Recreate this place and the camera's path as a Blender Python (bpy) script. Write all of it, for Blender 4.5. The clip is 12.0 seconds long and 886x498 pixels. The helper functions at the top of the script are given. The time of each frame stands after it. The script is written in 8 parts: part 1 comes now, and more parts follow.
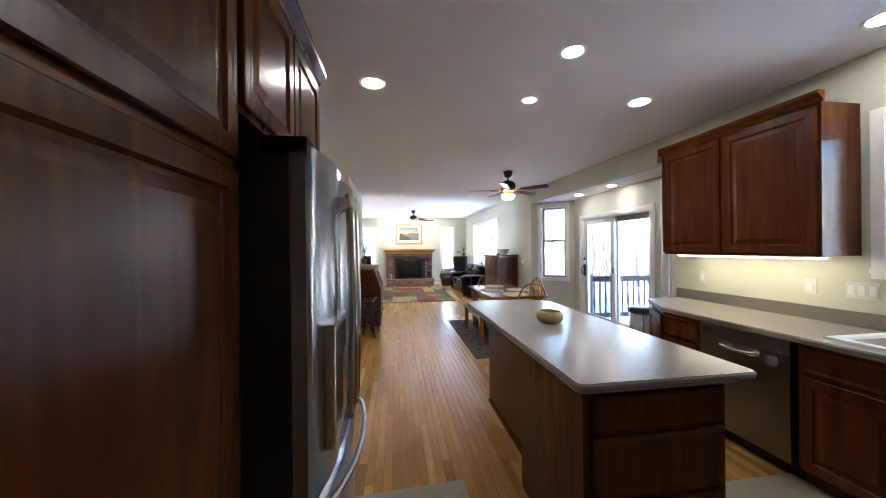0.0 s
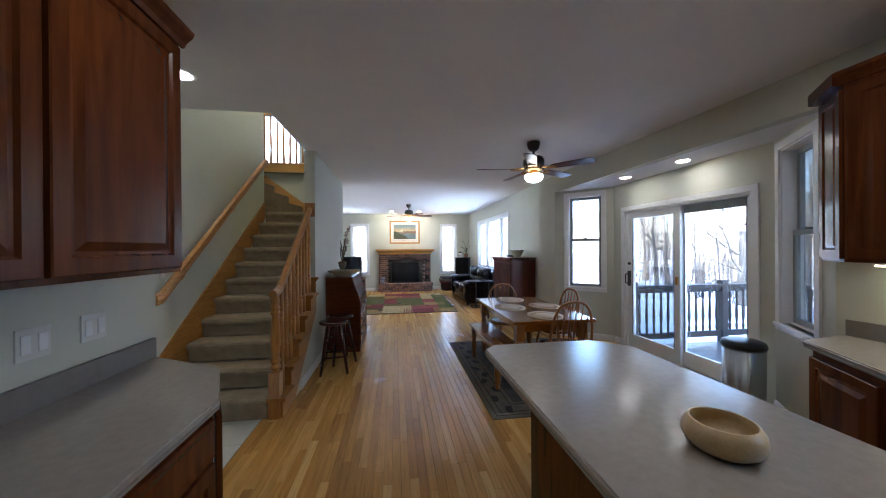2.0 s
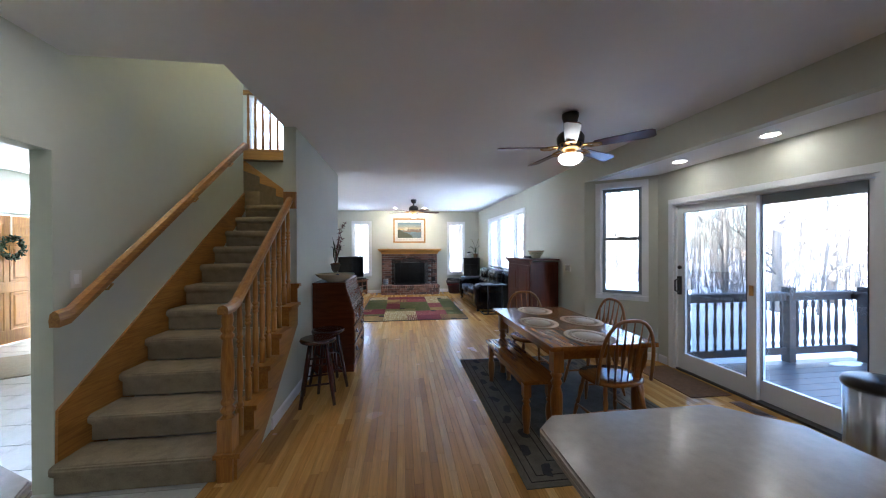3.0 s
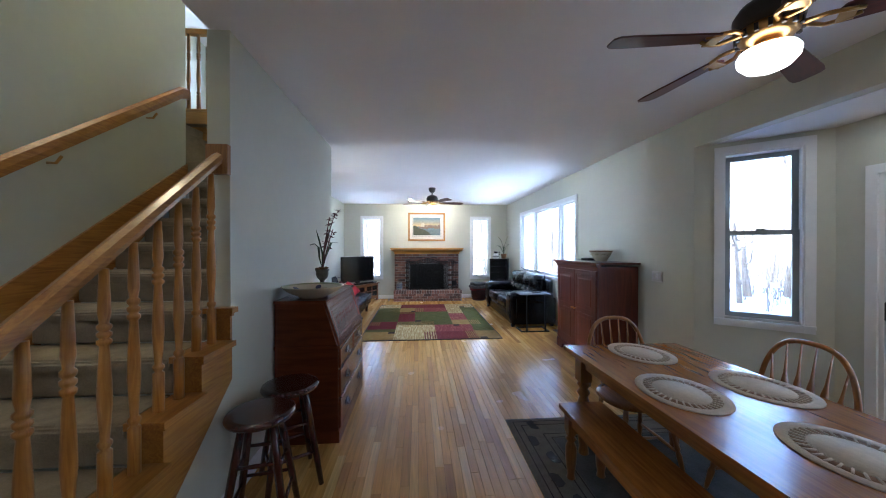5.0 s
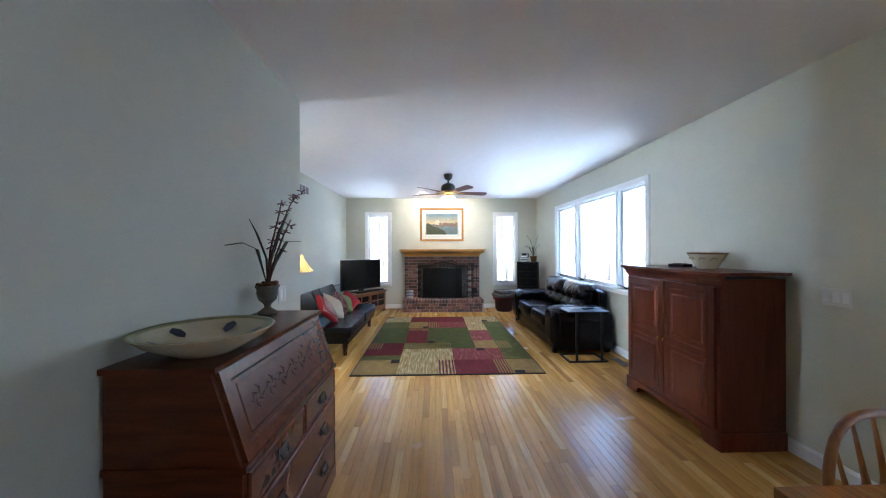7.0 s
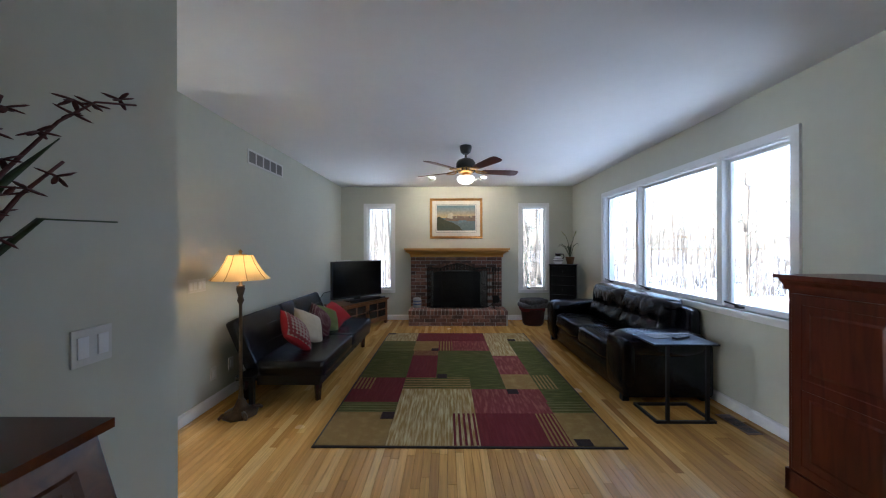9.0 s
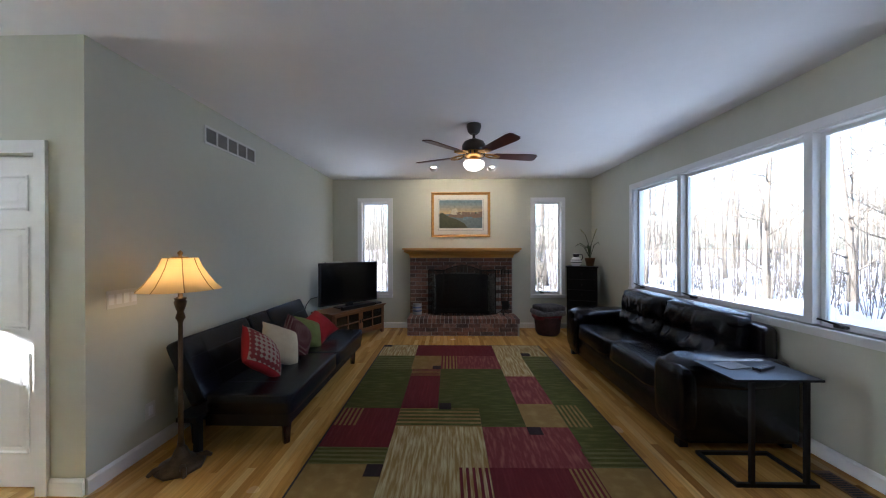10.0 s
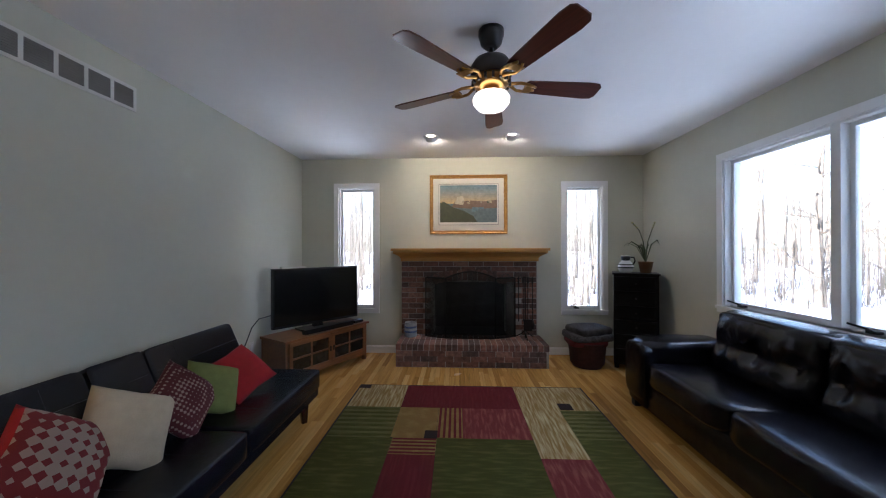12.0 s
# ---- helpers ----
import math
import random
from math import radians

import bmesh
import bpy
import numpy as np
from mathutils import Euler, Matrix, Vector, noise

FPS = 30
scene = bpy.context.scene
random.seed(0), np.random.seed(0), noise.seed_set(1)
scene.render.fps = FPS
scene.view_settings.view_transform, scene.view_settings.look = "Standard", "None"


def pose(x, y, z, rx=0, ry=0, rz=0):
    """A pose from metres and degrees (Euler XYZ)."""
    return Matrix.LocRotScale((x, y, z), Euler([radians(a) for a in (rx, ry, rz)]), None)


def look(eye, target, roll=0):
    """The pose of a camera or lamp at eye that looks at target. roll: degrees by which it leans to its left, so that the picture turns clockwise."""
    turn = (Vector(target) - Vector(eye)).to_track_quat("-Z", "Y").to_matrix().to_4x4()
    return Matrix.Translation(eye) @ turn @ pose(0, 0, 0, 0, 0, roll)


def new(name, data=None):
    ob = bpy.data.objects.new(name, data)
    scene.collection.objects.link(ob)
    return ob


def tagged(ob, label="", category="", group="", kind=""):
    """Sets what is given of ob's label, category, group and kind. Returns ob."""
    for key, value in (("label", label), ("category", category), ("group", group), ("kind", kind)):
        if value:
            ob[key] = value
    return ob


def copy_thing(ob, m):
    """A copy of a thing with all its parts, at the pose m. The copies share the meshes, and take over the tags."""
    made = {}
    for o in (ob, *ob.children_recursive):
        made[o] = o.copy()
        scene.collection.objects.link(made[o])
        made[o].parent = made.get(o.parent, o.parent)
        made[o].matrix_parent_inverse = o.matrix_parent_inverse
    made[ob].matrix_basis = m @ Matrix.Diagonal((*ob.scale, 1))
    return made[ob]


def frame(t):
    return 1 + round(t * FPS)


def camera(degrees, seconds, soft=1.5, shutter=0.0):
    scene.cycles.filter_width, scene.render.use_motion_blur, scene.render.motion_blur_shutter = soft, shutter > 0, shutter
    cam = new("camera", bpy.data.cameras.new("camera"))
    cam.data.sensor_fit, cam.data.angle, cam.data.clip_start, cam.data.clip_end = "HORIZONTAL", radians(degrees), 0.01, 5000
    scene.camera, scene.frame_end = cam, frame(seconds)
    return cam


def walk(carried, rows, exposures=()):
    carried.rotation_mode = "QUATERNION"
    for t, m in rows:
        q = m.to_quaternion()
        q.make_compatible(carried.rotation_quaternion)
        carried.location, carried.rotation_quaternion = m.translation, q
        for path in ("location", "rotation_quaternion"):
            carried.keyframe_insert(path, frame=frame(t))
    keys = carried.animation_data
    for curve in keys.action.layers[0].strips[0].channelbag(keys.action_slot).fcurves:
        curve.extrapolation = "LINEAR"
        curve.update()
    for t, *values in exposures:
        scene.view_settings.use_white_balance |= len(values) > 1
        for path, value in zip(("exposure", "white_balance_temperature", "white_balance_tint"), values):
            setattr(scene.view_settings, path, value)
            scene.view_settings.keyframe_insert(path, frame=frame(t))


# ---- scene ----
cam = camera(106.8, 12.0, 1.1)
PATH = [
    (0, (0.929, 0.351, 1.471), (1.215, 2.331, 1.47), -0.6),
    (0.5, (0.997, 0.711, 1.479), (1.281, 2.691, 1.475), -0.7),
    (1, (1.079, 1.097, 1.477), (1.364, 3.076, 1.475), -0.7),
    (1.5, (1.138, 1.485, 1.47), (1.421, 3.465, 1.468), -0.6),
    (2, (1.155, 1.875, 1.491), (1.44, 3.855, 1.487), -0.4),
    (2.5, (1.196, 2.297, 1.499), (1.473, 4.278, 1.491), -0.3),
    (3, (1.217, 2.687, 1.496), (1.467, 4.672, 1.489), -0.2),
    (5, (1.233, 4.235, 1.483), (1.384, 6.229, 1.473), -0.0),
    (5.5, (1.263, 4.592, 1.478), (1.39, 6.588, 1.472), -0.1),
    (6, (1.262, 4.943, 1.482), (1.372, 6.94, 1.475), 0.0),
    (6.5, (1.266, 5.273, 1.483), (1.36, 7.271, 1.479), -0.0),
    (7, (1.284, 5.638, 1.482), (1.339, 7.637, 1.48), -0.2),
    (9, (1.289, 7.086, 1.458), (1.267, 9.086, 1.457), -0.1),
    (9.5, (1.278, 7.434, 1.458), (1.249, 9.434, 1.456), -0.1),
    (10, (1.278, 7.797, 1.467), (1.238, 9.797, 1.462), -0.1),
    (10.5, (1.286, 8.167, 1.448), (1.237, 10.167, 1.445), -0.1),
    (11, (1.292, 8.533, 1.455), (1.239, 10.533, 1.453), -0.1),
    (11.5, (1.321, 8.897, 1.461), (1.254, 10.896, 1.457), -0.1),
    (12, (1.327, 9.247, 1.449), (1.241, 11.245, 1.454), -0.1),
]
walk(cam, [(t, look(eye, target, roll)) for t, eye, target, roll in PATH], [(0.0, 4.7, 5400, 12), (0.5, 4.6, 5350, 12), (1.0, 4.2, 5250, 12), (2.5, 3.9, 5100, 11), (5.0, 3.95, 4950, 11), (5.5, 4.05, 4900, 10), (7.0, 3.95, 5050, 9), (9.0, 2.85, 5350, 11), (10.0, 2.55, 5500, 13), (12.0, 2.65, 5450, 15)])

# ---- light ----
SUN_EL, SUN_AZ = radians(21.5), radians(248.5)
world = bpy.data.worlds.new("sky")
scene.world = world
world.use_nodes = True
wn = world.node_tree.nodes
sky = wn.new("ShaderNodeTexSky")
sky.sky_type, sky.sun_disc = "NISHITA", False
sky.sun_elevation, sky.sun_rotation = SUN_EL, SUN_AZ
sky.dust_density = 2.0
wn["Background"].inputs["Strength"].default_value = 0.15
world.node_tree.links.new(sky.outputs[0], wn["Background"].inputs[0])
sun = new("sun", bpy.data.lights.new("sun", "SUN"))
sun.data.energy, sun.data.angle, sun.data.color = 5.0, radians(0.5), (1.0, 0.93, 0.82)
sun.matrix_world = look((0, 0, 30), (-math.sin(SUN_AZ) * math.cos(SUN_EL), -math.cos(SUN_AZ) * math.cos(SUN_EL), 30 - math.sin(SUN_EL)))


def window_light(x, y, z, toward, w, h, watts, spread=85):
    """Light of the sunlit snow and sky through a window: a lamp outside the glass, aimed into the room."""
    ob = new("window_daylight", bpy.data.lights.new("window_daylight", "AREA"))
    ob.data.shape, ob.data.size, ob.data.size_y = "RECTANGLE", w, h
    ob.data.energy, ob.data.color, ob.data.spread = watts, (0.90, 0.96, 1.0), radians(spread)
    ob.matrix_world = look((x, y, z), (x + toward[0], y + toward[1], z + toward[2]))


window_light(4.42, 11.035, 1.30, (-1, 0, 1.1), 2.8, 0.8, 2.5)
window_light(4.45, 11.035, 2.0, (-1, 0, -1.1), 2.8, 0.7, 1.7)
window_light(-0.095, 14.40, 1.25, (0, -1, 1.1), 0.46, 0.8, 0.55)
window_light(3.075, 14.40, 1.25, (0, -1, 1.1), 0.46, 0.8, 0.55)
window_light(-1.3, 11.2, 4.2, (0, -1, 0), 1.9, 1.5, 4.2, 180)
window_light(-5.15, 8.66, 2.31, (1, 0, 0), 0.85, 0.34, 4.5, 180)
window_light(-5.15, 9.37, 1.17, (1, 0, 0), 0.26, 1.65, 4.5, 180)


# ---- materials ----
def mat(name, col, rough=0.5, metal=0.0, var=0.12, scale=6.0, bump=0.0, bscale=60.0, spec=0.5, coat=0.0, stretch=(1, 1, 1), emit=0.0, ecol=None):
    """A principled surface with colour variation at two scales and a fine relief, in world metres."""
    m = bpy.data.materials.new(name)
    m.use_nodes = True
    n, l = m.node_tree.nodes, m.node_tree.links
    b = n["Principled BSDF"]
    b.inputs["Roughness"].default_value, b.inputs["Metallic"].default_value = rough, metal
    b.inputs["Specular IOR Level"].default_value, b.inputs["Coat Weight"].default_value = spec, coat
    b.inputs["Coat Roughness"].default_value = 0.12
    geo = n.new("ShaderNodeTexCoord")
    mp = n.new("ShaderNodeMapping")
    mp.inputs["Scale"].default_value = stretch
    l.new(geo.outputs["Object"], mp.inputs[0])
    t1, t2 = n.new("ShaderNodeTexNoise"), n.new("ShaderNodeTexNoise")
    t1.inputs["Scale"].default_value, t2.inputs["Scale"].default_value = scale, scale * 9
    t1.inputs["Detail"].default_value = t2.inputs["Detail"].default_value = 4
    l.new(mp.outputs[0], t1.inputs[0]), l.new(mp.outputs[0], t2.inputs[0])
    add = n.new("ShaderNodeMath")
    add.operation = "MULTIPLY_ADD"
    add.inputs[1].default_value = 0.6
    l.new(t1.outputs[0], add.inputs[0])
    half = n.new("ShaderNodeMath")
    half.operation = "MULTIPLY"
    half.inputs[1].default_value = 0.4
    l.new(t2.outputs[0], half.inputs[0]), l.new(half.outputs[0], add.inputs[2])
    ramp = n.new("ShaderNodeValToRGB")
    lo = [max(0, c * (1 - var * 1.6)) for c in col]
    hi = [min(1, c * (1 + var * 1.6)) for c in col]
    ramp.color_ramp.elements[0].color, ramp.color_ramp.elements[1].color = (*lo, 1), (*hi, 1)
    ramp.color_ramp.elements[0].position, ramp.color_ramp.elements[1].position = 0.3, 0.7
    l.new(add.outputs[0], ramp.inputs[0]), l.new(ramp.outputs[0], b.inputs["Base Color"])
    if bump:
        t3, bp = n.new("ShaderNodeTexNoise"), n.new("ShaderNodeBump")
        t3.inputs["Scale"].default_value, t3.inputs["Detail"].default_value = bscale, 3
        bp.inputs["Strength"].default_value, bp.inputs["Distance"].default_value = bump, 0.004
        l.new(mp.outputs[0], t3.inputs[0]), l.new(t3.outputs[0], bp.inputs["Height"]), l.new(bp.outputs[0], b.inputs["Normal"])
    if emit:
        b.inputs["Emission Color"].default_value = (*(ecol or col), 1)
        b.inputs["Emission Strength"].default_value = emit
    return m


def wood(name, col, dark, rough=0.35, grain=(18, 18, 1.2), var=1.0, coat=0.0, spec=0.5):
    """Wood with a grain along local z (or as grain says)."""
    m = mat(name, col, rough, coat=coat, spec=spec)
    n, l = m.node_tree.nodes, m.node_tree.links
    co, mp, wv, ns = n.new("ShaderNodeTexCoord"), n.new("ShaderNodeMapping"), n.new("ShaderNodeTexNoise"), n.new("ShaderNodeTexNoise")
    mp.inputs["Scale"].default_value = grain
    l.new(co.outputs["Object"], mp.inputs[0])
    wv.inputs["Scale"].default_value, wv.inputs["Detail"].default_value, wv.inputs["Distortion"].default_value = 1.4, 6, 1.6
    l.new(mp.outputs[0], wv.inputs[0])
    rp = n.new("ShaderNodeValToRGB")
    rp.color_ramp.elements[0].color, rp.color_ramp.elements[1].color = (*dark, 1), (*col, 1)
    rp.color_ramp.elements[0].position, rp.color_ramp.elements[1].position = 0.5 - 0.22 * var, 0.5 + 0.16 * var
    l.new(wv.outputs[0], rp.inputs[0])
    info, hsv, mr = n.new("ShaderNodeObjectInfo"), n.new("ShaderNodeHueSaturation"), n.new("ShaderNodeMapRange")
    mr.inputs["To Min"].default_value, mr.inputs["To Max"].default_value = 0.85, 1.15
    l.new(info.outputs["Random"], mr.inputs["Value"]), l.new(mr.outputs[0], hsv.inputs["Value"])
    l.new(rp.outputs[0], hsv.inputs["Color"]), l.new(hsv.outputs[0], n["Principled BSDF"].inputs["Base Color"])
    bp = n.new("ShaderNodeBump")
    bp.inputs["Strength"].default_value, bp.inputs["Distance"].default_value = 0.04, 0.002
    l.new(wv.outputs[0], bp.inputs["Height"]), l.new(bp.outputs[0], n["Principled BSDF"].inputs["Normal"])
    return m


def plank_mat(name, island):
    """Oak strip flooring: every strip its own tone, grain along y."""
    m = bpy.data.materials.new(name)
    m.use_nodes = True
    n, l = m.node_tree.nodes, m.node_tree.links
    b = n["Principled BSDF"]
    geo = n.new("ShaderNodeNewGeometry")
    rnd = geo.outputs["Random Per Island"] if island else n.new("ShaderNodeObjectInfo").outputs["Random"]
    tone = n.new("ShaderNodeValToRGB")
    tone.color_ramp.elements[0].color = (0.35, 0.175, 0.045, 1)
    tone.color_ramp.elements[1].color = (0.68, 0.43, 0.15, 1)
    for p, c in ((0.12, (0.43, 0.22, 0.052, 1)), (0.5, (0.53, 0.285, 0.069, 1)), (0.8, (0.59, 0.335, 0.092, 1))):
        tone.color_ramp.elements.new(p).color = c
    l.new(rnd, tone.inputs[0])
    off, mp = n.new("ShaderNodeVectorMath"), n.new("ShaderNodeMapping")
    off.operation = "MULTIPLY_ADD"
    off.inputs[1].default_value = (1, 1, 1)
    sc = n.new("ShaderNodeVectorMath")
    sc.operation = "SCALE"
    sc.inputs[0].default_value = (3, 17, 5)
    l.new(rnd, sc.inputs["Scale"]), l.new(geo.outputs["Position"], off.inputs[0]), l.new(sc.outputs[0], off.inputs[2])
    mp.inputs["Scale"].default_value = (42, 2.2, 20)
    l.new(off.outputs[0], mp.inputs[0])
    ns = n.new("ShaderNodeTexNoise")
    ns.inputs["Scale"].default_value, ns.inputs["Detail"].default_value, ns.inputs["Distortion"].default_value = 1.0, 6, 1.2
    l.new(mp.outputs[0], ns.inputs[0])
    mr, mix = n.new("ShaderNodeMapRange"), n.new("ShaderNodeMix")
    mr.inputs["From Min"].default_value, mr.inputs["From Max"].default_value = 0.3, 0.68
    mr.inputs["To Min"].default_value, mr.inputs["To Max"].default_value = 0.76, 1.1
    l.new(ns.outputs[0], mr.inputs["Value"])
    mix.data_type, mix.blend_type = "RGBA", "MULTIPLY"
    mix.inputs["Factor"].default_value = 1.0
    l.new(tone.outputs[0], mix.inputs["A"]), l.new(mr.outputs[0], mix.inputs["B"]), l.new(mix.outputs["Result"], b.inputs["Base Color"])
    big, rr = n.new("ShaderNodeTexNoise"), n.new("ShaderNodeMapRange")
    big.inputs["Scale"].default_value = 2.5
    l.new(geo.outputs["Position"], big.inputs[0])
    rr.inputs["To Min"].default_value, rr.inputs["To Max"].default_value = 0.17, 0.32
    l.new(big.outputs[0], rr.inputs["Value"]), l.new(rr.outputs[0], b.inputs["Roughness"])
    bp = n.new("ShaderNodeBump")
    bp.inputs["Strength"].default_value, bp.inputs["Distance"].default_value = 0.15, 0.002
    l.new(ns.outputs[0], bp.inputs["Height"]), l.new(bp.outputs[0], b.inputs["Normal"])
    return m


def glass_mat(name, rough=0.0, col=(1, 1, 1)):
    m = bpy.data.materials.new(name)
    m.use_nodes = True
    b = m.node_tree.nodes["Principled BSDF"]
    b.inputs["Base Color"].default_value = (*col, 1)
    b.inputs["Roughness"].default_value, b.inputs["Transmission Weight"].default_value = rough, 1.0
    b.inputs["IOR"].default_value = 1.45
    return m


M_WALL = mat("wall_paint", (0.585, 0.585, 0.485), 0.6, var=0.02, scale=1.5, bump=0.06, bscale=220)
M_CEIL = mat("ceiling_paint", (0.84, 0.83, 0.83), 0.75, var=0.015, scale=1.2, bump=0.08, bscale=160)
M_WHITE = mat("white_trim", (0.84, 0.84, 0.83), 0.35, var=0.02, scale=4)
M_PLANK = plank_mat("oak_strip", False)
M_PLANKS = plank_mat("oak_strips", True)
M_GAP = mat("floor_gap", (0.14, 0.07, 0.028), 0.8)
M_TILE = mat("pale_tile", (0.55, 0.55, 0.52), 0.35, var=0.06, scale=5)
M_CHERRY = wood("cherry_cabinet", (0.108, 0.030, 0.0072), (0.060, 0.015, 0.0040), 0.24, (9, 9, 0.8), spec=0.2)
M_CHERRY_D = wood("cherry_shadow_line", (0.05, 0.015, 0.006), (0.03, 0.01, 0.004), 0.5)
M_OAK = wood("golden_oak", (0.42, 0.19, 0.030), (0.25, 0.095, 0.014), 0.33, (30, 30, 2.2), coat=0.2)
M_OAK_Y = wood("golden_oak_rail", (0.42, 0.19, 0.030), (0.25, 0.095, 0.014), 0.33, (30, 2.2, 30), coat=0.2)
M_OAK_X = wood("golden_oak_mantel", (0.60, 0.32, 0.075), (0.46, 0.22, 0.045), 0.36, (2.2, 30, 30), coat=0.15)
M_PINE = wood("honey_pine", (0.31, 0.122, 0.019), (0.18, 0.060, 0.009), 0.26, (22, 1.6, 22), coat=0.35)
M_PINE_V = wood("honey_pine_turned", (0.32, 0.128, 0.021), (0.19, 0.065, 0.010), 0.28, (22, 22, 1.6), coat=0.35)
M_DESK = wood("red_mahogany", (0.125, 0.030, 0.009), (0.075, 0.017, 0.005), 0.26, (12, 1.4, 12), spec=0.35)
M_ARMOIRE = wood("armoire_wood", (0.115, 0.023, 0.009), (0.065, 0.012, 0.005), 0.28, (12, 12, 1.2), spec=0.32)
M_STOOL = wood("dark_stool_wood", (0.055, 0.014, 0.010), (0.03, 0.008, 0.006), 0.22, (18, 18, 2), coat=0.3)
M_TVWOOD = wood("tv_stand_oak", (0.21, 0.085, 0.026), (0.12, 0.045, 0.014), 0.35, (2, 20, 20))
M_BLADE = wood("fan_blade", (0.10, 0.024, 0.016), (0.055, 0.013, 0.010), 0.3, (2, 22, 22))
M_STEEL = mat("brushed_steel", (0.43, 0.46, 0.50), 0.27, 1.0, var=0.04, scale=3, bump=0.02, bscale=40, stretch=(1, 1, 40))
sb = M_STEEL.node_tree.nodes["Principled BSDF"]
tg = M_STEEL.node_tree.nodes.new("ShaderNodeCombineXYZ")
tg.inputs[2].default_value = 1.0
M_STEEL.node_tree.links.new(tg.outputs[0], sb.inputs["Tangent"])
sb.inputs["Anisotropic"].default_value = 0.97
# dishwasher steel: the dark pantry it would reflect is put into the colour
M_STEEL_K = mat("dark_stainless", (0.20, 0.195, 0.19), 0.3, 1.0, var=0.05, scale=3, bump=0.02, bscale=40, stretch=(1, 40, 1))
M_STEEL_D = mat("handle_steel", (0.62, 0.59, 0.53), 0.22, 1.0, var=0.03)
M_BLACK = mat("black_plastic", (0.008, 0.008, 0.009), 0.35, var=0.1, spec=0.35)
M_SIDE = mat("fridge_side", (0.010, 0.010, 0.011), 0.5, var=0.2, bump=0.2, bscale=400)
M_SCREEN = mat("tv_screen", (0.006, 0.006, 0.007), 0.12, var=0.05)
M_COUNTER = mat("grey_taupe_laminate", (0.31, 0.275, 0.235), 0.25, var=0.06, scale=30, coat=0.1)
M_SPLASH = mat("grey_splash", (0.20, 0.18, 0.16), 0.35, var=0.06, scale=30)
M_CARPET = mat("beige_carpet", (0.30, 0.245, 0.17), 0.95, var=0.14, scale=14, bump=0.9, bscale=300, spec=0.1)
M_LEATHER = mat("black_leather", (0.0045, 0.0042, 0.0072), 0.26, var=0.1, scale=8, bump=0.6, bscale=11, spec=0.42)
for nd in M_LEATHER.node_tree.nodes:
    if nd.bl_idname == "ShaderNodeBump":
        nd.inputs["Distance"].default_value = 0.008
M_VINYL = mat("black_vinyl", (0.0045, 0.0048, 0.0085), 0.27, var=0.15, scale=8, bump=0.25, bscale=30, spec=0.30)
M_IRON = mat("black_iron", (0.012, 0.011, 0.010), 0.5, 0.3, var=0.2)
M_BRONZE = mat("dark_bronze", (0.06, 0.055, 0.05), 0.38, 0.6, var=0.1)
M_BRASS = mat("antique_brass", (0.46, 0.27, 0.085), 0.3, 1.0, var=0.12, scale=20)
M_GLASS = glass_mat("window_glass")
M_SASH = mat("grey_sash", (0.30, 0.33, 0.33), 0.45, var=0.03)


def screen_mat(name, cover):
    """Dark insect mesh: part of the light passes, the rest meets grey wire."""
    m = mat(name, (0.05, 0.055, 0.06), 0.7)
    m.node_tree.nodes["Principled BSDF"].inputs["Alpha"].default_value = cover
    return m


M_SCREEN_FINE = screen_mat("insect_screen", 0.45)
M_SCREEN_DENSE = screen_mat("dense_insect_screen", 0.72)
M_CREAM = mat("glazed_cream", (0.60, 0.53, 0.37), 0.25, var=0.06, scale=12, coat=0.3)
M_BOWL = mat("bowl_glaze", (0.52, 0.38, 0.19), 0.3, var=0.12, scale=14, coat=0.3)
M_OLIVE = mat("olive_glaze", (0.25, 0.26, 0.11), 0.3, var=0.2, scale=20)
M_NAVY = mat("navy_glaze", (0.02, 0.025, 0.08), 0.3)
M_STONE = mat("urn_stone", (0.16, 0.14, 0.11), 0.8, var=0.25, scale=22, bump=0.4, bscale=90)
M_MOSS = mat("dry_moss", (0.15, 0.08, 0.035), 0.95, var=0.4, scale=50, bump=0.8, bscale=120)
M_LEAF = mat("leaf_green", (0.045, 0.07, 0.025), 0.5, var=0.3, scale=15)
M_PETAL = mat("dark_petal", (0.10, 0.03, 0.025), 0.6, var=0.35, scale=40)
M_BUD = mat("pale_bud", (0.45, 0.45, 0.25), 0.6)
M_MORTAR = mat("mortar", (0.38, 0.35, 0.31), 0.9, var=0.15, scale=30, bump=0.6, bscale=140)
M_SOOT = mat("soot", (0.008, 0.007, 0.006), 0.9)
M_SNOW = mat("snow", (0.84, 0.86, 0.90), 0.8, var=0.03, scale=0.4, bump=0.5, bscale=1.5)
M_BARK = mat("bark", (0.15, 0.13, 0.105), 0.9, var=0.35, scale=5, bump=0.6, bscale=30, stretch=(1, 1, 0.25))
M_DECK = mat("deck_boards", (0.06, 0.06, 0.066), 0.35, var=0.2, scale=3, stretch=(6, 0.6, 1))
M_RAIL = mat("deck_rail", (0.04, 0.032, 0.03), 0.6, var=0.2, scale=8)
M_SIDING = mat("house_siding", (0.35, 0.36, 0.34), 0.7, var=0.05)
M_RUG_EDGE = mat("rug_binding", (0.02, 0.013, 0.012), 0.95)
M_MAT = mat("beige_mat", (0.40, 0.35, 0.26), 0.95, var=0.08, scale=25, bump=0.8, bscale=260)
M_DOORMAT = mat("brown_mat", (0.16, 0.085, 0.035), 0.95, var=0.2, scale=30, bump=0.9, bscale=260)
M_LAMP = mat("lamp_glow", (1, 0.93, 0.82), 0.5, emit=5.5, ecol=(1.0, 0.86, 0.66))
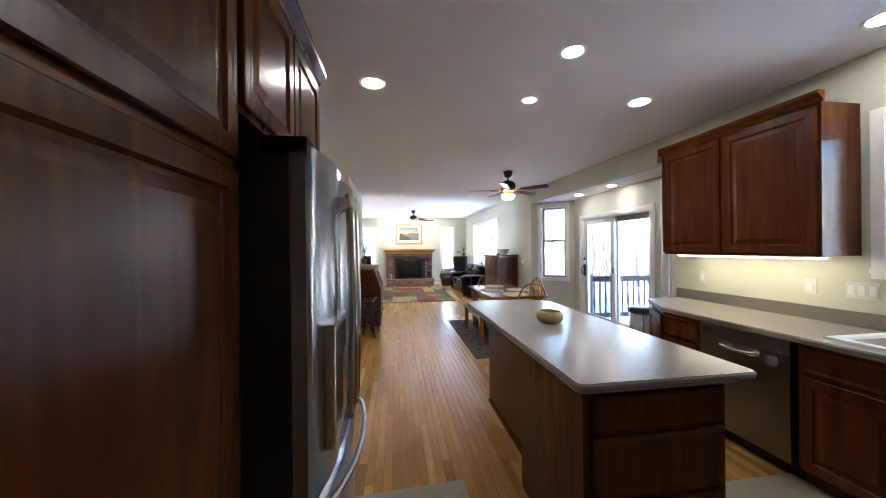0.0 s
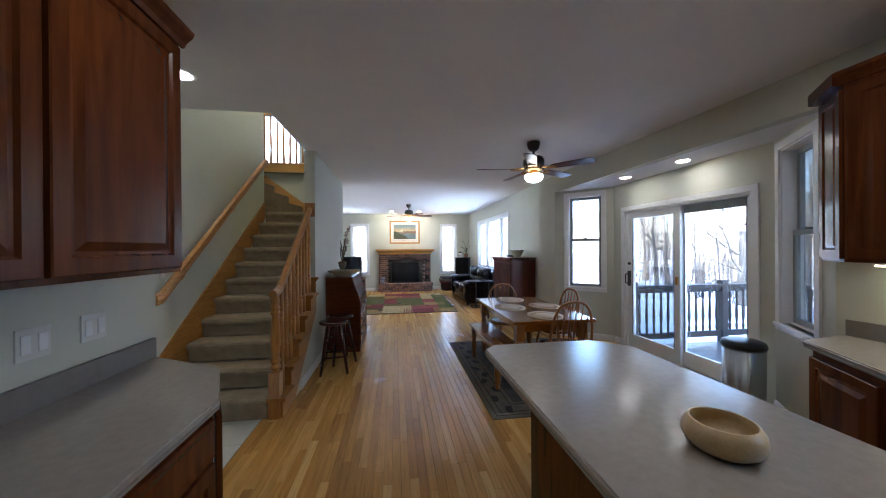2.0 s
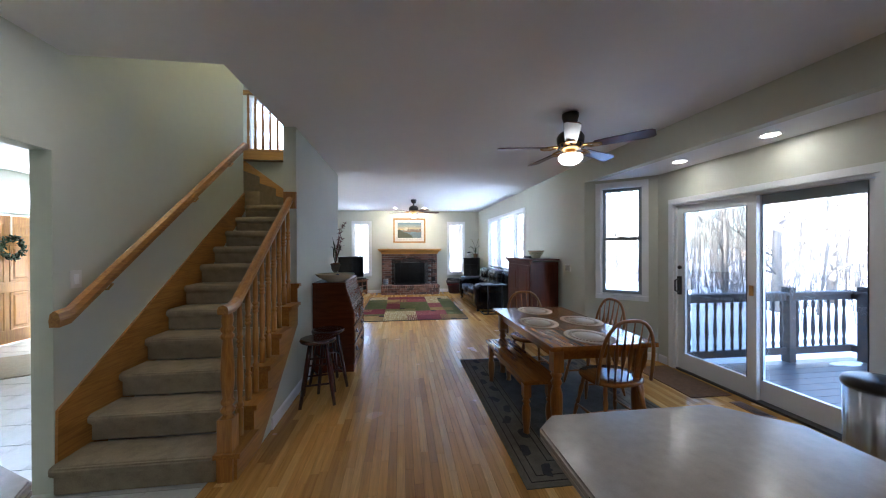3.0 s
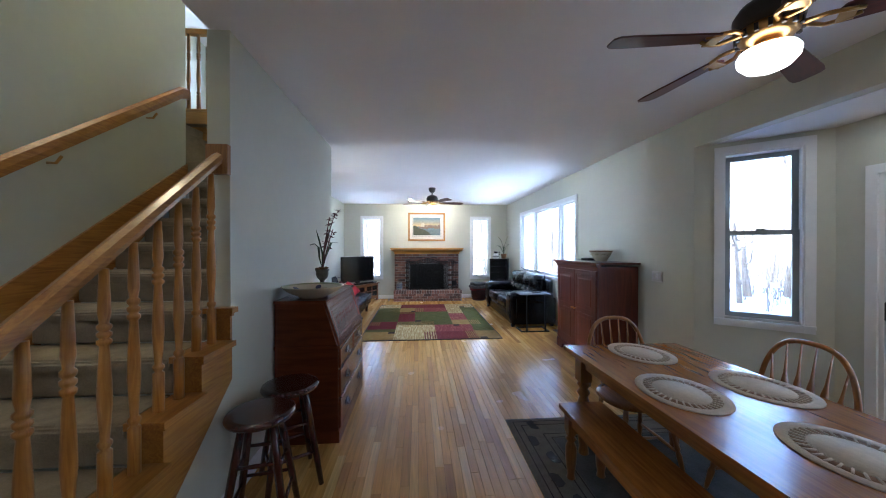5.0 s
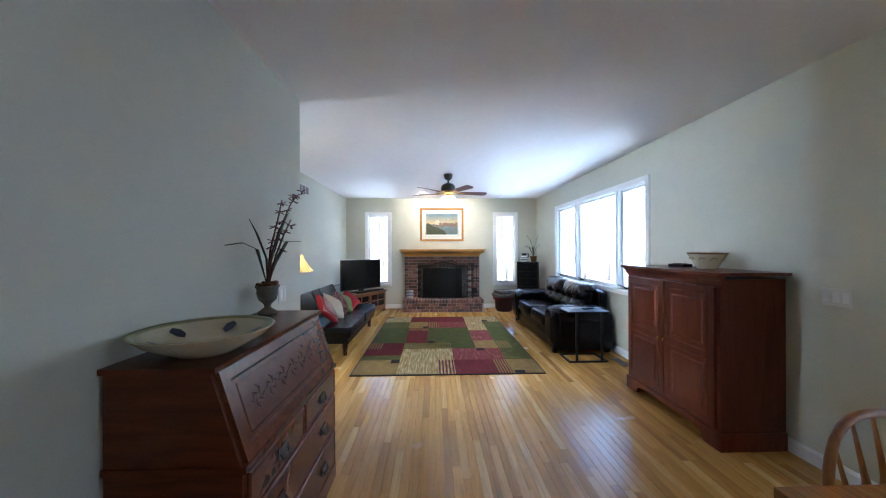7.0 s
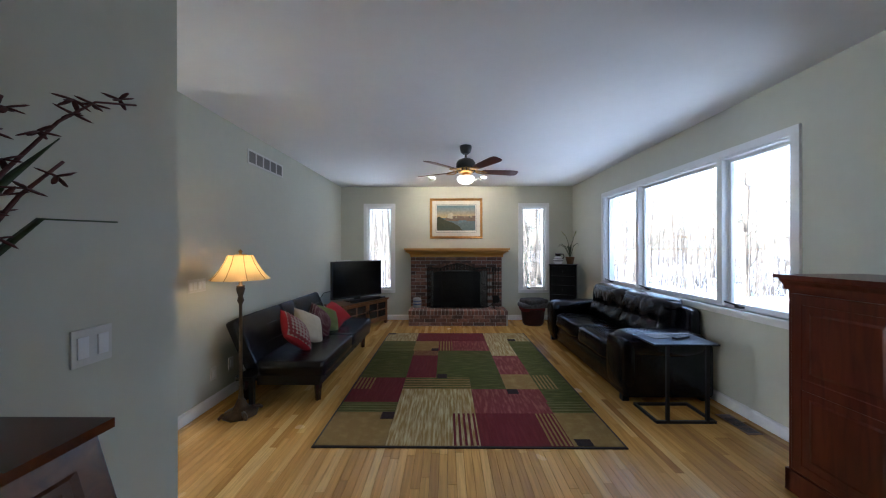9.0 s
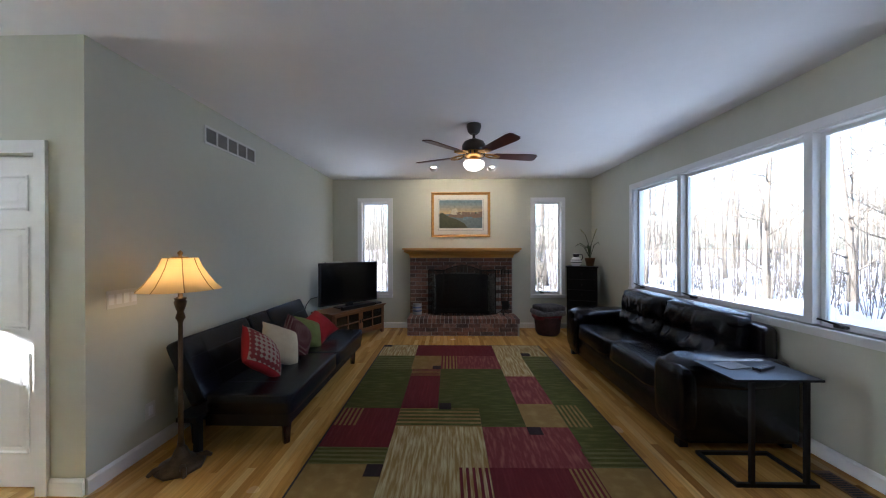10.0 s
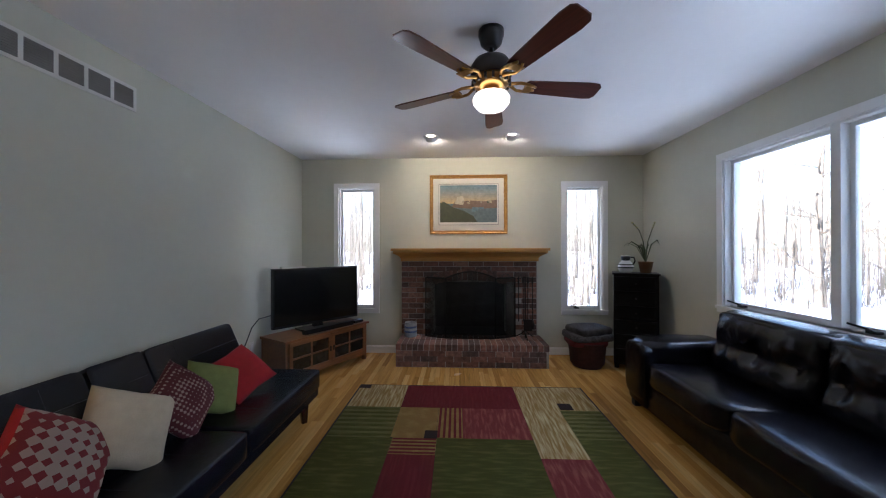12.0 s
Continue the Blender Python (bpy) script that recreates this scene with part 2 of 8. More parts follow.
M_SPOT = mat("spot_glow", (1, 0.93, 0.82), 0.5, emit=46.0, ecol=(1.0, 0.80, 0.55))
M_GLOBE = mat("globe_glow", (1, 0.95, 0.88), 0.4, emit=0.75, ecol=(1.0, 0.88, 0.70))
M_STRIP = mat("strip_glow", (1, 0.95, 0.8), 0.5, emit=1.2, ecol=(1.0, 0.83, 0.50))
M_UPLAMP = mat("upper_glow", (1, 0.95, 0.88), 0.4, emit=5.0, ecol=(1.0, 0.76, 0.38))
M_PLATE = mat("switch_plate", (0.70, 0.69, 0.64), 0.35, var=0.01)


def brick_mat(name):
    m = mat(name, (0.2, 0.08, 0.05), 0.85, bump=0.7, bscale=90)
    n, l = m.node_tree.nodes, m.node_tree.links
    info, rp, mix, ns, co = (n.new("ShaderNode" + k) for k in ("ObjectInfo", "ValToRGB", "Mix", "TexNoise", "NewGeometry"))
    cols = ((0.0, (0.09, 0.062, 0.055)), (0.25, (0.15, 0.085, 0.065)), (0.55, (0.21, 0.105, 0.075)), (0.8, (0.25, 0.12, 0.085)), (1.0, (0.31, 0.18, 0.135)))
    rp.color_ramp.elements[0].color, rp.color_ramp.elements[1].color = (*cols[0][1], 1), (*cols[-1][1], 1)
    for p, c in cols[1:-1]:
        rp.color_ramp.elements.new(p).color = (*c, 1)
    l.new(info.outputs["Random"], rp.inputs[0])
    ns.inputs["Scale"].default_value, ns.inputs["Detail"].default_value = 26, 5
    l.new(co.outputs["Position"], ns.inputs[0])
    mr = n.new("ShaderNodeMapRange")
    mr.inputs["From Min"].default_value, mr.inputs["From Max"].default_value = 0.3, 0.7
    mr.inputs["To Min"].default_value, mr.inputs["To Max"].default_value = 0.6, 1.35
    l.new(ns.outputs[0], mr.inputs["Value"])
    mix.data_type, mix.blend_type = "RGBA", "MULTIPLY"
    mix.inputs["Factor"].default_value = 1.0
    l.new(rp.outputs[0], mix.inputs["A"]), l.new(mr.outputs[0], mix.inputs["B"]), l.new(mix.outputs["Result"], n["Principled BSDF"].inputs["Base Color"])
    return m


M_BRICK = brick_mat("brick")


# ---- building helpers ----
def box(bm, x0, y0, z0, x1, y1, z1, m=None):
    v = [bm.verts.new(p) for p in ((x0, y0, z0), (x1, y0, z0), (x1, y1, z0), (x0, y1, z0), (x0, y0, z1), (x1, y0, z1), (x1, y1, z1), (x0, y1, z1))]
    if m is not None:
        for p in v:
            p.co = m @ p.co
    for f in ((3, 2, 1, 0), (4, 5, 6, 7), (0, 1, 5, 4), (1, 2, 6, 5), (2, 3, 7, 6), (3, 0, 4, 7)):
        bm.faces.new([v[i] for i in f])
    return v


def boxes(*dims):
    bm = bmesh.new()
    for d in dims:
        box(bm, *d)
    return bm


def bevelled(bm, r=0.004, seg=2):
    es = [e for e in bm.edges if len(e.link_faces) == 2 and e.calc_face_angle(0) > 0.5]
    bmesh.ops.bevel(bm, geom=es, offset=r, segments=seg, affect="EDGES", clamp_overlap=True)
    return bm


def lathe(profile, n=24, bm=None, m=None, caps=True):
    """A turned shape from (radius, z) points, from the bottom up."""
    bm = bm or bmesh.new()
    rings = []
    for r, z in profile:
        if r < 1e-5:
            rings.append([bm.verts.new((0, 0, z))])
        else:
            rings.append([bm.verts.new((r * math.cos(2 * math.pi * i / n), r * math.sin(2 * math.pi * i / n), z)) for i in range(n)])
    for a, b in zip(rings, rings[1:]):
        for i in range(n):
            j = (i + 1) % n
            if len(a) == 1 and len(b) > 1:
                f = bm.faces.new((a[0], b[j], b[i]))
            elif len(b) == 1 and len(a) > 1:
                f = bm.faces.new((a[i], a[j], b[0]))
            elif len(a) > 1:
                f = bm.faces.new((a[i], a[j], b[j], b[i]))
            else:
                continue
            f.smooth = True
    if caps and len(rings[0]) > 1:
        bm.faces.new(list(reversed(rings[0])))
    if caps and len(rings[-1]) > 1:
        bm.faces.new(rings[-1])
    if m is not None:
        for r in rings:
            for v in r:
                v.co = m @ v.co
    return bm


def tube(pts, rad, n=8, bm=None, flat=1.0):
    """A rod through points; rad is a number or one for each point; flat squashes the section."""
    bm = bm or bmesh.new()
    pts = [Vector(p) for p in pts]
    rads = rad if isinstance(rad, (list, tuple)) else [rad] * len(pts)
    rings, up = [], None
    for i, p in enumerate(pts):
        d = (pts[min(i + 1, len(pts) - 1)] - pts[max(i - 1, 0)]).normalized()
        if up is None:
            up = Vector((0, 0, 1)) if abs(d.z) < 0.9 else Vector((1, 0, 0))
        s = d.cross(up).normalized()
        up = s.cross(d).normalized()
        rings.append([bm.verts.new(p + rads[i] * (s * math.cos(2 * math.pi * k / n) + up * flat * math.sin(2 * math.pi * k / n))) for k in range(n)])
    for a, b in zip(rings, rings[1:]):
        for k in range(n):
            bm.faces.new((a[k], a[(k + 1) % n], b[(k + 1) % n], b[k])).smooth = True
    bm.faces.new(list(reversed(rings[0]))), bm.faces.new(rings[-1])
    return bm


def prism(poly, lo, hi, axis="z", bm=None):
    """An outline of 2D points drawn out along an axis."""
    bm = bm or bmesh.new()
    at = {"z": lambda a, b, c: (a, b, c), "x": lambda a, b, c: (c, a, b), "y": lambda a, b, c: (a, c, b)}[axis]
    v0, v1 = [bm.verts.new(at(a, b, lo)) for a, b in poly], [bm.verts.new(at(a, b, hi)) for a, b in poly]
    n = len(poly)
    for i in range(n):
        bm.faces.new((v0[i], v0[(i + 1) % n], v1[(i + 1) % n], v1[i]))
    bm.faces.new(list(reversed(v0))), bm.faces.new(v1)
    bmesh.ops.recalc_face_normals(bm, faces=bm.faces[:])
    return bm


def rings_panel(w, h, rings, bm=None, m=None):
    """A flat piece in x (0..w) and z (0..h), facing -y: rings are (inset, depth towards -y) from the back edge inwards."""
    bm = bm or bmesh.new()
    loops = []
    for ins, d in rings:
        loops.append([bm.verts.new(p) for p in ((ins, -d, ins), (w - ins, -d, ins), (w - ins, -d, h - ins), (ins, -d, h - ins))])
    for a, b in zip(loops, loops[1:]):
        for i in range(4):
            bm.faces.new((a[i], a[(i + 1) % 4], b[(i + 1) % 4], b[i]))
    bm.faces.new(loops[-1]), bm.faces.new(list(reversed(loops[0])))
    if m is not None:
        for lp in loops:
            for v in lp:
                v.co = m @ v.co
    return bm


def puff(sx, sy, sz, e=0.45, n=20, bm=None, m=None, crease=0.0):
    """A stuffed cushion: a rounded block of the full size sx, sy, sz about its middle."""
    bm = bm or bmesh.new()
    f = lambda c: math.copysign(abs(c) ** e, c)
    rows = []
    for i in range(n + 1):
        a = math.pi * (i / n - 0.5)
        row = []
        for k in range(2 * n):
            b = math.pi * k / n
            p = Vector((f(math.cos(a)) * f(math.cos(b)) * sx / 2, f(math.cos(a)) * f(math.sin(b)) * sy / 2, f(math.sin(a)) * sz / 2))
            if crease:
                p *= 1 + crease * noise.noise(p * 7 + Vector((sx * 10, sy * 10, 0)))
            row.append(bm.verts.new(m @ p if m is not None else p))
        rows.append(row)
    for a, b in zip(rows, rows[1:]):
        for k in range(2 * n):
            j = (k + 1) % (2 * n)
            bm.faces.new((a[k], a[j], b[j], b[k])).smooth = True
    bmesh.ops.remove_doubles(bm, verts=[v for r in (rows[0], rows[-1]) for v in r], dist=1e-5)
    return bm


def solid(bm, name):
    me = bpy.data.meshes.new(name)
    bm.to_mesh(me)
    bm.free()
    return me


def thing(name, x, y, z=0.0, rz=0.0, label="", category="", group="", kind=""):
    ob = new(name)
    ob.empty_display_size = 0.1
    ob.matrix_world = pose(x, y, z, 0, 0, rz)
    return tagged(ob, label, category, group, kind)


def part(name, bm, material, parent, label=""):
    ob = new(name, solid(bm, name))
    ob.data.materials.append(material)
    ob.parent = parent
    return tagged(ob, label)


def solo(name, bm, material, x, y, z=0.0, rz=0.0, label="", category="", group="", kind=""):
    ob = new(name, solid(bm, name))
    ob.data.materials.append(material)
    ob.matrix_world = pose(x, y, z, 0, 0, rz)
    return tagged(ob, label, category, group, kind)


def again(ob, parent, m):
    """One more part on the mesh of another."""
    o = new(ob.name.split(".")[0], ob.data)
    o.parent, o.matrix_basis = parent, m
    return o


# ---- structure ----
H = 2.74
UP = 5.4


def wall(name, p0, p1, thick, z0, z1, holes=(), label="painted wall", material=None):
    """A wall whose room side runs from p0 to p1, its thickness to the right of that way, with openings (along0, along1, z0, z1)."""
    p0, p1 = Vector((*p0, 0)), Vector((*p1, 0))
    u = (p1 - p0).normalized()
    v = Vector((u.y, -u.x, 0))
    us = sorted({0.0, (p1 - p0).length, *(a for h in holes for a in h[:2])})
    zs = sorted({z0, z1, *(a for h in holes for a in h[2:])})
    bm = bmesh.new()
    cache = {}

    def vert(a, t, z):
        key = (round(a, 4), t, round(z, 4))
        if key not in cache:
            cache[key] = bm.verts.new(p0 + u * a + v * (thick * t) + Vector((0, 0, z)))
        return cache[key]

    def full(i, k):
        if not (0 <= i < len(us) - 1 and 0 <= k < len(zs) - 1):
            return False
        a, z = (us[i] + us[i + 1]) / 2, (zs[k] + zs[k + 1]) / 2
        return not any(h[0] < a < h[1] and h[2] < z < h[3] for h in holes)

    for i in range(len(us) - 1):
        for k in range(len(zs) - 1):
            if not full(i, k):
                continue
            a, b, c, d = us[i], us[i + 1], zs[k], zs[k + 1]
            bm.faces.new((vert(a, 0, c), vert(a, 0, d), vert(b, 0, d), vert(b, 0, c)))
            bm.faces.new((vert(a, 1, c), vert(b, 1, c), vert(b, 1, d), vert(a, 1, d)))
            if not full(i - 1, k):
                bm.faces.new((vert(a, 0, c), vert(a, 1, c), vert(a, 1, d), vert(a, 0, d)))
            if not full(i + 1, k):
                bm.faces.new((vert(b, 0, c), vert(b, 0, d), vert(b, 1, d), vert(b, 1, c)))
            if not full(i, k - 1):
                bm.faces.new((vert(a, 0, c), vert(b, 0, c), vert(b, 1, c), vert(a, 1, c)))
            if not full(i, k + 1):
                bm.faces.new((vert(a, 0, d), vert(a, 1, d), vert(b, 1, d), vert(b, 0, d)))
    bmesh.ops.recalc_face_normals(bm, faces=bm.faces[:])
    return solo(name, bm, material or M_WALL, 0, 0, label=label, category="wall", kind="structure")


# right-hand wall of the living room and dining end, with the wide window
XR, XK = 3.87, 4.04
YB = 13.86
wall("wall_east_living", (XR, YB), (XR, 7.20), -0.16, -0.3, H, [(1.36, 4.29, 0.91, 2.30)], "pale sage painted wall with a wide triple window")
wall("wall_bay_far", (XR + 0.0, 7.20), (4.56, 6.62), -0.16, -0.3, 2.44, [(0.215, 0.73, 0.835, 2.335)], "angled bay wall with a tall window")
wall("wall_bay_door", (4.56, 6.62), (4.56, 4.40), -0.16, -0.3, 2.44, [(0.25, 2.03, 0.0, 2.02)], "bay wall with a wide glazed sliding door")
wall("wall_bay_near", (4.56, 4.40), (XK, 3.66), -0.16, -0.3, 2.44, [(0.12, 0.68, 0.82, 2.33)], "angled bay wall with a tall window")
wall("wall_east_kitchen", (XK, 3.66), (XK, -1.2), -0.16, -0.3, H, [(1.635, 2.685, 1.31, 2.285)], "kitchen wall behind the worktop")
wall("wall_bay_header", (XR, 7.20), (XK, 3.66), -0.10, 2.44, H, label="plain wall strip over the bay opening")
wall("wall_north", (-0.89, YB), (XR + 0.16, YB), -0.16, -0.3, H, [(0.535, 1.055, 0.62, 2.325), (3.715, 4.215, 0.62, 2.325), (1.89, 2.89, 0.285, 1.0)], "cream painted chimney wall with two slim windows")
wall("wall_west_living", (-0.89, 9.71), (-0.89, YB), -0.14, 0, H, label="pale painted wall behind the futon")
wall("wall_foyer_far", (-4.9, 9.71), (-1.03, 9.71), -0.14, 0, H, [(2.87, 3.72, 0, 2.04)], "cream hall wall with a white-cased doorway")
wall("wall_stair_side", (0.146, 6.234), (0.146, 8.47), -0.126, 0, H, label="pale grey-green wall beside the stairs")
wall("wall_stair_back", (-2.9, 8.35), (0.02, 8.35), -0.12, 0, 2.90, label="cream wall at the turn of the stairs")
wall("wall_stair_left", (-0.9, 4.98), (-0.9, 7.44), -0.12, 0, UP, label="tall cream wall beside the stairs")
wall("wall_hall_header", (-0.9, 3.90), (-0.9, 4.98), -0.12, 2.10, H, label="wall over the hall opening")
wall("wall_upper_west", (-2.9, 5.08), (-2.9, 11.0), -0.12, H + 0.005, UP, label="upper stair wall")
wall("wall_west_kitchen", (-0.16, -1.2), (-0.16, 3.90), -0.14, 0, H, label="pale kitchen wall behind the cupboards")
wall("wall_hall_near", (-0.30, 3.90), (-4.9, 3.90), -0.12, 0, H, label="plain hall wall")
wall("wall_west_hall", (-4.9, 3.78), (-4.9, 12.0), -0.14, 0, H, [(4.42, 5.34, 0.0, 2.04), (4.42, 5.34, 2.12, 2.50), (5.44, 5.74, 0.3, 2.04)], "outer hall wall with the front door")
wall("wall_south", (XK, -1.2), (-0.16, -1.2), 0.14, 0, H, label="plain kitchen end wall")
# upper storey round the stair well
wall("wall_upper_right", (0.03, 5.08), (0.03, 11.0), 0.12, H + 0.005, UP, label="upper stair wall")
wall("wall_upper_near", (-2.9, 5.08), (0.03, 5.08), 0.12, H + 0.005, UP, label="upper stair wall")
wall("wall_upper_far", (-2.9, 11.0), (0.03, 11.0), -0.12, 3.04, UP, [(0.6, 2.6, 3.4, 5.0)], "upper landing wall with a window")
solo("floor_upper", boxes((-2.9, 8.23, 2.90, 0.03, 11.0, 3.04)), M_CARPET, 0, 0, label="carpeted upper landing floor", category="floor", kind="structure")
solo("ceiling_upper", boxes((-3.1, 4.9, UP, 0.2, 11.2, UP + 0.1)), M_CEIL, 0, 0, label="white upper ceiling", category="ceiling", kind="structure")


def sheet(name, rects, z, t, material, label, cat):
    """A flat sheet of rectangles that share edges."""
    return solo(name, boxes(*[(a, b, z, c, d, z + t) for a, b, c, d in rects]), material, 0, 0, label=label, category=cat, kind="structure")


# ceiling with the stair well left open
sheet("ceiling", [(0.03, -1.34, XR + 0.16, YB + 0.1), (-3.04, -1.34, 0.03, 5.08), (-3.04, 8.47, 0.03, YB + 0.1), (XR + 0.16, -1.34, XK + 0.16, 3.9)], H, 0.12, M_CEIL, "white painted ceiling", "ceiling")
solo("stairwell_lamp", lathe([(0, -0.10), (0.10, -0.085), (0.15, -0.04), (0.16, 0.0)], 28), M_UPLAMP, -0.6, 6.4, UP, label="lit flush ceiling lamp over the stair well", category="ceiling light")
sheet("ceiling_hall", [(-5.04, -1.34, -3.04, YB + 0.1), (-3.04, 5.08, -1.02, 7.44)], H, 0.12, M_CEIL, "white ceiling", "ceiling")
bm = prism([(XR + 0.105, 7.3), (4.75, 6.66), (4.75, 4.3), (XK + 0.2, 3.45), (XK + 0.11, 3.45)], 2.44, 2.54)
solo("ceiling_bay", bm, M_CEIL, 0, 0, label="lower white ceiling of the bay", category="ceiling", kind="structure")
bm = prism([(4.06, 7.5), (4.9, 6.9), (4.9, 4.1), (4.35, 3.2), (4.24, 3.2)], 2.55, 2.75)
solo("roof_bay", bm, M_SIDING, 0, 0, label="low bay roof", category="roof", kind="structure")

# floors
sub = boxes((-0.02, -1.34, -0.06, XR + 0.1, YB + 0.1, -0.006), (-3.04, 8.0, -0.06, -0.02, YB + 0.1, -0.006), (-0.18, -1.34, -0.06, -0.02, 3.9, -0.006))
floor = solo("floor", sub, M_GAP, 0, 0, label="honey oak strip floor laid lengthwise", category="floor", kind="structure")
solo("floor_bay", prism([(XR + 0.1, 7.3), (4.72, 6.66), (4.72, 4.3), (XK + 0.12, 3.5), (XR + 0.1, 3.5)], -0.06, -0.006), M_GAP, 0, 0, label="oak strip floor in the bay", category="floor", kind="structure")
hall_floor = boxes((-5.04, 3.9, -0.06, -0.02, 8.0, -0.006), (-5.04, 8.0, -0.06, -3.04, 12.0, -0.006))
hall = solo("floor_hall", hall_floor, M_GAP, 0, 0, label="pale tiled hall floor", category="floor", kind="structure")
bm = bmesh.new()
for i in range(15):
    for k in range(17 if i > 8 else 13):
        x0, y0 = -0.022 - 0.33 * (i + 1), 3.93 + 0.33 * k
        box(bm, x0 + 0.003, y0 + 0.003, -0.006, x0 + 0.327, y0 + 0.327, 0.0)
part("floor_tile", bm, M_TILE, hall, "pale stone-look square tiles")


# baseboards
def base(name, p0, p1, h=0.10):
    p0, p1 = Vector((*p0, 0)), Vector((*p1, 0))
    u = (p1 - p0).normalized()
    m = Matrix.Translation(p0) @ Matrix.Rotation(math.atan2(u.y, u.x), 4, "Z")
    bm = prism([(0, 0), (0.014, 0), (0.014, h - 0.02), (0.006, h), (0, h)], 0, (p1 - p0).length, "x")
    bm.transform(m)
    return solo("baseboard", bm, M_WHITE, 0, 0, label="white painted baseboard", category="baseboard", kind="structure")


base("b", (XR - 0.0, 7.22), (XR, 8.05)), base("b", (XR, 9.1), (XR, YB))
base("b", (4.56, 6.47), (4.56, 6.60)), base("b", (4.55, 6.63), (XR + 0.01, 7.2))
base("b", (XK + 0.01, 3.67), (4.55, 4.39))
base("b", (0.56, YB), (-0.88, YB)), base("b", (XR, YB), (2.46, YB))
base("b", (-0.89, YB - 0.015), (-0.89, 9.71)), base("b", (-0.895, 9.71), (-1.105, 9.71))
base("b", (0.146, 8.47), (0.146, 5.55)), base("b", (0.13, 8.47), (-2.9, 8.47))


# ---- windows and doors ----
def window(name, x, y, rz, w, z0, z1, splits=(), kind="casement", trim=0.065, label="", screen=None):
    """A window seen from the room: width w to the right of (x, y) as one faces it, wall face at local y = 0, outside at +y."""
    h = z1 - z0
    t = thing(name, x, y, z0, rz, label, "window", kind="structure")
    b = trim
    for nm, d in (("casing", (-b, -0.018, h, w + b, 0, h + b)), ("casing", (-b, -0.018, -b, 0, 0, h)), ("casing", (w, -0.018, -b, w + b, 0, h))):
        part(nm, bevelled(boxes(d), 0.005), M_WHITE, t)
    part("sill", bevelled(boxes((-b - 0.0, -0.035, -0.028, w + b, 0.05, 0.0)), 0.006), M_WHITE, t)
    part("apron", bevelled(boxes((0, -0.014, -b, w, 0, -0.028)), 0.004), M_WHITE, t)
    part("jamb", boxes((0, 0.0, 0, 0.014, 0.15, h), (w - 0.014, 0.0, 0, w, 0.15, h), (0.014, 0.0, h - 0.014, w - 0.014, 0.15, h), (0.014, 0.05, 0, w - 0.014, 0.15, 0.014)), M_WHITE, t)
    edges = [0.014, *splits, w - 0.014]
    for i, (a, c) in enumerate(zip(edges, edges[1:])):
        a += 0.03 if i else 0
        c -= 0.03 if i < len(edges) - 2 else 0
        if i:
            part("mullion", bevelled(boxes((a - 0.06, 0.0, 0.014, a, 0.12, h - 0.014)), 0.005), M_WHITE, t)
        if kind == "hung":
            mid = h * 0.52
            panes = [(0.014, mid + 0.02, 0.07, M_SASH), (mid - 0.02, h - 0.014, 0.10, M_SASH)]
        else:
            panes = [(0.014, h - 0.014, 0.06, M_WHITE)]
        for lo, hi, dep, mt in panes:
            s = 0.042 if kind == "hung" else 0.030
            sash = part("sash", bevelled(boxes((a, dep, lo, a + s, dep + 0.035, hi), (c - s, dep, lo, c, dep + 0.035, hi), (a + s, dep, lo, c - s, dep + 0.035, lo + s), (a + s, dep, hi - s, c - s, dep + 0.035, hi)), 0.004), mt, t)
            pane = part("pane", boxes((a + s - 0.004, dep + 0.015, lo + s - 0.004, c - s + 0.004, dep + 0.019, hi - s + 0.004)), M_GLASS, sash, "clear window glass")
            pane.visible_shadow = False
        if screen:
            part("insect_screen", boxes((a, 0.143, 0.02, c, 0.145, h - 0.02)), screen, t, "dark insect screen").visible_shadow = False
        if kind == "hung":
            part("lock", bevelled(boxes(((a + c) / 2 - 0.03, 0.055, mid + 0.02, (a + c) / 2 + 0.03, 0.09, mid + 0.035)), 0.004), M_BRONZE, t, "dark sash lock")
        else:
            cx = a + 0.14 if c - a > 0.4 else (a + c) / 2
            bm = boxes((cx - 0.03, 0.02, 0.012, cx + 0.03, 0.06, 0.03))
            tube([(cx, 0.03, 0.03), (cx - 0.02, 0.0, 0.045), (cx - 0.09, -0.02, 0.06)], 0.008, 6, bm)
            part("crank", bm, M_IRON, t, "dark casement crank")
    return t


# facing +x: local x runs along -y, so rz = -90
window("window_1", XR, 12.50, -90, 2.93, 0.91, 2.30, (0.93, 2.27), label="wide white three-part casement window over the sofa")
window("window_2", -0.355, YB, 0, 0.52, 0.62, 2.325, label="tall slim white casement window beside the chimney breast")
window("window_3", 2.825, YB, 0, 0.50, 0.62, 2.325, label="tall slim white casement window beside the chimney breast")
a_far = math.degrees(math.atan2(6.62 - 7.20, 4.56 - XR))
uf = Vector((4.56 - XR, 6.62 - 7.20, 0)).normalized()
window("window_4", XR + uf.x * 0.215, 7.20 + uf.y * 0.215, a_far, 0.515, 0.835, 2.335, kind="hung", label="white sash window in the angled bay wall")
a_near = math.degrees(math.atan2(3.66 - 4.40, XK - 4.56))
un = Vector((XK - 4.56, 3.66 - 4.40, 0)).normalized()
window("window_5", 4.56 + un.x * 0.12, 4.40 + un.y * 0.12, a_near, 0.56, 0.82, 2.33, kind="hung", screen=M_SCREEN_DENSE, label="white sash window in the angled bay wall")
window("window_6", XK, 2.025, -90, 1.05, 1.31, 2.285, (0.525,), label="white kitchen window over the sink")
window("window_7", -2.3, 11.0, 0, 2.0, 3.4, 5.0, (1.0,), label="white upper landing window")
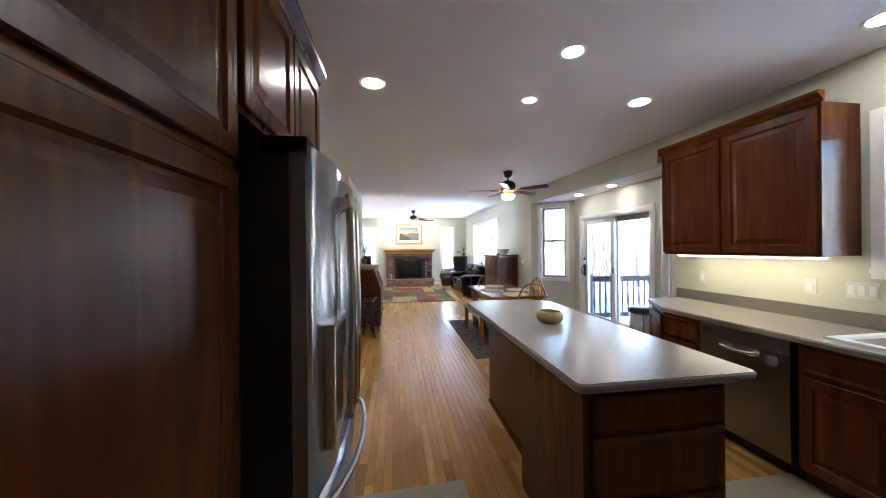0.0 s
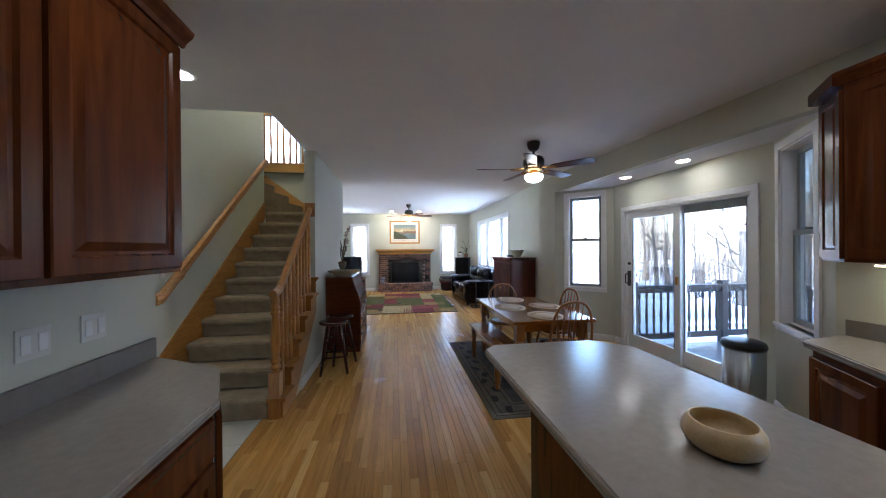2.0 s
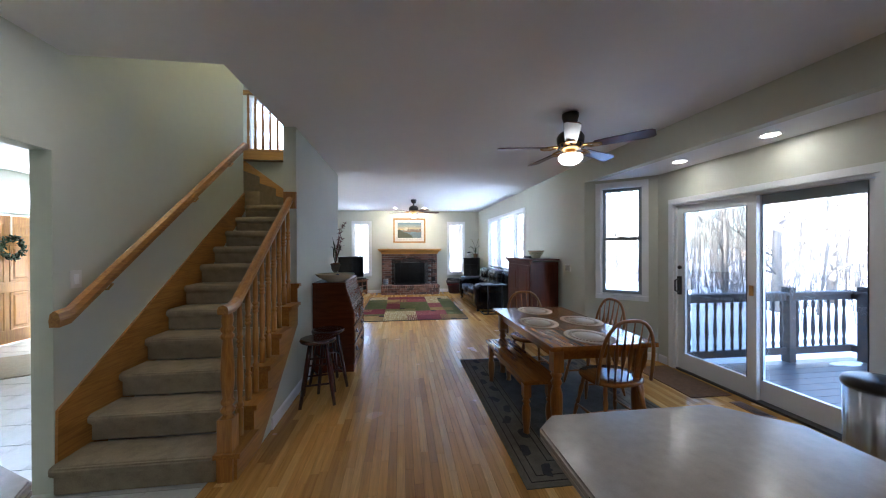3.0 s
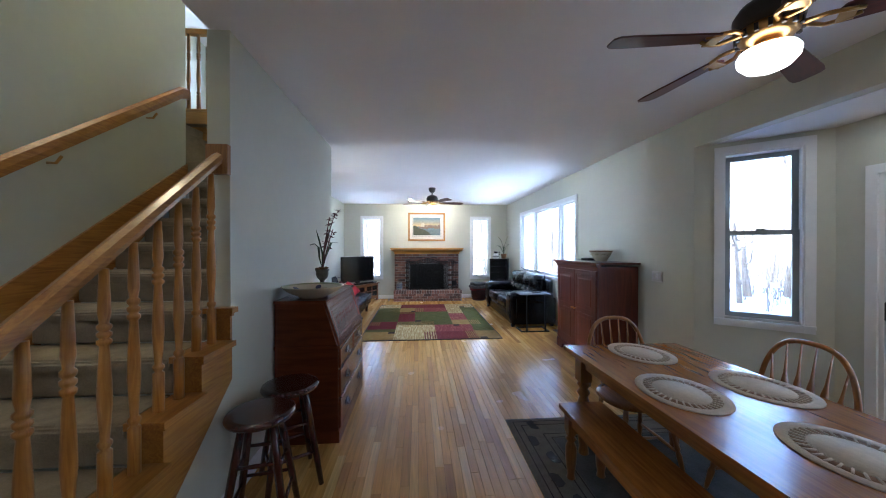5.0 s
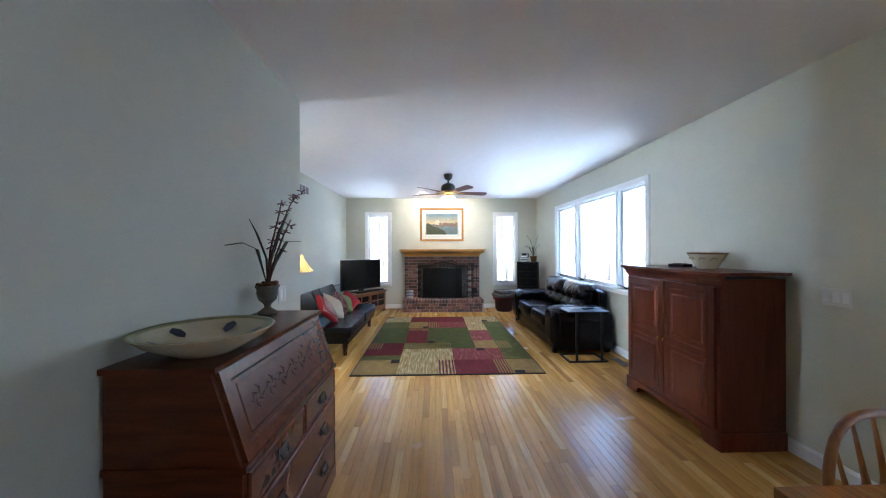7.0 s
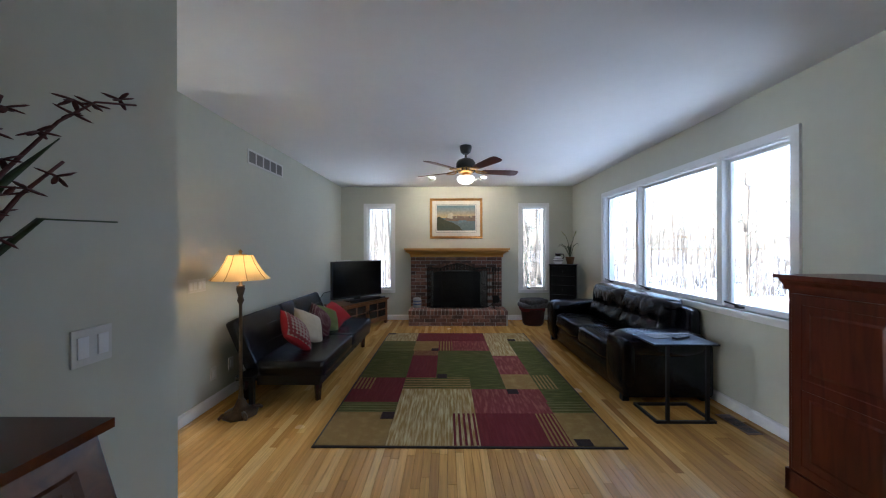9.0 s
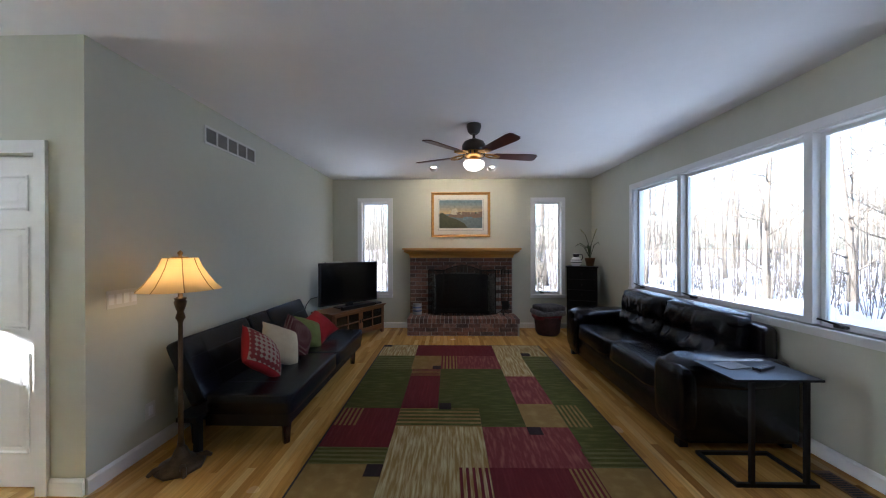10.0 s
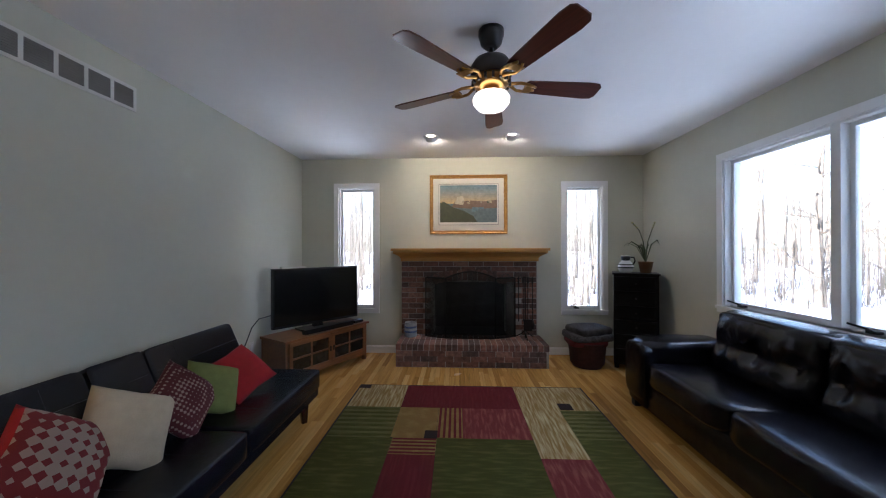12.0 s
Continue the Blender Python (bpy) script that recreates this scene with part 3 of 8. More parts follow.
window("window_8", -4.9, 8.20, 90, 0.92, 2.12, 2.50, trim=0.05, label="white transom window over the front door")
window("window_9", -4.9, 9.22, 90, 0.30, 0.3, 2.04, trim=0.05, label="slim white side light by the front door")


def sliding_door():
    w, h = 1.78, 2.02
    t = thing("door_1", 4.56, 6.37, 0, -90, "white two-panel sliding glass door, closed", "door", kind="structure")
    b = 0.065
    for d in ((-b, -0.018, 0, 0, 0, h), (w, -0.018, 0, w + b, 0, h), (-b, -0.018, h, w + b, 0, h + b)):
        part("casing", bevelled(boxes(d), 0.006), M_WHITE, t)
    part("frame", bevelled(boxes((0, 0, 0, 0.03, 0.15, h), (w - 0.03, 0, 0, w, 0.15, h), (0.03, 0, h - 0.03, w - 0.03, 0.15, h)), 0.003), M_WHITE, t)
    part("track", boxes((0.03, 0.0, 0, w - 0.03, 0.15, 0.022)), M_BRONZE, t, "dark metal door track")
    for a, c, dep in ((0.03, 0.93, 0.03), (0.85, w - 0.03, 0.085)):
        s = 0.085
        leaf = part("leaf", bevelled(boxes((a, dep, 0.022, a + s, dep + 0.04, h - 0.03), (c - s, dep, 0.022, c, dep + 0.04, h - 0.03), (a + s, dep, 0.022, c - s, dep + 0.04, 0.022 + 0.19), (a + s, dep, h - 0.03 - s, c - s, dep + 0.04, h - 0.03)), 0.004), M_WHITE, t)
        pane = part("pane", boxes((a + s - 0.004, dep + 0.018, 0.208, c - s + 0.004, dep + 0.023, h - 0.11)), M_GLASS, leaf, "clear door glass")
        pane.visible_shadow = False
        part("gasket", boxes((a + s, dep - 0.002, 0.212, a + s + 0.008, dep, h - 0.115), (c - s - 0.008, dep - 0.002, 0.212, c - s, dep, h - 0.115)), M_BRONZE, leaf)
    part("insect_screen", boxes((0.115, 0.13, 0.03, 0.86, 0.132, h - 0.04)), M_SCREEN_FINE, t, "grey insect screen").visible_shadow = False
    part("head_strip", boxes((0.94, 0.075, h - 0.125, w - 0.115, 0.084, h - 0.03)), M_SASH, t, "grey strip under the door head")
    bm = bevelled(boxes((0.05, 0.0, 0.92, 0.085, 0.03, 1.14)), 0.006)
    tube([(0.067, 0.0, 0.95), (0.067, -0.045, 0.97), (0.067, -0.045, 1.09), (0.067, 0.0, 1.11)], 0.009, 8, bm)
    part("handle", bm, M_BRONZE, t, "dark bronze door pull")
    part("lock", lathe([(0.022, 0), (0.022, 0.02), (0.012, 0.03), (0, 0.03)], 16, m=pose(0.067, 0.028, 1.25, 90)), M_BRONZE, t)
    part("latch", bevelled(boxes((0.875, 0.015, 1.02, 0.905, 0.03, 1.12)), 0.004), M_BRASS, t)


sliding_door()
t = thing("door_3", -4.90, 8.20, 0, 90, "golden oak six-panel front door hung with a green wreath", "door", kind="structure")
leaf = part("leaf", bevelled(boxes((0.01, 0.03, 0.01, 0.91, 0.075, 2.03)), 0.003, 1), M_OAK, t)
for a, b in ((0.12, 0.42), (0.50, 0.80)):
    for lo, hi in ((0.22, 0.82), (0.98, 1.56), (1.68, 1.90)):
        part("panel", rings_panel(b - a, hi - lo, ((0, 0), (0, 0.006), (0.02, -0.004), (0.03, -0.004), (0.07, 0.006)), m=pose(a, 0.029, lo)), M_OAK, leaf)
for d in ((-0.06, -0.018, 0, 0, 0, 2.10), (0.92, -0.018, 0, 0.98, 0, 2.10)):
    part("casing", bevelled(boxes(d), 0.005), M_WHITE, t)
part("knob", lathe([(0.03, 0), (0.012, 0.02), (0.03, 0.05), (0.02, 0.065), (0, 0.067)], 16, m=pose(0.06, 0.03, 0.98, 90)), M_BRASS, t)
t = thing("door_wreath", -4.87, 8.66, 1.52, 90, "green leafy wreath hanging on the front door", "wreath")
wr = random.Random(2)
bm = bmesh.new()
for i in range(150):
    a, q = wr.uniform(0, 6.28), wr.uniform(0.11, 0.19)
    puff(0.07, 0.03, 0.012, 0.9, 4, bm, pose(q * math.cos(a), -0.03 + wr.uniform(-0.02, 0.02), q * math.sin(a), wr.uniform(0, 360), wr.uniform(0, 360), wr.uniform(0, 360)))
part("leaves", bm, M_LEAF, t)
part("ribbon", boxes((-0.012, -0.012, 0.17, 0.012, -0.008, 0.52)), M_CREAM, t)
solo("hall_rug", bevelled(boxes((-0.75, -0.6, 0, 0.75, 0.6, 0.012)), 0.004), M_MAT, -3.6, 7.6, 0, 30, "pale hall rug before the front door", "rug")
# unseen upper storey shell and roof, added so their shadow covers the deck
t = thing("upper_storey", 0, 0, 2.87, 0, "unseen upper storey shell and roof, added to shade the deck", "house", kind="structure")
part("siding", boxes((0.25, -1.4, 0, 0.35, 14.1, 2.6), (4.05, -1.4, 0, 4.15, 14.1, 2.6), (0.35, -1.4, 0, 4.05, -1.3, 2.6), (0.35, 14.0, 0, 4.05, 14.1, 2.6)), M_SIDING, t)
part("roof", prism([(-0.1, 2.6), (4.5, 2.6), (2.2, 4.2)], -1.7, 14.4, "y"), M_SIDING, t)
# white casing of the hall doorway beyond the living room corner
t = thing("door_2", -1.18, 9.71, 0, 0, "white-painted cased hall doorway", "doorway", kind="structure")
part("casing", bevelled(boxes((0.0, -0.018, 0, 0.07, 0, 2.11)), 0.005), M_WHITE, t)
part("casing", bevelled(boxes((-0.92, -0.018, 0, -0.85, 0, 2.11)), 0.005), M_WHITE, t)
part("casing", bevelled(boxes((-0.85, -0.018, 2.04, 0.0, 0, 2.11)), 0.005), M_WHITE, t)
leaf = part("leaf", bevelled(boxes((-0.845, 0.05, 0.006, -0.005, 0.086, 2.034)), 0.003, 1), M_WHITE, t)
for a, b in ((-0.735, -0.475), (-0.375, -0.115)):
    for lo, hi in ((0.21, 0.83), (0.97, 1.60), (1.70, 1.92)):
        part("panel", rings_panel(b - a, hi - lo, ((0, 0), (0, 0.006), (0.012, 0.008), (0.022, -0.002), (0.034, -0.002), (0.06, 0.005)), m=pose(a, 0.049, lo)), M_WHITE, leaf)
part("knob", lathe([(0.03, 0), (0.012, 0.02), (0.028, 0.05), (0.02, 0.062), (0, 0.064)], 16, m=pose(-0.78, 0.049, 0.97, 90)), M_BRASS, leaf, "brass door knob")


# ---- outside ----
def ground():
    bm = bmesh.new()
    n = 60
    vs = {}
    for i in range(n + 1):
        for k in range(n + 1):
            f = lambda q: math.copysign(abs(q) ** 2.2, q) * 420
            x, y = f(2 * i / n - 1) + 6, f(2 * k / n - 1) + 8
            d = max(0, math.hypot(max(0, x - 8), max(0, y - 16)))
            vs[i, k] = bm.verts.new((x, y, -0.62 + 0.25 * noise.noise((x * 0.12, y * 0.12, 0)) - 0.010 * min(d, 60)))
    for i in range(n):
        for k in range(n):
            bm.faces.new((vs[i, k], vs[i + 1, k], vs[i + 1, k + 1], vs[i, k + 1])).smooth = True
    return solo("ground", bm, M_SNOW, 0, 0, label="snow-covered ground sloping gently away", category="ground", kind="structure")


ground()


def tree(seed, height, r):
    rng = random.Random(seed)
    bm = bmesh.new()
    lean = rng.uniform(-0.06, 0.06)
    pts = [Vector((lean * z + 0.1 * math.sin(z * 0.6 + seed), 0.08 * math.cos(z * 0.5 + seed), z)) for z in [height * q / 8 for q in range(9)]]
    tube(pts, [r * (1 - 0.9 * q / 8) * (1.35 if q == 0 else 1) for q in range(9)], 8, bm)

    def limb(p, d, ln, rad, depth):
        q = [p]
        for s in range(4):
            d = (d + Vector((rng.uniform(-0.25, 0.25), rng.uniform(-0.25, 0.25), rng.uniform(-0.02, 0.28)))).normalized()
            q.append(q[-1] + d * ln / 4)
        tube(q, [rad * (1 - 0.2 * s) for s in range(5)], 4, bm)
        if depth:
            for s in range(1, 5):
                for _ in range(2):
                    limb(q[s], (d + Vector((rng.uniform(-1, 1), rng.uniform(-1, 1), rng.uniform(-0.3, 0.6)))).normalized(), ln * rng.uniform(0.3, 0.55), rad * 0.4, depth - 1)

    for s in range(26):
        z = height * rng.uniform(0.10, 0.97)
        q = min(7, int(z / height * 8))
        p = pts[q].lerp(pts[q + 1], z / height * 8 - q)
        a = rng.uniform(0, 6.28)
        limb(p, Vector((math.cos(a), math.sin(a), rng.uniform(0.2, 0.8))).normalized(), height * rng.uniform(0.12, 0.26), r * 0.32 * (1.1 - z / height), 1)
    return bm


rng = random.Random(5)
kinds = []
for i in range(6):
    t = thing("tree", 30 + i * 3, 40, -1.0, 0, "bare winter tree with grey-brown bark in snow", "tree", "bare trees outside")
    part("trunk", tree(i, rng.uniform(9, 14), rng.uniform(0.07, 0.15)), M_BARK, t)
    kinds.append(t)
spots = [(15.5, 17.5), (17.0, 21.0), (18.5, 14.0)]
while len(spots) < 120:
    if rng.random() < 0.72:
        p = (rng.uniform(13, 42), rng.uniform(-6, 34))
    else:
        p = (rng.uniform(-12, 12), rng.uniform(21, 45))
    if all((p[0] - q[0]) ** 2 + (p[1] - q[1]) ** 2 > 2.2 for q in spots):
        spots.append(p)
for i, p in enumerate(spots):
    m = pose(p[0], p[1], -0.95 - 0.01 * max(0, p[0] - 10), 0, 0, rng.uniform(0, 360))
    if i < 6:
        kinds[i].matrix_world = m
    else:
        copy_thing(kinds[i % 6], m)
def conifer(seed):
    cr = random.Random(seed)
    h = cr.uniform(3.0, 5.5)
    t = thing("conifer", 0, 0, -1.0, 0, "small dark green conifer standing in snow", "tree", "conifers outside")
    part("trunk", tube([(0, 0, 0), (0, 0, h)], [0.07, 0.01], 6), M_BARK, t)
    bm = bmesh.new()
    for i in range(150):
        z = h * cr.uniform(0.08, 0.97)
        ln = (h - z) * 0.33 + 0.1
        a = cr.uniform(0, 6.28)
        d = Vector((math.cos(a), math.sin(a), 0))
        tip = d * ln + Vector((0, 0, z - 0.22 * ln))
        tube([Vector((0, 0, z)), tip * 0.5 + Vector((0, 0, z * 0.5 + 0.04)), tip], [0.03, 0.07, 0.015], 4, bm, 0.5)
    part("crown", bm, M_NEEDLE, t)
    return t


M_NEEDLE = mat("needles", (0.03, 0.045, 0.03), 0.8, var=0.4, scale=6)
first = [conifer(30 + i) for i in range(3)]
for i, (x, y) in enumerate(((17, 11), (21, 8), (24, 14), (19, 17), (27, 10.5), (16, 20), (6, 27), (1, 29), (23, 19))):
    m = pose(x + (16 if x > 10 else 0), y, -1.2, 0, 0, 40 * i)
    if i < 3:
        first[i].matrix_world = m
    else:
        copy_thing(first[i % 3], m)
# far woods: thin trunks beyond fifty metres
bm = bmesh.new()
for i in range(700):
    a = rng.uniform(-0.5, 2.2)
    d = rng.uniform(50, 85)
    x, y, hh = 4 + d * math.cos(a), 8 + d * math.sin(a), rng.uniform(8, 15)
    rr = rng.uniform(0.06, 0.2)
    tube([(x, y, -1.9), (x + rng.uniform(-0.5, 0.5), y, hh * 0.5), (x + rng.uniform(-1, 1), y, hh)], [rr, rr * 0.7, 0.02], 4, bm)
    for _ in range(5):
        z = hh * rng.uniform(0.3, 0.95)
        tube([(x, y, z), (x + rng.uniform(-2, 2), y + rng.uniform(-2, 2), z + rng.uniform(0.3, 2.5))], [rr * 0.35, 0.02], 3, bm)
solo("far_woods", bm, M_BARK, 0, 0, label="distant bare woods behind the snow", category="woods", kind="stuff")
# thin saplings with forked twigs among the nearer trees
bm = bmesh.new()
for i in range(420):
    if rng.random() < 0.72:
        x, y = rng.uniform(11, 38), rng.uniform(-2, 34)
    else:
        x, y = rng.uniform(-10, 11), rng.uniform(19, 40)
    hh, rr = rng.uniform(3, 9), rng.uniform(0.018, 0.05)
    lx, ly = rng.uniform(-0.7, 0.7), rng.uniform(-0.7, 0.7)
    tube([(x, y, -1.2), (x + lx * 0.4, y + ly * 0.4, hh * 0.45), (x + lx, y + ly, hh)], [rr, rr * 0.7, 0.006], 4, bm)
    for _ in range(7):
        q = rng.uniform(0.2, 0.95)
        p = Vector((x + lx * q, y + ly * q, -1.2 + (hh + 1.2) * q))
        d = Vector((rng.uniform(-1, 1), rng.uniform(-1, 1), rng.uniform(0.3, 1.2))) * rng.uniform(0.5, 1.3)
        tube([p, p + d * 0.5 + Vector((0, 0, 0.05)), p + d], [rr * 0.4, rr * 0.28, 0.004], 3, bm)
        e = p + d * 0.5
        tube([e, e + Vector((rng.uniform(-0.5, 0.5), rng.uniform(-0.5, 0.5), rng.uniform(0.1, 0.6)))], [rr * 0.25, 0.003], 3, bm)
solo("saplings", bm, M_BARK, 0, 0, label="thin bare saplings standing in snow", category="saplings", kind="stuff")
# low brush at the edge of the clearing
bm = bmesh.new()
for i in range(800):
    if rng.random() < 0.65:
        x, y = rng.uniform(13, 30), rng.uniform(-2, 30)
    else:
        x, y = rng.uniform(-8, 10), rng.uniform(19, 30)
    for _ in range(5):
        tube([(x, y, -1.1), (x + rng.uniform(-0.5, 0.5), y + rng.uniform(-0.5, 0.5), rng.uniform(-0.1, 1.0) + 2.2 * rng.random() ** 3)], [0.014, 0.004], 3, bm)
solo("brush", bm, M_BARK, 0, 0, label="thin bare brush standing in snow", category="brush", kind="stuff")


def deck():
    t = thing("deck", 4.74, 1.5, -0.05, 0, "dark wet wooden deck with patches of snow", "deck", kind="structure")
    L, W = 5.05, 2.7
    board = bevelled(boxes((0, 0, -0.03, W, 0.135, 0)), 0.004, 1)
    first = part("board", board, M_DECK, t)
    for i in range(1, int(L / 0.14)):
        again(first, t, pose(0, i * 0.14, 0))
    part("joist", boxes((0.02, 0, -0.25, W, L, -0.05)), M_RAIL, t)
    bm = bmesh.new()
    for i in range(26):
        puff(rng.uniform(0.1, 0.5), rng.uniform(0.06, 0.2), 0.03, 0.8, 6, bm, pose(rng.uniform(W - 0.45, W - 0.12), rng.uniform(0.6, L - 0.1), 0.005))
    part("snow_patch", bm, M_SNOW, t, "thin patch of snow")
    # railings
    for k, (x0, y0, ln, rot) in enumerate(((W - 0.06, 0.0, L, 90), (0.0, L - 0.05, W, 0))):
        r = thing("deck_railing", 4.74 + x0, 1.5 + y0, -0.05, rot, "dark brown wooden deck railing with turned balusters", "railing", "deck railings")
        part("top_rail", bevelled(boxes((0, -0.07, 0.90, ln, 0.07, 0.935)), 0.006, 1), M_RAIL, r)
        part("upper_rail", boxes((0, -0.02, 0.82, ln, 0.02, 0.90)), M_RAIL, r)
        part("lower_rail", bevelled(boxes((0, -0.02, 0.10, ln, 0.02, 0.19)), 0.004, 1), M_RAIL, r)
        pf = None
        for q in range(int(ln / 1.6) + 1):
            x = min(0.05 + q * 1.6, ln - 0.05)
            pm = bevelled(boxes((-0.05, -0.05, 0, 0.05, 0.05, 1.0)), 0.008, 1)
            if pf is None:
                pf = part("post", pm, M_RAIL, r)
                pf.matrix_basis = pose(x, 0, 0)
            else:
                pm.free()
                again(pf, r, pose(x, 0, 0))
        bf = part("baluster", lathe([(0.012, 0.19), (0.019, 0.24), (0.019, 0.27), (0.012, 0.30), (0.023, 0.42), (0.017, 0.58), (0.012, 0.70), (0.019, 0.73), (0.019, 0.79), (0.014, 0.82)], 8), M_RAIL, r)
        bf.matrix_basis = pose(0.16, 0, 0)
        for q in range(1, int((ln - 0.2) / 0.125)):
            again(bf, r, pose(0.16 + q * 0.125, 0, 0))


deck()


# ---- kitchen ----
DOOR = ((0, 0), (0, 0.016), (0.004, 0.020), (0.055, 0.020), (0.063, 0.010), (0.075, 0.010), (0.105, 0.018))
DRAWER = ((0, 0), (0, 0.014), (0.006, 0.020), (0.016, 0.020), (0.03, 0.016))


def cabinet(name, x, y, z, rz, w, d, h, fronts, label, cat="cabinet", group="kitchen cabinets", toe=0.0, crown=0.0, material=None):
    """A cabinet unit: its front at local y = 0 facing -y, its width along x. fronts: (kind, x0, x1, z0, z1)."""
    mt = material or M_CHERRY
    t = thing(name, x, y, z, rz, label, cat, group)
    body = boxes((0, 0, toe, w, d, h))
    if toe:
        box(body, 0, 0.06, 0, w, d, toe)
    part("body", bevelled(body, 0.003, 1), mt, t)
    for kind, a, b, lo, hi in fronts:
        m = pose(a, 0, lo)
        part("drawer_front" if kind == "drawer" else "door", rings_panel(b - a, hi - lo, DRAWER if kind == "drawer" else DOOR, m=m), mt, t)
    if crown:
        prof = [(0, 0), (-0.012, 0), (-0.02, 0.02), (-0.05, 0.05), (-0.055, 0.07), (0, 0.07)]
        part("crown", prism([(a, b + h - 0.005) for a, b in prof], -crown, w + crown, "x"), mt, t)
    return t


# tall pantry beside the fridge, facing +x (local x along +y)
cabinet("pantry_cabinet", 0.49, -0.90, 0, 90, 2.235, 0.645, 2.42, [("door", 0.02, 0.73, 0.14, 1.69), ("door", 0.75, 1.47, 0.14, 1.69), ("door", 1.49, 2.215, 0.14, 1.69), ("door", 0.02, 0.73, 1.72, 2.39), ("door", 0.75, 1.47, 1.72, 2.39), ("door", 1.49, 2.215, 1.72, 2.39)], "tall dark cherry pantry cabinet with raised panels", toe=0.1, crown=0.02)
cabinet("fridge_cabinet", 0.49, 1.338, 1.87, 90, 0.985, 0.645, 0.55, [("door", 0.02, 0.485, 0.02, 0.52), ("door", 0.50, 0.965, 0.02, 0.52)], "dark cherry wall cabinet above the fridge", crown=0.02)
cabinet("wall_cabinet", 0.19, 2.33, 1.395, 90, 1.19, 0.34, 1.025, [("door", 0.02, 0.585, 0.02, 1.0), ("door", 0.605, 1.17, 0.02, 1.0)], "dark cherry wall cabinet with raised panel doors", crown=0.02)
cabinet("base_cabinet", 0.45, 2.34, 0, 90, 0.92, 0.60, 0.875, [("drawer", 0.02, 0.45, 0.70, 0.85), ("door", 0.02, 0.45, 0.12, 0.68), ("drawer", 0.47, 0.90, 0.70, 0.85), ("door", 0.47, 0.90, 0.12, 0.68)], "dark cherry base cabinet with drawer and door", toe=0.1)
t = thing("corner_cabinet", 0, 0, 0, 0, "dark cherry angled end cabinet", "cabinet", "kitchen cabinets")
part("body", prism([(-0.155, 3.265), (0.448, 3.265), (0.26, 3.62), (-0.155, 3.84)], 0.0, 0.875), M_CHERRY, t)
part("door", rings_panel(0.37, 0.72, DOOR, m=pose(0.455, 3.275, 0.12, 0, 0, 118)), M_CHERRY, t)


def worktop(name, poly, z, label, splash=None):
    t = thing(name, 0, 0, z, 0, label, "worktop")
    cx, cy = sum(p[0] for p in poly) / len(poly), sum(p[1] for p in poly) / len(poly)
    part("top", bevelled(prism(poly, 0.010, 0.038), 0.007, 3), M_COUNTER, t)
    part("under_edge", prism([(cx + (x - cx) * 0.994, cy + (y - cy) * 0.997) for x, y in poly], 0, 0.0098), M_COUNTER, t)
    if splash:
        part("upstand", bevelled(boxes(splash), 0.004), M_SPLASH, t, "darker grey upstand")
    return t


worktop("worktop", [(-0.158, 2.335), (0.477, 2.335), (0.477, 3.26), (0.29, 3.64), (-0.158, 3.88)], 0.876, "grey laminate worktop with a clipped corner", (-0.158, 2.335, 0.038, -0.138, 3.87, 0.14))


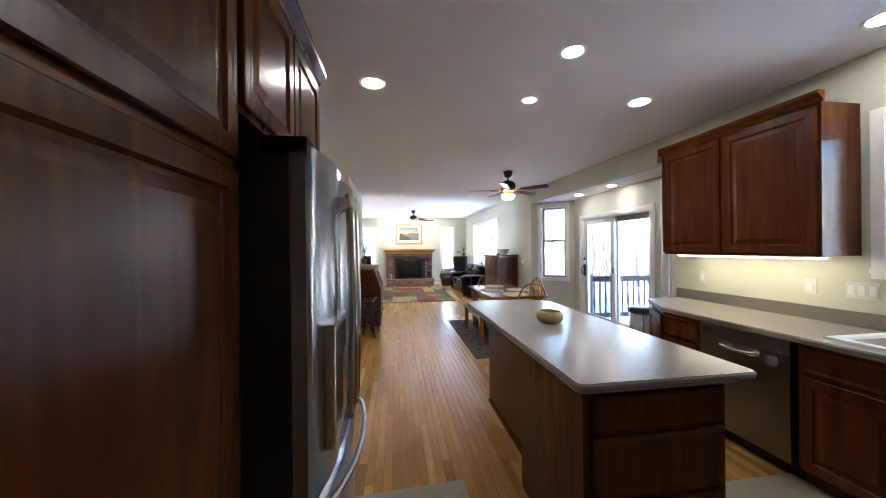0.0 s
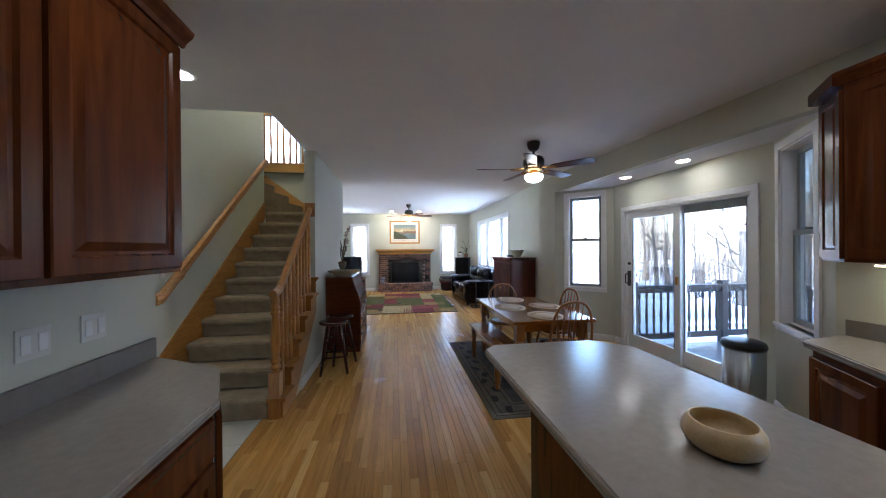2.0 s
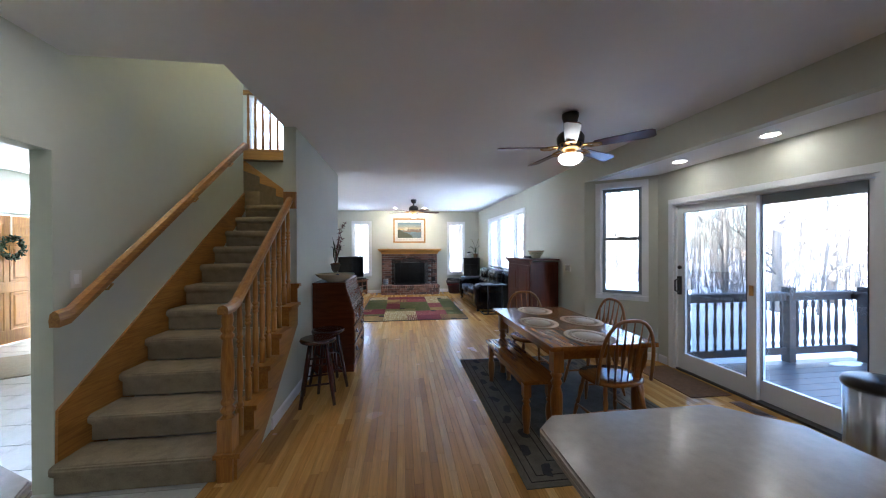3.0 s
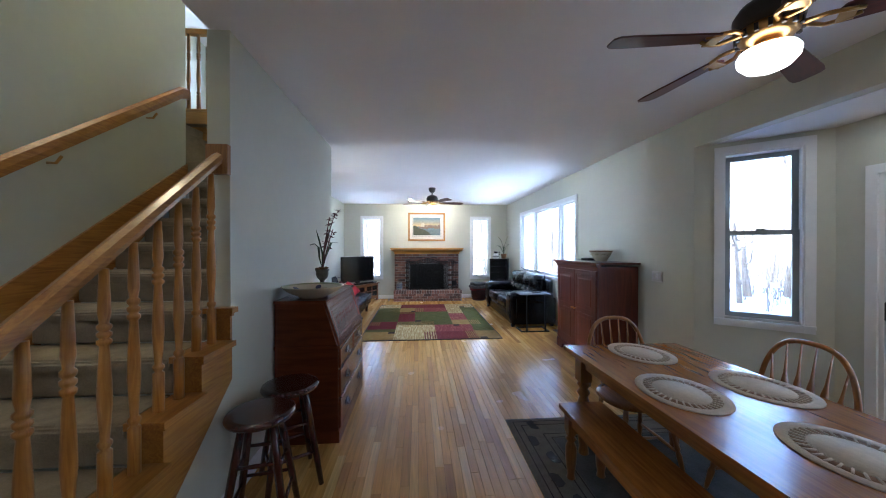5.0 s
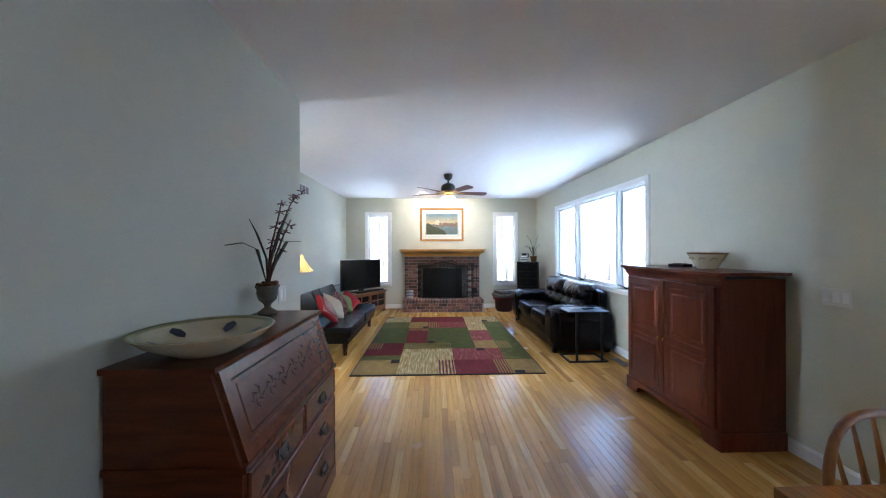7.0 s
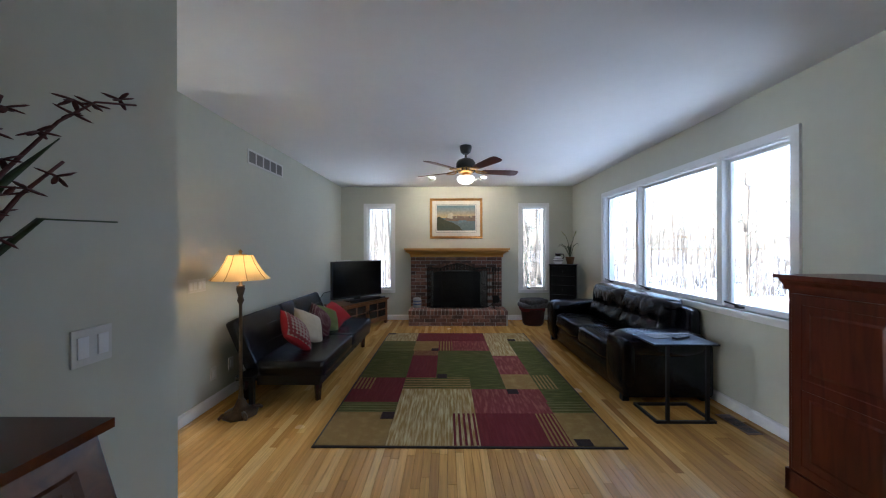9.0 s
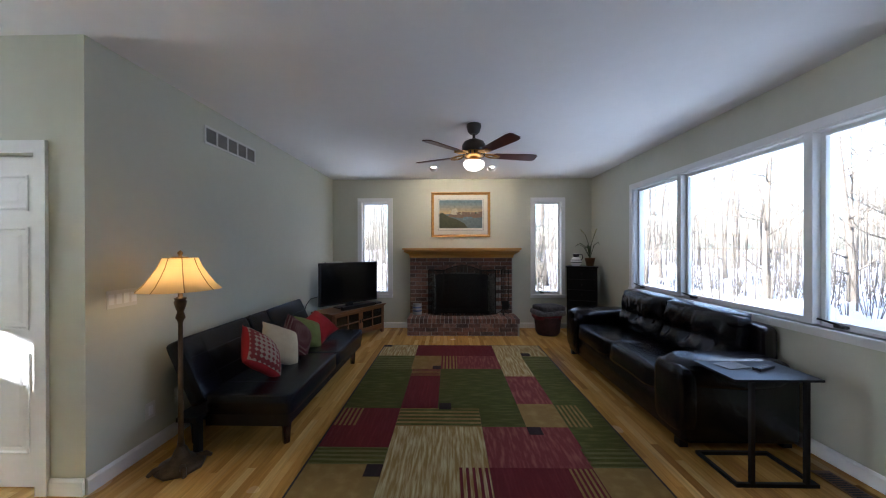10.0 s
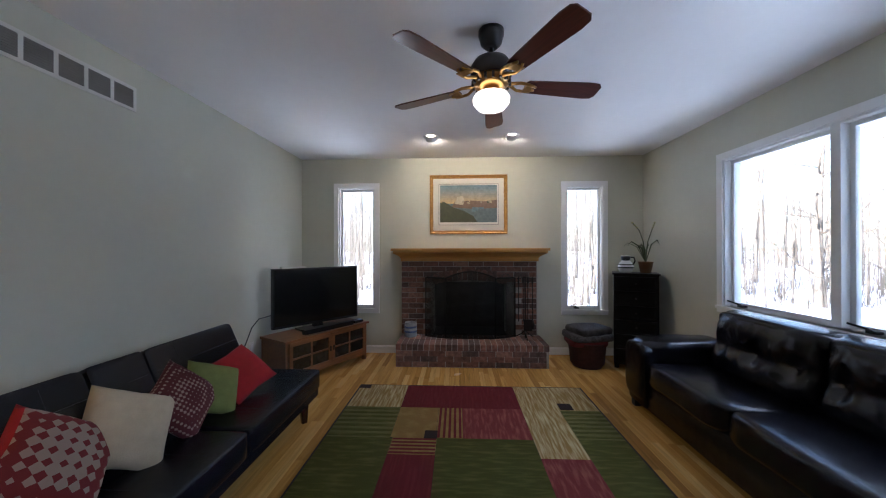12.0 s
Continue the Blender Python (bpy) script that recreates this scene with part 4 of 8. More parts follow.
def fridge():
    t = thing("refrigerator", 0.44, 1.362, 0, 90, "stainless steel bottom-freezer refrigerator with black sides", "refrigerator")
    w, top = 0.95, 1.76
    part("cabinet", bevelled(boxes((0, -0.18, 0.05, w, 0.55, top + 0.02)), 0.006), M_SIDE, t, "black textured side")
    part("hinge_cover", bevelled(boxes((0.0, -0.235, top + 0.0, 0.10, -0.10, top + 0.045)), 0.008), M_BLACK, t)
    part("hinge_cover", bevelled(boxes((w - 0.10, -0.235, top + 0.0, w, -0.10, top + 0.045)), 0.008), M_BLACK, t)

    def bowed(x0, x1, z0, z1, n=24):
        # each front bows outward across its own width, its edge rolled back
        bm = bmesh.new()
        f = lambda x: -0.240 - 0.034 * (1 - (2 * (x - x0) / (x1 - x0) - 1) ** 2)
        cols = []
        for i in range(n + 1):
            x = x0 + (x1 - x0) * i / n
            yv = f(min(max(x, 0.004), w - 0.004))
            e = 0.012 if i in (0, n) else 0
            cols.append([bm.verts.new((x, yv + e, z0)), bm.verts.new((x, yv + e, z1)), bm.verts.new((x, -0.185, z0)), bm.verts.new((x, -0.185, z1))])
        for a, b in zip(cols, cols[1:]):
            bm.faces.new((a[0], b[0], b[1], a[1])).smooth = True
            bm.faces.new((a[1], b[1], b[3], a[3])), bm.faces.new((a[2], a[0], b[0], b[2]))
            bm.faces.new((a[3], b[3], b[2], a[2]))
        bm.faces.new((cols[0][0], cols[0][1], cols[0][3], cols[0][2])), bm.faces.new((cols[-1][1], cols[-1][0], cols[-1][2], cols[-1][3]))
        bmesh.ops.recalc_face_normals(bm, faces=bm.faces[:])
        return bm

    for a, b, lo, hi in ((0.003, 0.447, 0.72, top + 0.02), (0.453, w - 0.003, 0.72, top + 0.02), (0.003, w - 0.003, 0.09, 0.705)):
        part("door" if lo > 0.5 else "freezer_drawer", bowed(a, b, lo, hi), M_STEEL, t)
    for x in (0.382, 0.518):
        bm = tube([(x, -0.300, 0.78), (x, -0.306, 0.84), (x, -0.314, 1.24), (x, -0.306, 1.64), (x, -0.300, 1.70)], [0.015, 0.018, 0.018, 0.018, 0.015], 12, flat=0.7)
        bevelled(bm, 0.002, 1)
        for z in (0.80, 1.64):
            box(bm, x - 0.015, -0.302, z, x + 0.015, -0.245, z + 0.045)
        part("handle", bm, M_STEEL_D, t, "long satin steel handle")
    pts = [(0.08 + 0.79 * i / 12, -0.27 - 0.07 * math.sin(math.pi * i / 12) ** 0.7, 0.66) for i in range(13)]
    part("drawer_handle", tube(pts, 0.014, 10), M_STEEL_D, t, "curved steel drawer handle")
    d = part("dispenser", rings_panel(0.27, 0.40, ((0, 0), (0, 0.03), (0.02, 0.03), (0.028, 0.012), (0.03, -0.02)), m=pose(0.085, -0.262, 0.83)), M_STEEL_D, t, "recessed water dispenser with a steel frame")
    part("control_panel", bevelled(boxes((0.115, -0.292, 1.10, 0.325, -0.276, 1.20)), 0.003), M_BLACK, d)
    part("recess", boxes((0.115, -0.280, 0.86, 0.325, -0.266, 1.08)), M_BLACK, d)
    part("badge", boxes((w - 0.13, -0.2635, 1.66, w - 0.085, -0.2545, 1.675)), M_BRONZE, t)
    part("kick_plate", boxes((0.01, -0.2, 0.0, w - 0.01, 0.4, 0.05)), M_BLACK, t)


fridge()


def island():
    t = thing("kitchen_island", 0, 0, 0, 0, "cherry kitchen island with drawers under its end", "island")
    part("body", bevelled(boxes((1.81, 2.30, 0.0, 2.37, 3.42, 0.875)), 0.004, 1), M_CHERRY, t)
    part("end_block", bevelled(boxes((1.69, 1.62, 0.0, 2.37, 2.298, 0.875)), 0.004, 1), M_CHERRY, t)
    for lo, hi in ((0.70, 0.855), (0.42, 0.68), (0.12, 0.40)):
        part("drawer_front", rings_panel(0.62, hi - lo, DRAWER, m=pose(1.73, 1.62, lo)), M_CHERRY, t)
    # painted shadow line in the inner corner behind the end block
    part("trim_strip", boxes((1.806, 2.30, 0, 1.809, 2.31, 0.87)), M_CHERRY_D, t)
    part("base_trim", bevelled(boxes((1.798, 2.30, 0, 1.809, 3.42, 0.03)), 0.004), M_CHERRY, t)


island()
x0, x1, y0, y1 = 1.655, 2.518, 1.585, 3.775
r = 0.035
corner = lambda cx, cy, a0: [(cx + r * math.cos(radians(a0 + q)), cy + r * math.sin(radians(a0 + q))) for q in (0, 22, 45, 68, 90)]
worktop("island_worktop", corner(x0 + r, y0 + r, 180) + corner(x1 - r, y0 + r, 270) + [(x1, y1 - 0.17), (x1 - 0.17, y1), (x0 + 0.075, y1), (x0, y1 - 0.075)], 0.876, "grey-taupe laminate island top with clipped corners")
solo("wooden_bowl", lathe([(0, 0), (0.068, 0), (0.088, 0.014), (0.098, 0.036), (0.094, 0.062), (0.082, 0.080), (0.078, 0.082), (0.075, 0.078), (0.084, 0.060), (0.086, 0.038), (0.07, 0.018), (0.04, 0.012), (0, 0.011)], 40), M_BOWL, 2.075, 2.69, 0.915, label="pale glazed round bowl on the island", category="bowl")

# right-hand run, facing -x (local x along -y)
cabinet("wall_cabinet", 3.715, 3.42, 1.395, -90, 0.62, 0.32, 1.025, [("door", 0.02, 0.60, 0.02, 1.0)], "dark cherry wall cabinet with a raised panel door", crown=0.02)
cabinet("wall_cabinet", 3.715, 2.80, 1.395, -90, 0.66, 0.32, 1.025, [("door", 0.02, 0.64, 0.02, 1.0)], "dark cherry wall cabinet with a raised panel door", crown=0.02)
t = thing("wall_cabinet", 0, 0, 1.395, 0, "narrow angled cherry end cabinet", "cabinet", "kitchen cabinets")
part("body", prism([(3.716, 3.424), (4.035, 3.424), (4.035, 3.655), (3.92, 3.655)], 0, 1.025), M_CHERRY, t)
part("door", rings_panel(0.28, 0.98, ((0, 0), (0, 0.016), (0.05, 0.016), (0.06, 0.008), (0.085, 0.014)), m=pose(3.91, 3.645, 0.02, 0, 0, -131)), M_CHERRY, t)
part("crown", prism([(3.66, 3.44), (4.035, 3.44), (4.035, 3.658), (3.88, 3.70)], 1.02, 1.09), M_CHERRY, t)
cabinet("base_cabinet", 3.37, 3.06, 0, -90, 0.36, 0.66, 0.875, [("drawer", 0.01, 0.35, 0.68, 0.85), ("drawer", 0.01, 0.35, 0.40, 0.66), ("drawer", 0.01, 0.35, 0.12, 0.38)], "dark cherry drawer cabinet", toe=0.1)
t = thing("corner_cabinet", 0, 0, 0, 0, "dark cherry angled end cabinet", "cabinet", "kitchen cabinets")
part("body", prism([(3.372, 3.064), (4.03, 3.064), (4.03, 3.60), (3.64, 3.52)], 0.0, 0.875), M_CHERRY, t)
part("door", rings_panel(0.48, 0.70, DOOR, m=pose(3.625, 3.51, 0.13, 0, 0, -120)), M_CHERRY, t)
cabinet("sink_cabinet", 3.37, 2.04, 0, -90, 0.92, 0.66, 0.875, [("drawer", 0.02, 0.90, 0.70, 0.85), ("door", 0.02, 0.45, 0.12, 0.68), ("door", 0.47, 0.90, 0.12, 0.68)], "dark cherry sink cabinet", toe=0.1)
cabinet("base_cabinet", 3.37, 1.12, 0, -90, 2.2, 0.66, 0.875, [("door", 0.02, 0.72, 0.12, 0.85), ("door", 0.74, 1.46, 0.12, 0.85), ("door", 1.48, 2.18, 0.12, 0.85)], "dark cherry base cabinet", toe=0.1)


def dishwasher():
    t = thing("dishwasher", 3.375, 2.68, 0, -90, "stainless steel dishwasher under the worktop", "dishwasher")
    w = 0.62
    part("body", boxes((0.005, 0.02, 0.1, w - 0.005, 0.6, 0.87)), M_BLACK, t)
    part("door", bevelled(boxes((0.006, -0.03, 0.11, w - 0.006, 0.018, 0.775)), 0.008), M_STEEL_K, t)
    part("control_strip", bevelled(boxes((0.006, -0.03, 0.78, w - 0.006, 0.018, 0.868)), 0.008), M_STEEL_K, t)
    part("badge", boxes((w - 0.14, -0.0325, 0.69, w - 0.07, -0.0295, 0.75)), M_SPLASH, t)
    part("handle", tube([(0.17, -0.03, 0.745), (0.2, -0.055, 0.735), (0.31, -0.06, 0.725), (0.42, -0.055, 0.735), (0.45, -0.03, 0.745)], 0.014, 8), M_STEEL_D, t)
    part("vent", boxes(*[(0.03, -0.0325, 0.81 + 0.012 * i, 0.11, -0.0295, 0.815 + 0.012 * i) for i in range(3)]), M_BLACK, t)
    part("kick_plate", boxes((0.0, 0.05, 0.0, w, 0.1, 0.1)), M_BLACK, t)


dishwasher()
worktop("worktop", [(3.34, -1.1), (4.035, -1.1), (4.035, 3.62), (3.62, 3.56), (3.34, 3.06)], 0.876, "grey-taupe laminate worktop with a clipped end", (4.015, -1.1, 0.038, 4.037, 3.60, 0.14))


def sink():
    t = thing("kitchen_sink", 3.70, 1.55, 0.914, 0, "white double-bowl drop-in sink", "sink")
    part("rim", rings_panel(0.50, 0.84, ((0, 0), (0, 0.012), (0.02, 0.016), (0.045, 0.012), (0.06, 0.0)), m=pose(-0.25, -0.42, 0, -90) @ pose(0, 0, 0)), M_WHITE, t)
    bm = tube([(0.27, 0, 0.0), (0.27, 0, 0.22), (0.2, 0, 0.28), (0.1, 0, 0.26), (0.08, 0, 0.2)], 0.012, 10)
    part("tap", bm, M_STEEL, t, "steel swan-neck tap")


sink()


def plate(x, y, z, rz, w=0.075, h=0.115, gangs=1, label="cream wall outlet plate", cat="outlet"):
    t = thing("outlet" if cat == "outlet" else "light_switch", x, y, z, rz, label, cat)
    part("plate", bevelled(boxes((-w / 2, -0.006, -h / 2, w / 2, 0, h / 2)), 0.003), M_PLATE, t)
    for g in range(gangs):
        cx = (g - (gangs - 1) / 2) * (w / gangs)
        part("rocker", bevelled(boxes((cx - 0.016, -0.010, -0.033, cx + 0.016, -0.006, 0.033)), 0.002), M_WHITE, t)


plate(-0.16, 3.276, 1.156, 90, 0.12, gangs=2, label="two-gang cream light switch over the worktop", cat="switch"), plate(-0.16, 3.52, 1.16, 90, 0.12, gangs=2)
plate(XK, 3.30, 1.16, -90), plate(XK, 2.42, 1.16, -90), plate(XK, 2.14, 1.16, -90, 0.16, gangs=3, label="three-gang cream light switch", cat="switch")
plate(XR, 7.68, 1.16, -90, 0.16, gangs=3, label="three-gang cream light switch", cat="switch")
plate(0.146, 8.13, 1.15, 90, 0.12, gangs=2, label="two-gang white light switch", cat="switch")
plate(-0.89, 9.93, 1.14, 90, 0.20, gangs=4, label="four-gang white light switch", cat="switch")
plate(-0.89, 10.13, 0.30, 90), plate(-0.89, 10.38, 0.31, 90), plate(-0.89, 12.7, 0.40, 90)
plate(-0.9, 5.12, 1.30, 90, label="white light switch by the stairs", cat="switch")

t = thing("undercabinet_light", 3.83, 2.20, 1.372, 0, "slim glowing strip light under the wall cabinets", "light")
part("housing", boxes((-0.03, 0.0, 0.008, 0.03, 1.16, 0.022)), M_WHITE, t)
part("diffuser", boxes((-0.025, 0.01, 0.0, 0.025, 1.15, 0.0075)), M_STRIP, t, "warm glowing diffuser")


def can_light(x, y, z=H, r=0.075):
    t = thing("recessed_light", x, y, z, 0, "round white recessed ceiling light, lit", "ceiling light", "recessed lights")
    part("trim_ring", lathe([(r, -0.003), (r + 0.022, -0.006), (r + 0.024, 0.0)], 28, caps=False), M_WHITE, t)
    part("bulb", lathe([(0, -0.0035), (r, -0.0035), (r, -0.001), (0, -0.001)], 24), M_LAMP, t, "glowing lamp face")


for x, y, r in ((0.77, 2.91, 0.075), (2.08, 2.34, 0.062), (2.08, 3.04, 0.048), (3.06, 2.96, 0.075), (3.66, 1.82, 0.07), (-0.35, 4.46, 0.07)):
    can_light(x, y, H, r)
for x, y in ((4.31, 5.10), (4.27, 5.97)):
    can_light(x, y, 2.44, 0.06)


def eyeball_light(x, y):
    t = thing("eyeball_spotlight", x, y, H, 0, "white swivelling ceiling spotlight turned to the chimney wall, lit", "spotlight", "chimney wall spotlights")
    part("trim_ring", lathe([(0.062, -0.004), (0.086, -0.008), (0.090, 0.0)], 32, caps=False), M_WHITE, t)
    tilt = pose(0, 0, -0.006, 42)
    part("eyeball", lathe([(0.052, -0.040), (0.060, -0.030), (0.064, -0.010), (0.062, 0.012), (0.05, 0.03)], 28, m=tilt, caps=False), M_WHITE, t)
    part("bulb", lathe([(0, -0.034), (0.046, -0.034), (0.046, -0.030), (0, -0.030)], 24, m=tilt), M_SPOT, t, "glowing reflector bulb")


for x, y in ((1.03, 13.0), (1.945, 13.0)):
    eyeball_light(x, y)

for x, y, w, l, rz in ((0.98, 1.75, 0.80, 1.25, 4), (3.07, 1.35, 0.72, 1.55, 0)):
    solo("kitchen_mat", bevelled(boxes((-w / 2, -l / 2, 0, w / 2, l / 2, 0.008)), 0.004), M_MAT, x, y, 0.0, rz, "beige woven kitchen mat on the wood floor", "mat", "kitchen mats")


# ---- stairs ----
RISE, RUN, Y1 = 0.19, 0.25, 4.95


def stairs():
    t = thing("staircase", 0, 0, 0, 0, "carpeted staircase with golden oak trim", "stairs", kind="structure")
    bm = prism([(Y1 - 0.03, 0.13), (Y1 - 0.03, 0.17), (Y1 - 0.02, 0.185), (Y1 + 0.0, RISE), (Y1 + RUN, RISE), (Y1 + RUN, 0.0), (Y1 + 0.002, 0.0), (Y1 + 0.002, 0.12)], -0.885, 0.028, "x")
    bm = bevelled(bm, 0.008, 2)
    first = part("step", bm, M_CARPET, t, "beige carpeted step")
    for i in range(1, 11):
        again(first, t, pose(0, i * RUN, i * RISE))
    part("landing", bevelled(boxes((-0.885, Y1 + 11 * RUN - 0.03, 1.95, 0.018, 8.345, 2.09)), 0.01), M_CARPET, t)
    for i in range(5):
        part("winder", bevelled(prism([(-0.70 - 0.25 * i, 7.46), (-0.55 - 0.25 * i, 8.34), (-1.0 - 0.25 * i, 8.34), (-1.0 - 0.25 * i, 7.46)], 2.09 + RISE * i, 2.09 + RISE * (i + 1)), 0.01), M_CARPET, t, "beige carpeted winder step")
    # wall skirt
    s = RISE / RUN
    part("skirt", prism([(4.98, 0.0), (4.99, 0.50), (7.44, 2.25), (7.44, 2.0), (5.2, 0.0)], -0.9, -0.884, "x"), M_OAK_Y, t, "golden oak wall skirt")
    part("skirt", prism([(-0.9, 2.09), (0.018, 2.09), (0.018, 2.16), (-0.55, 2.36), (-0.9, 2.62), (-2.2, 3.6), (-2.2, 3.3)], 8.33, 8.348, "y"), M_OAK_X, t, "golden oak wall skirt")
    # open side: stepped oak stringer, tread ends and the plaster below
    poly = [(Y1 + 0.012, 0.0)]
    for i in range(6):
        poly += [(Y1 + i * RUN + 0.012, RISE * (i + 1) - 0.03), (Y1 + (i + 1) * RUN + 0.012, RISE * (i + 1) - 0.03)]
    poly[-1] = (6.232, poly[-1][1])
    poly += [(6.232, 0.72), (5.32, 0.0)]
    part("stringer", prism(poly, 0.03, 0.155, "x"), M_OAK_Y, t, "golden oak cut stringer")
    part("spandrel", prism([(5.325, 0.0), (6.232, 0.0), (6.232, 0.715)], 0.03, 0.146, "x"), M_WALL, t)
    for i in range(6):
        y0, y1 = Y1 + i * RUN - 0.03, min(Y1 + (i + 1) * RUN + 0.01, 6.232)
        part("tread_end", bevelled(boxes((0.03, y0, RISE * (i + 1) - 0.03, 0.19, y1, RISE * (i + 1))), 0.008, 2), M_OAK_Y, t, "golden oak tread end")
        part("cove", bevelled(boxes((0.156, y0 + 0.03, RISE * (i + 1) - 0.05, 0.172, y1 - 0.01, RISE * (i + 1) - 0.031)), 0.004), M_OAK_Y, t)

    bal = [(0.022, 0.0), (0.022, 0.16), (0.013, 0.168), (0.022, 0.182), (0.022, 0.192), (0.014, 0.20), (0.017, 0.25), (0.0225, 0.33), (0.021, 0.40), (0.016, 0.50), (0.014, 0.53), (0.022, 0.54), (0.022, 0.55), (0.014, 0.556), (0.022, 0.566), (0.022, 0.576), (0.014, 0.582), (0.022, 0.592), (0.022, 0.602), (0.014, 0.61), (0.0195, 0.645), (0.018, 0.70), (0.014, 0.80)]
    rz = lambda y: 1.01 + (y - 4.98) * 0.78
    for i in range(6):
        for q in (0.075, 0.20):
            y = Y1 + i * RUN + q
            zb = RISE * (i + 1)
            if y < 5.06 or y > 6.2:
                continue
            sc = (rz(y) - 0.03 - zb) / 0.80
            part("baluster", lathe([(r, z * sc) for r, z in bal], 12, m=pose(0.09, y, zb)), M_OAK, t, "turned oak baluster")
    newel = lathe([(0.044, 0.40), (0.032, 0.415), (0.030, 0.425), (0.043, 0.440), (0.044, 0.455), (0.032, 0.470), (0.030, 0.480), (0.041, 0.495), (0.041, 0.51), (0.030, 0.53), (0.036, 0.58), (0.042, 0.66), (0.040, 0.74), (0.033, 0.85), (0.028, 0.905), (0.041, 0.92), (0.041, 0.935), (0.029, 0.95), (0.041, 0.965), (0.041, 0.98), (0.029, 0.995), (0.036, 1.02), (0.034, 1.06), (0.030, 1.085)], 20)
    box(newel, -0.045, -0.045, 0, 0.045, 0.045, 0.40)
    newel.transform(pose(0.09, 4.985, 0.0))
    part("newel_post", newel, M_OAK, t, "turned golden oak newel post")
    rail = [(-0.03, -0.03), (0.03, -0.03), (0.034, -0.005), (0.026, 0.02), (0.0, 0.032), (-0.026, 0.02), (-0.034, -0.005)]

    def handrail(x, pts, nm="handrail"):
        bm = bmesh.new()
        rows = [[bm.verts.new((x + a, y, z + b)) for a, b in rail] for y, z in pts]
        for a, b in zip(rows, rows[1:]):
            for i in range(7):
                bm.faces.new((a[i], a[(i + 1) % 7], b[(i + 1) % 7], b[i]))
        bm.faces.new(list(reversed(rows[0]))), bm.faces.new(rows[-1])
        bmesh.ops.recalc_face_normals(bm, faces=bm.faces[:])
        part(nm, bm, M_OAK_Y, t, "golden oak handrail")

    handrail(0.09, [(4.93, 1.105), (5.03, 1.11), (5.10, rz(5.10) + 0.03), (6.20, rz(6.20) + 0.03)])
    part("rosette", bevelled(boxes((0.03, 6.2, rz(6.2) - 0.06, 0.15, 6.232, rz(6.2) + 0.11)), 0.012, 2), M_OAK, t)
    rail = [(a * 0.9, b * 1.6) for a, b in rail]
    handrail(-0.82, [(4.90, 1.08), (4.97, 1.09), (7.25, 1.09 + 2.28 * s), (7.33, 1.09 + 2.31 * s)], "wall_rail")
    for y in (5.3, 6.3, 7.0):
        z = 1.02 + (y - 4.97) * s
        part("rail_bracket", tube([(-0.898, y, z - 0.06), (-0.85, y, z - 0.06), (-0.82, y, z - 0.02)], 0.008, 6), M_BRASS, t)
    # upper balustrade
    u = thing("landing_balustrade", -0.95, 8.30, 3.04, 0, "golden oak landing balustrade above the stairs", "balustrade", kind="structure")
    part("fascia", bevelled(boxes((-1.0, -0.085, -0.14, 0.965, -0.07, 0.0)), 0.004), M_OAK_X, u)
    part("nosing", bevelled(boxes((-1.0, -0.10, 0.0, 0.965, 0.0, 0.025)), 0.006), M_OAK_X, u)
    part("handrail", bevelled(boxes((-1.0, -0.07, 0.90, 0.97, -0.01, 0.955)), 0.012, 2), M_OAK_X, u)
    b0 = part("baluster", lathe([(r, z * 0.875 / 0.8 + 0.025) for r, z in bal], 10), M_OAK, u)
    b0.matrix_basis = pose(-0.9, -0.04, 0)
    for i in range(1, 17):
        again(b0, u, pose(-0.9 + i * 0.11, -0.04, 0))


stairs()

# ---- dining ----
BLADES = 5


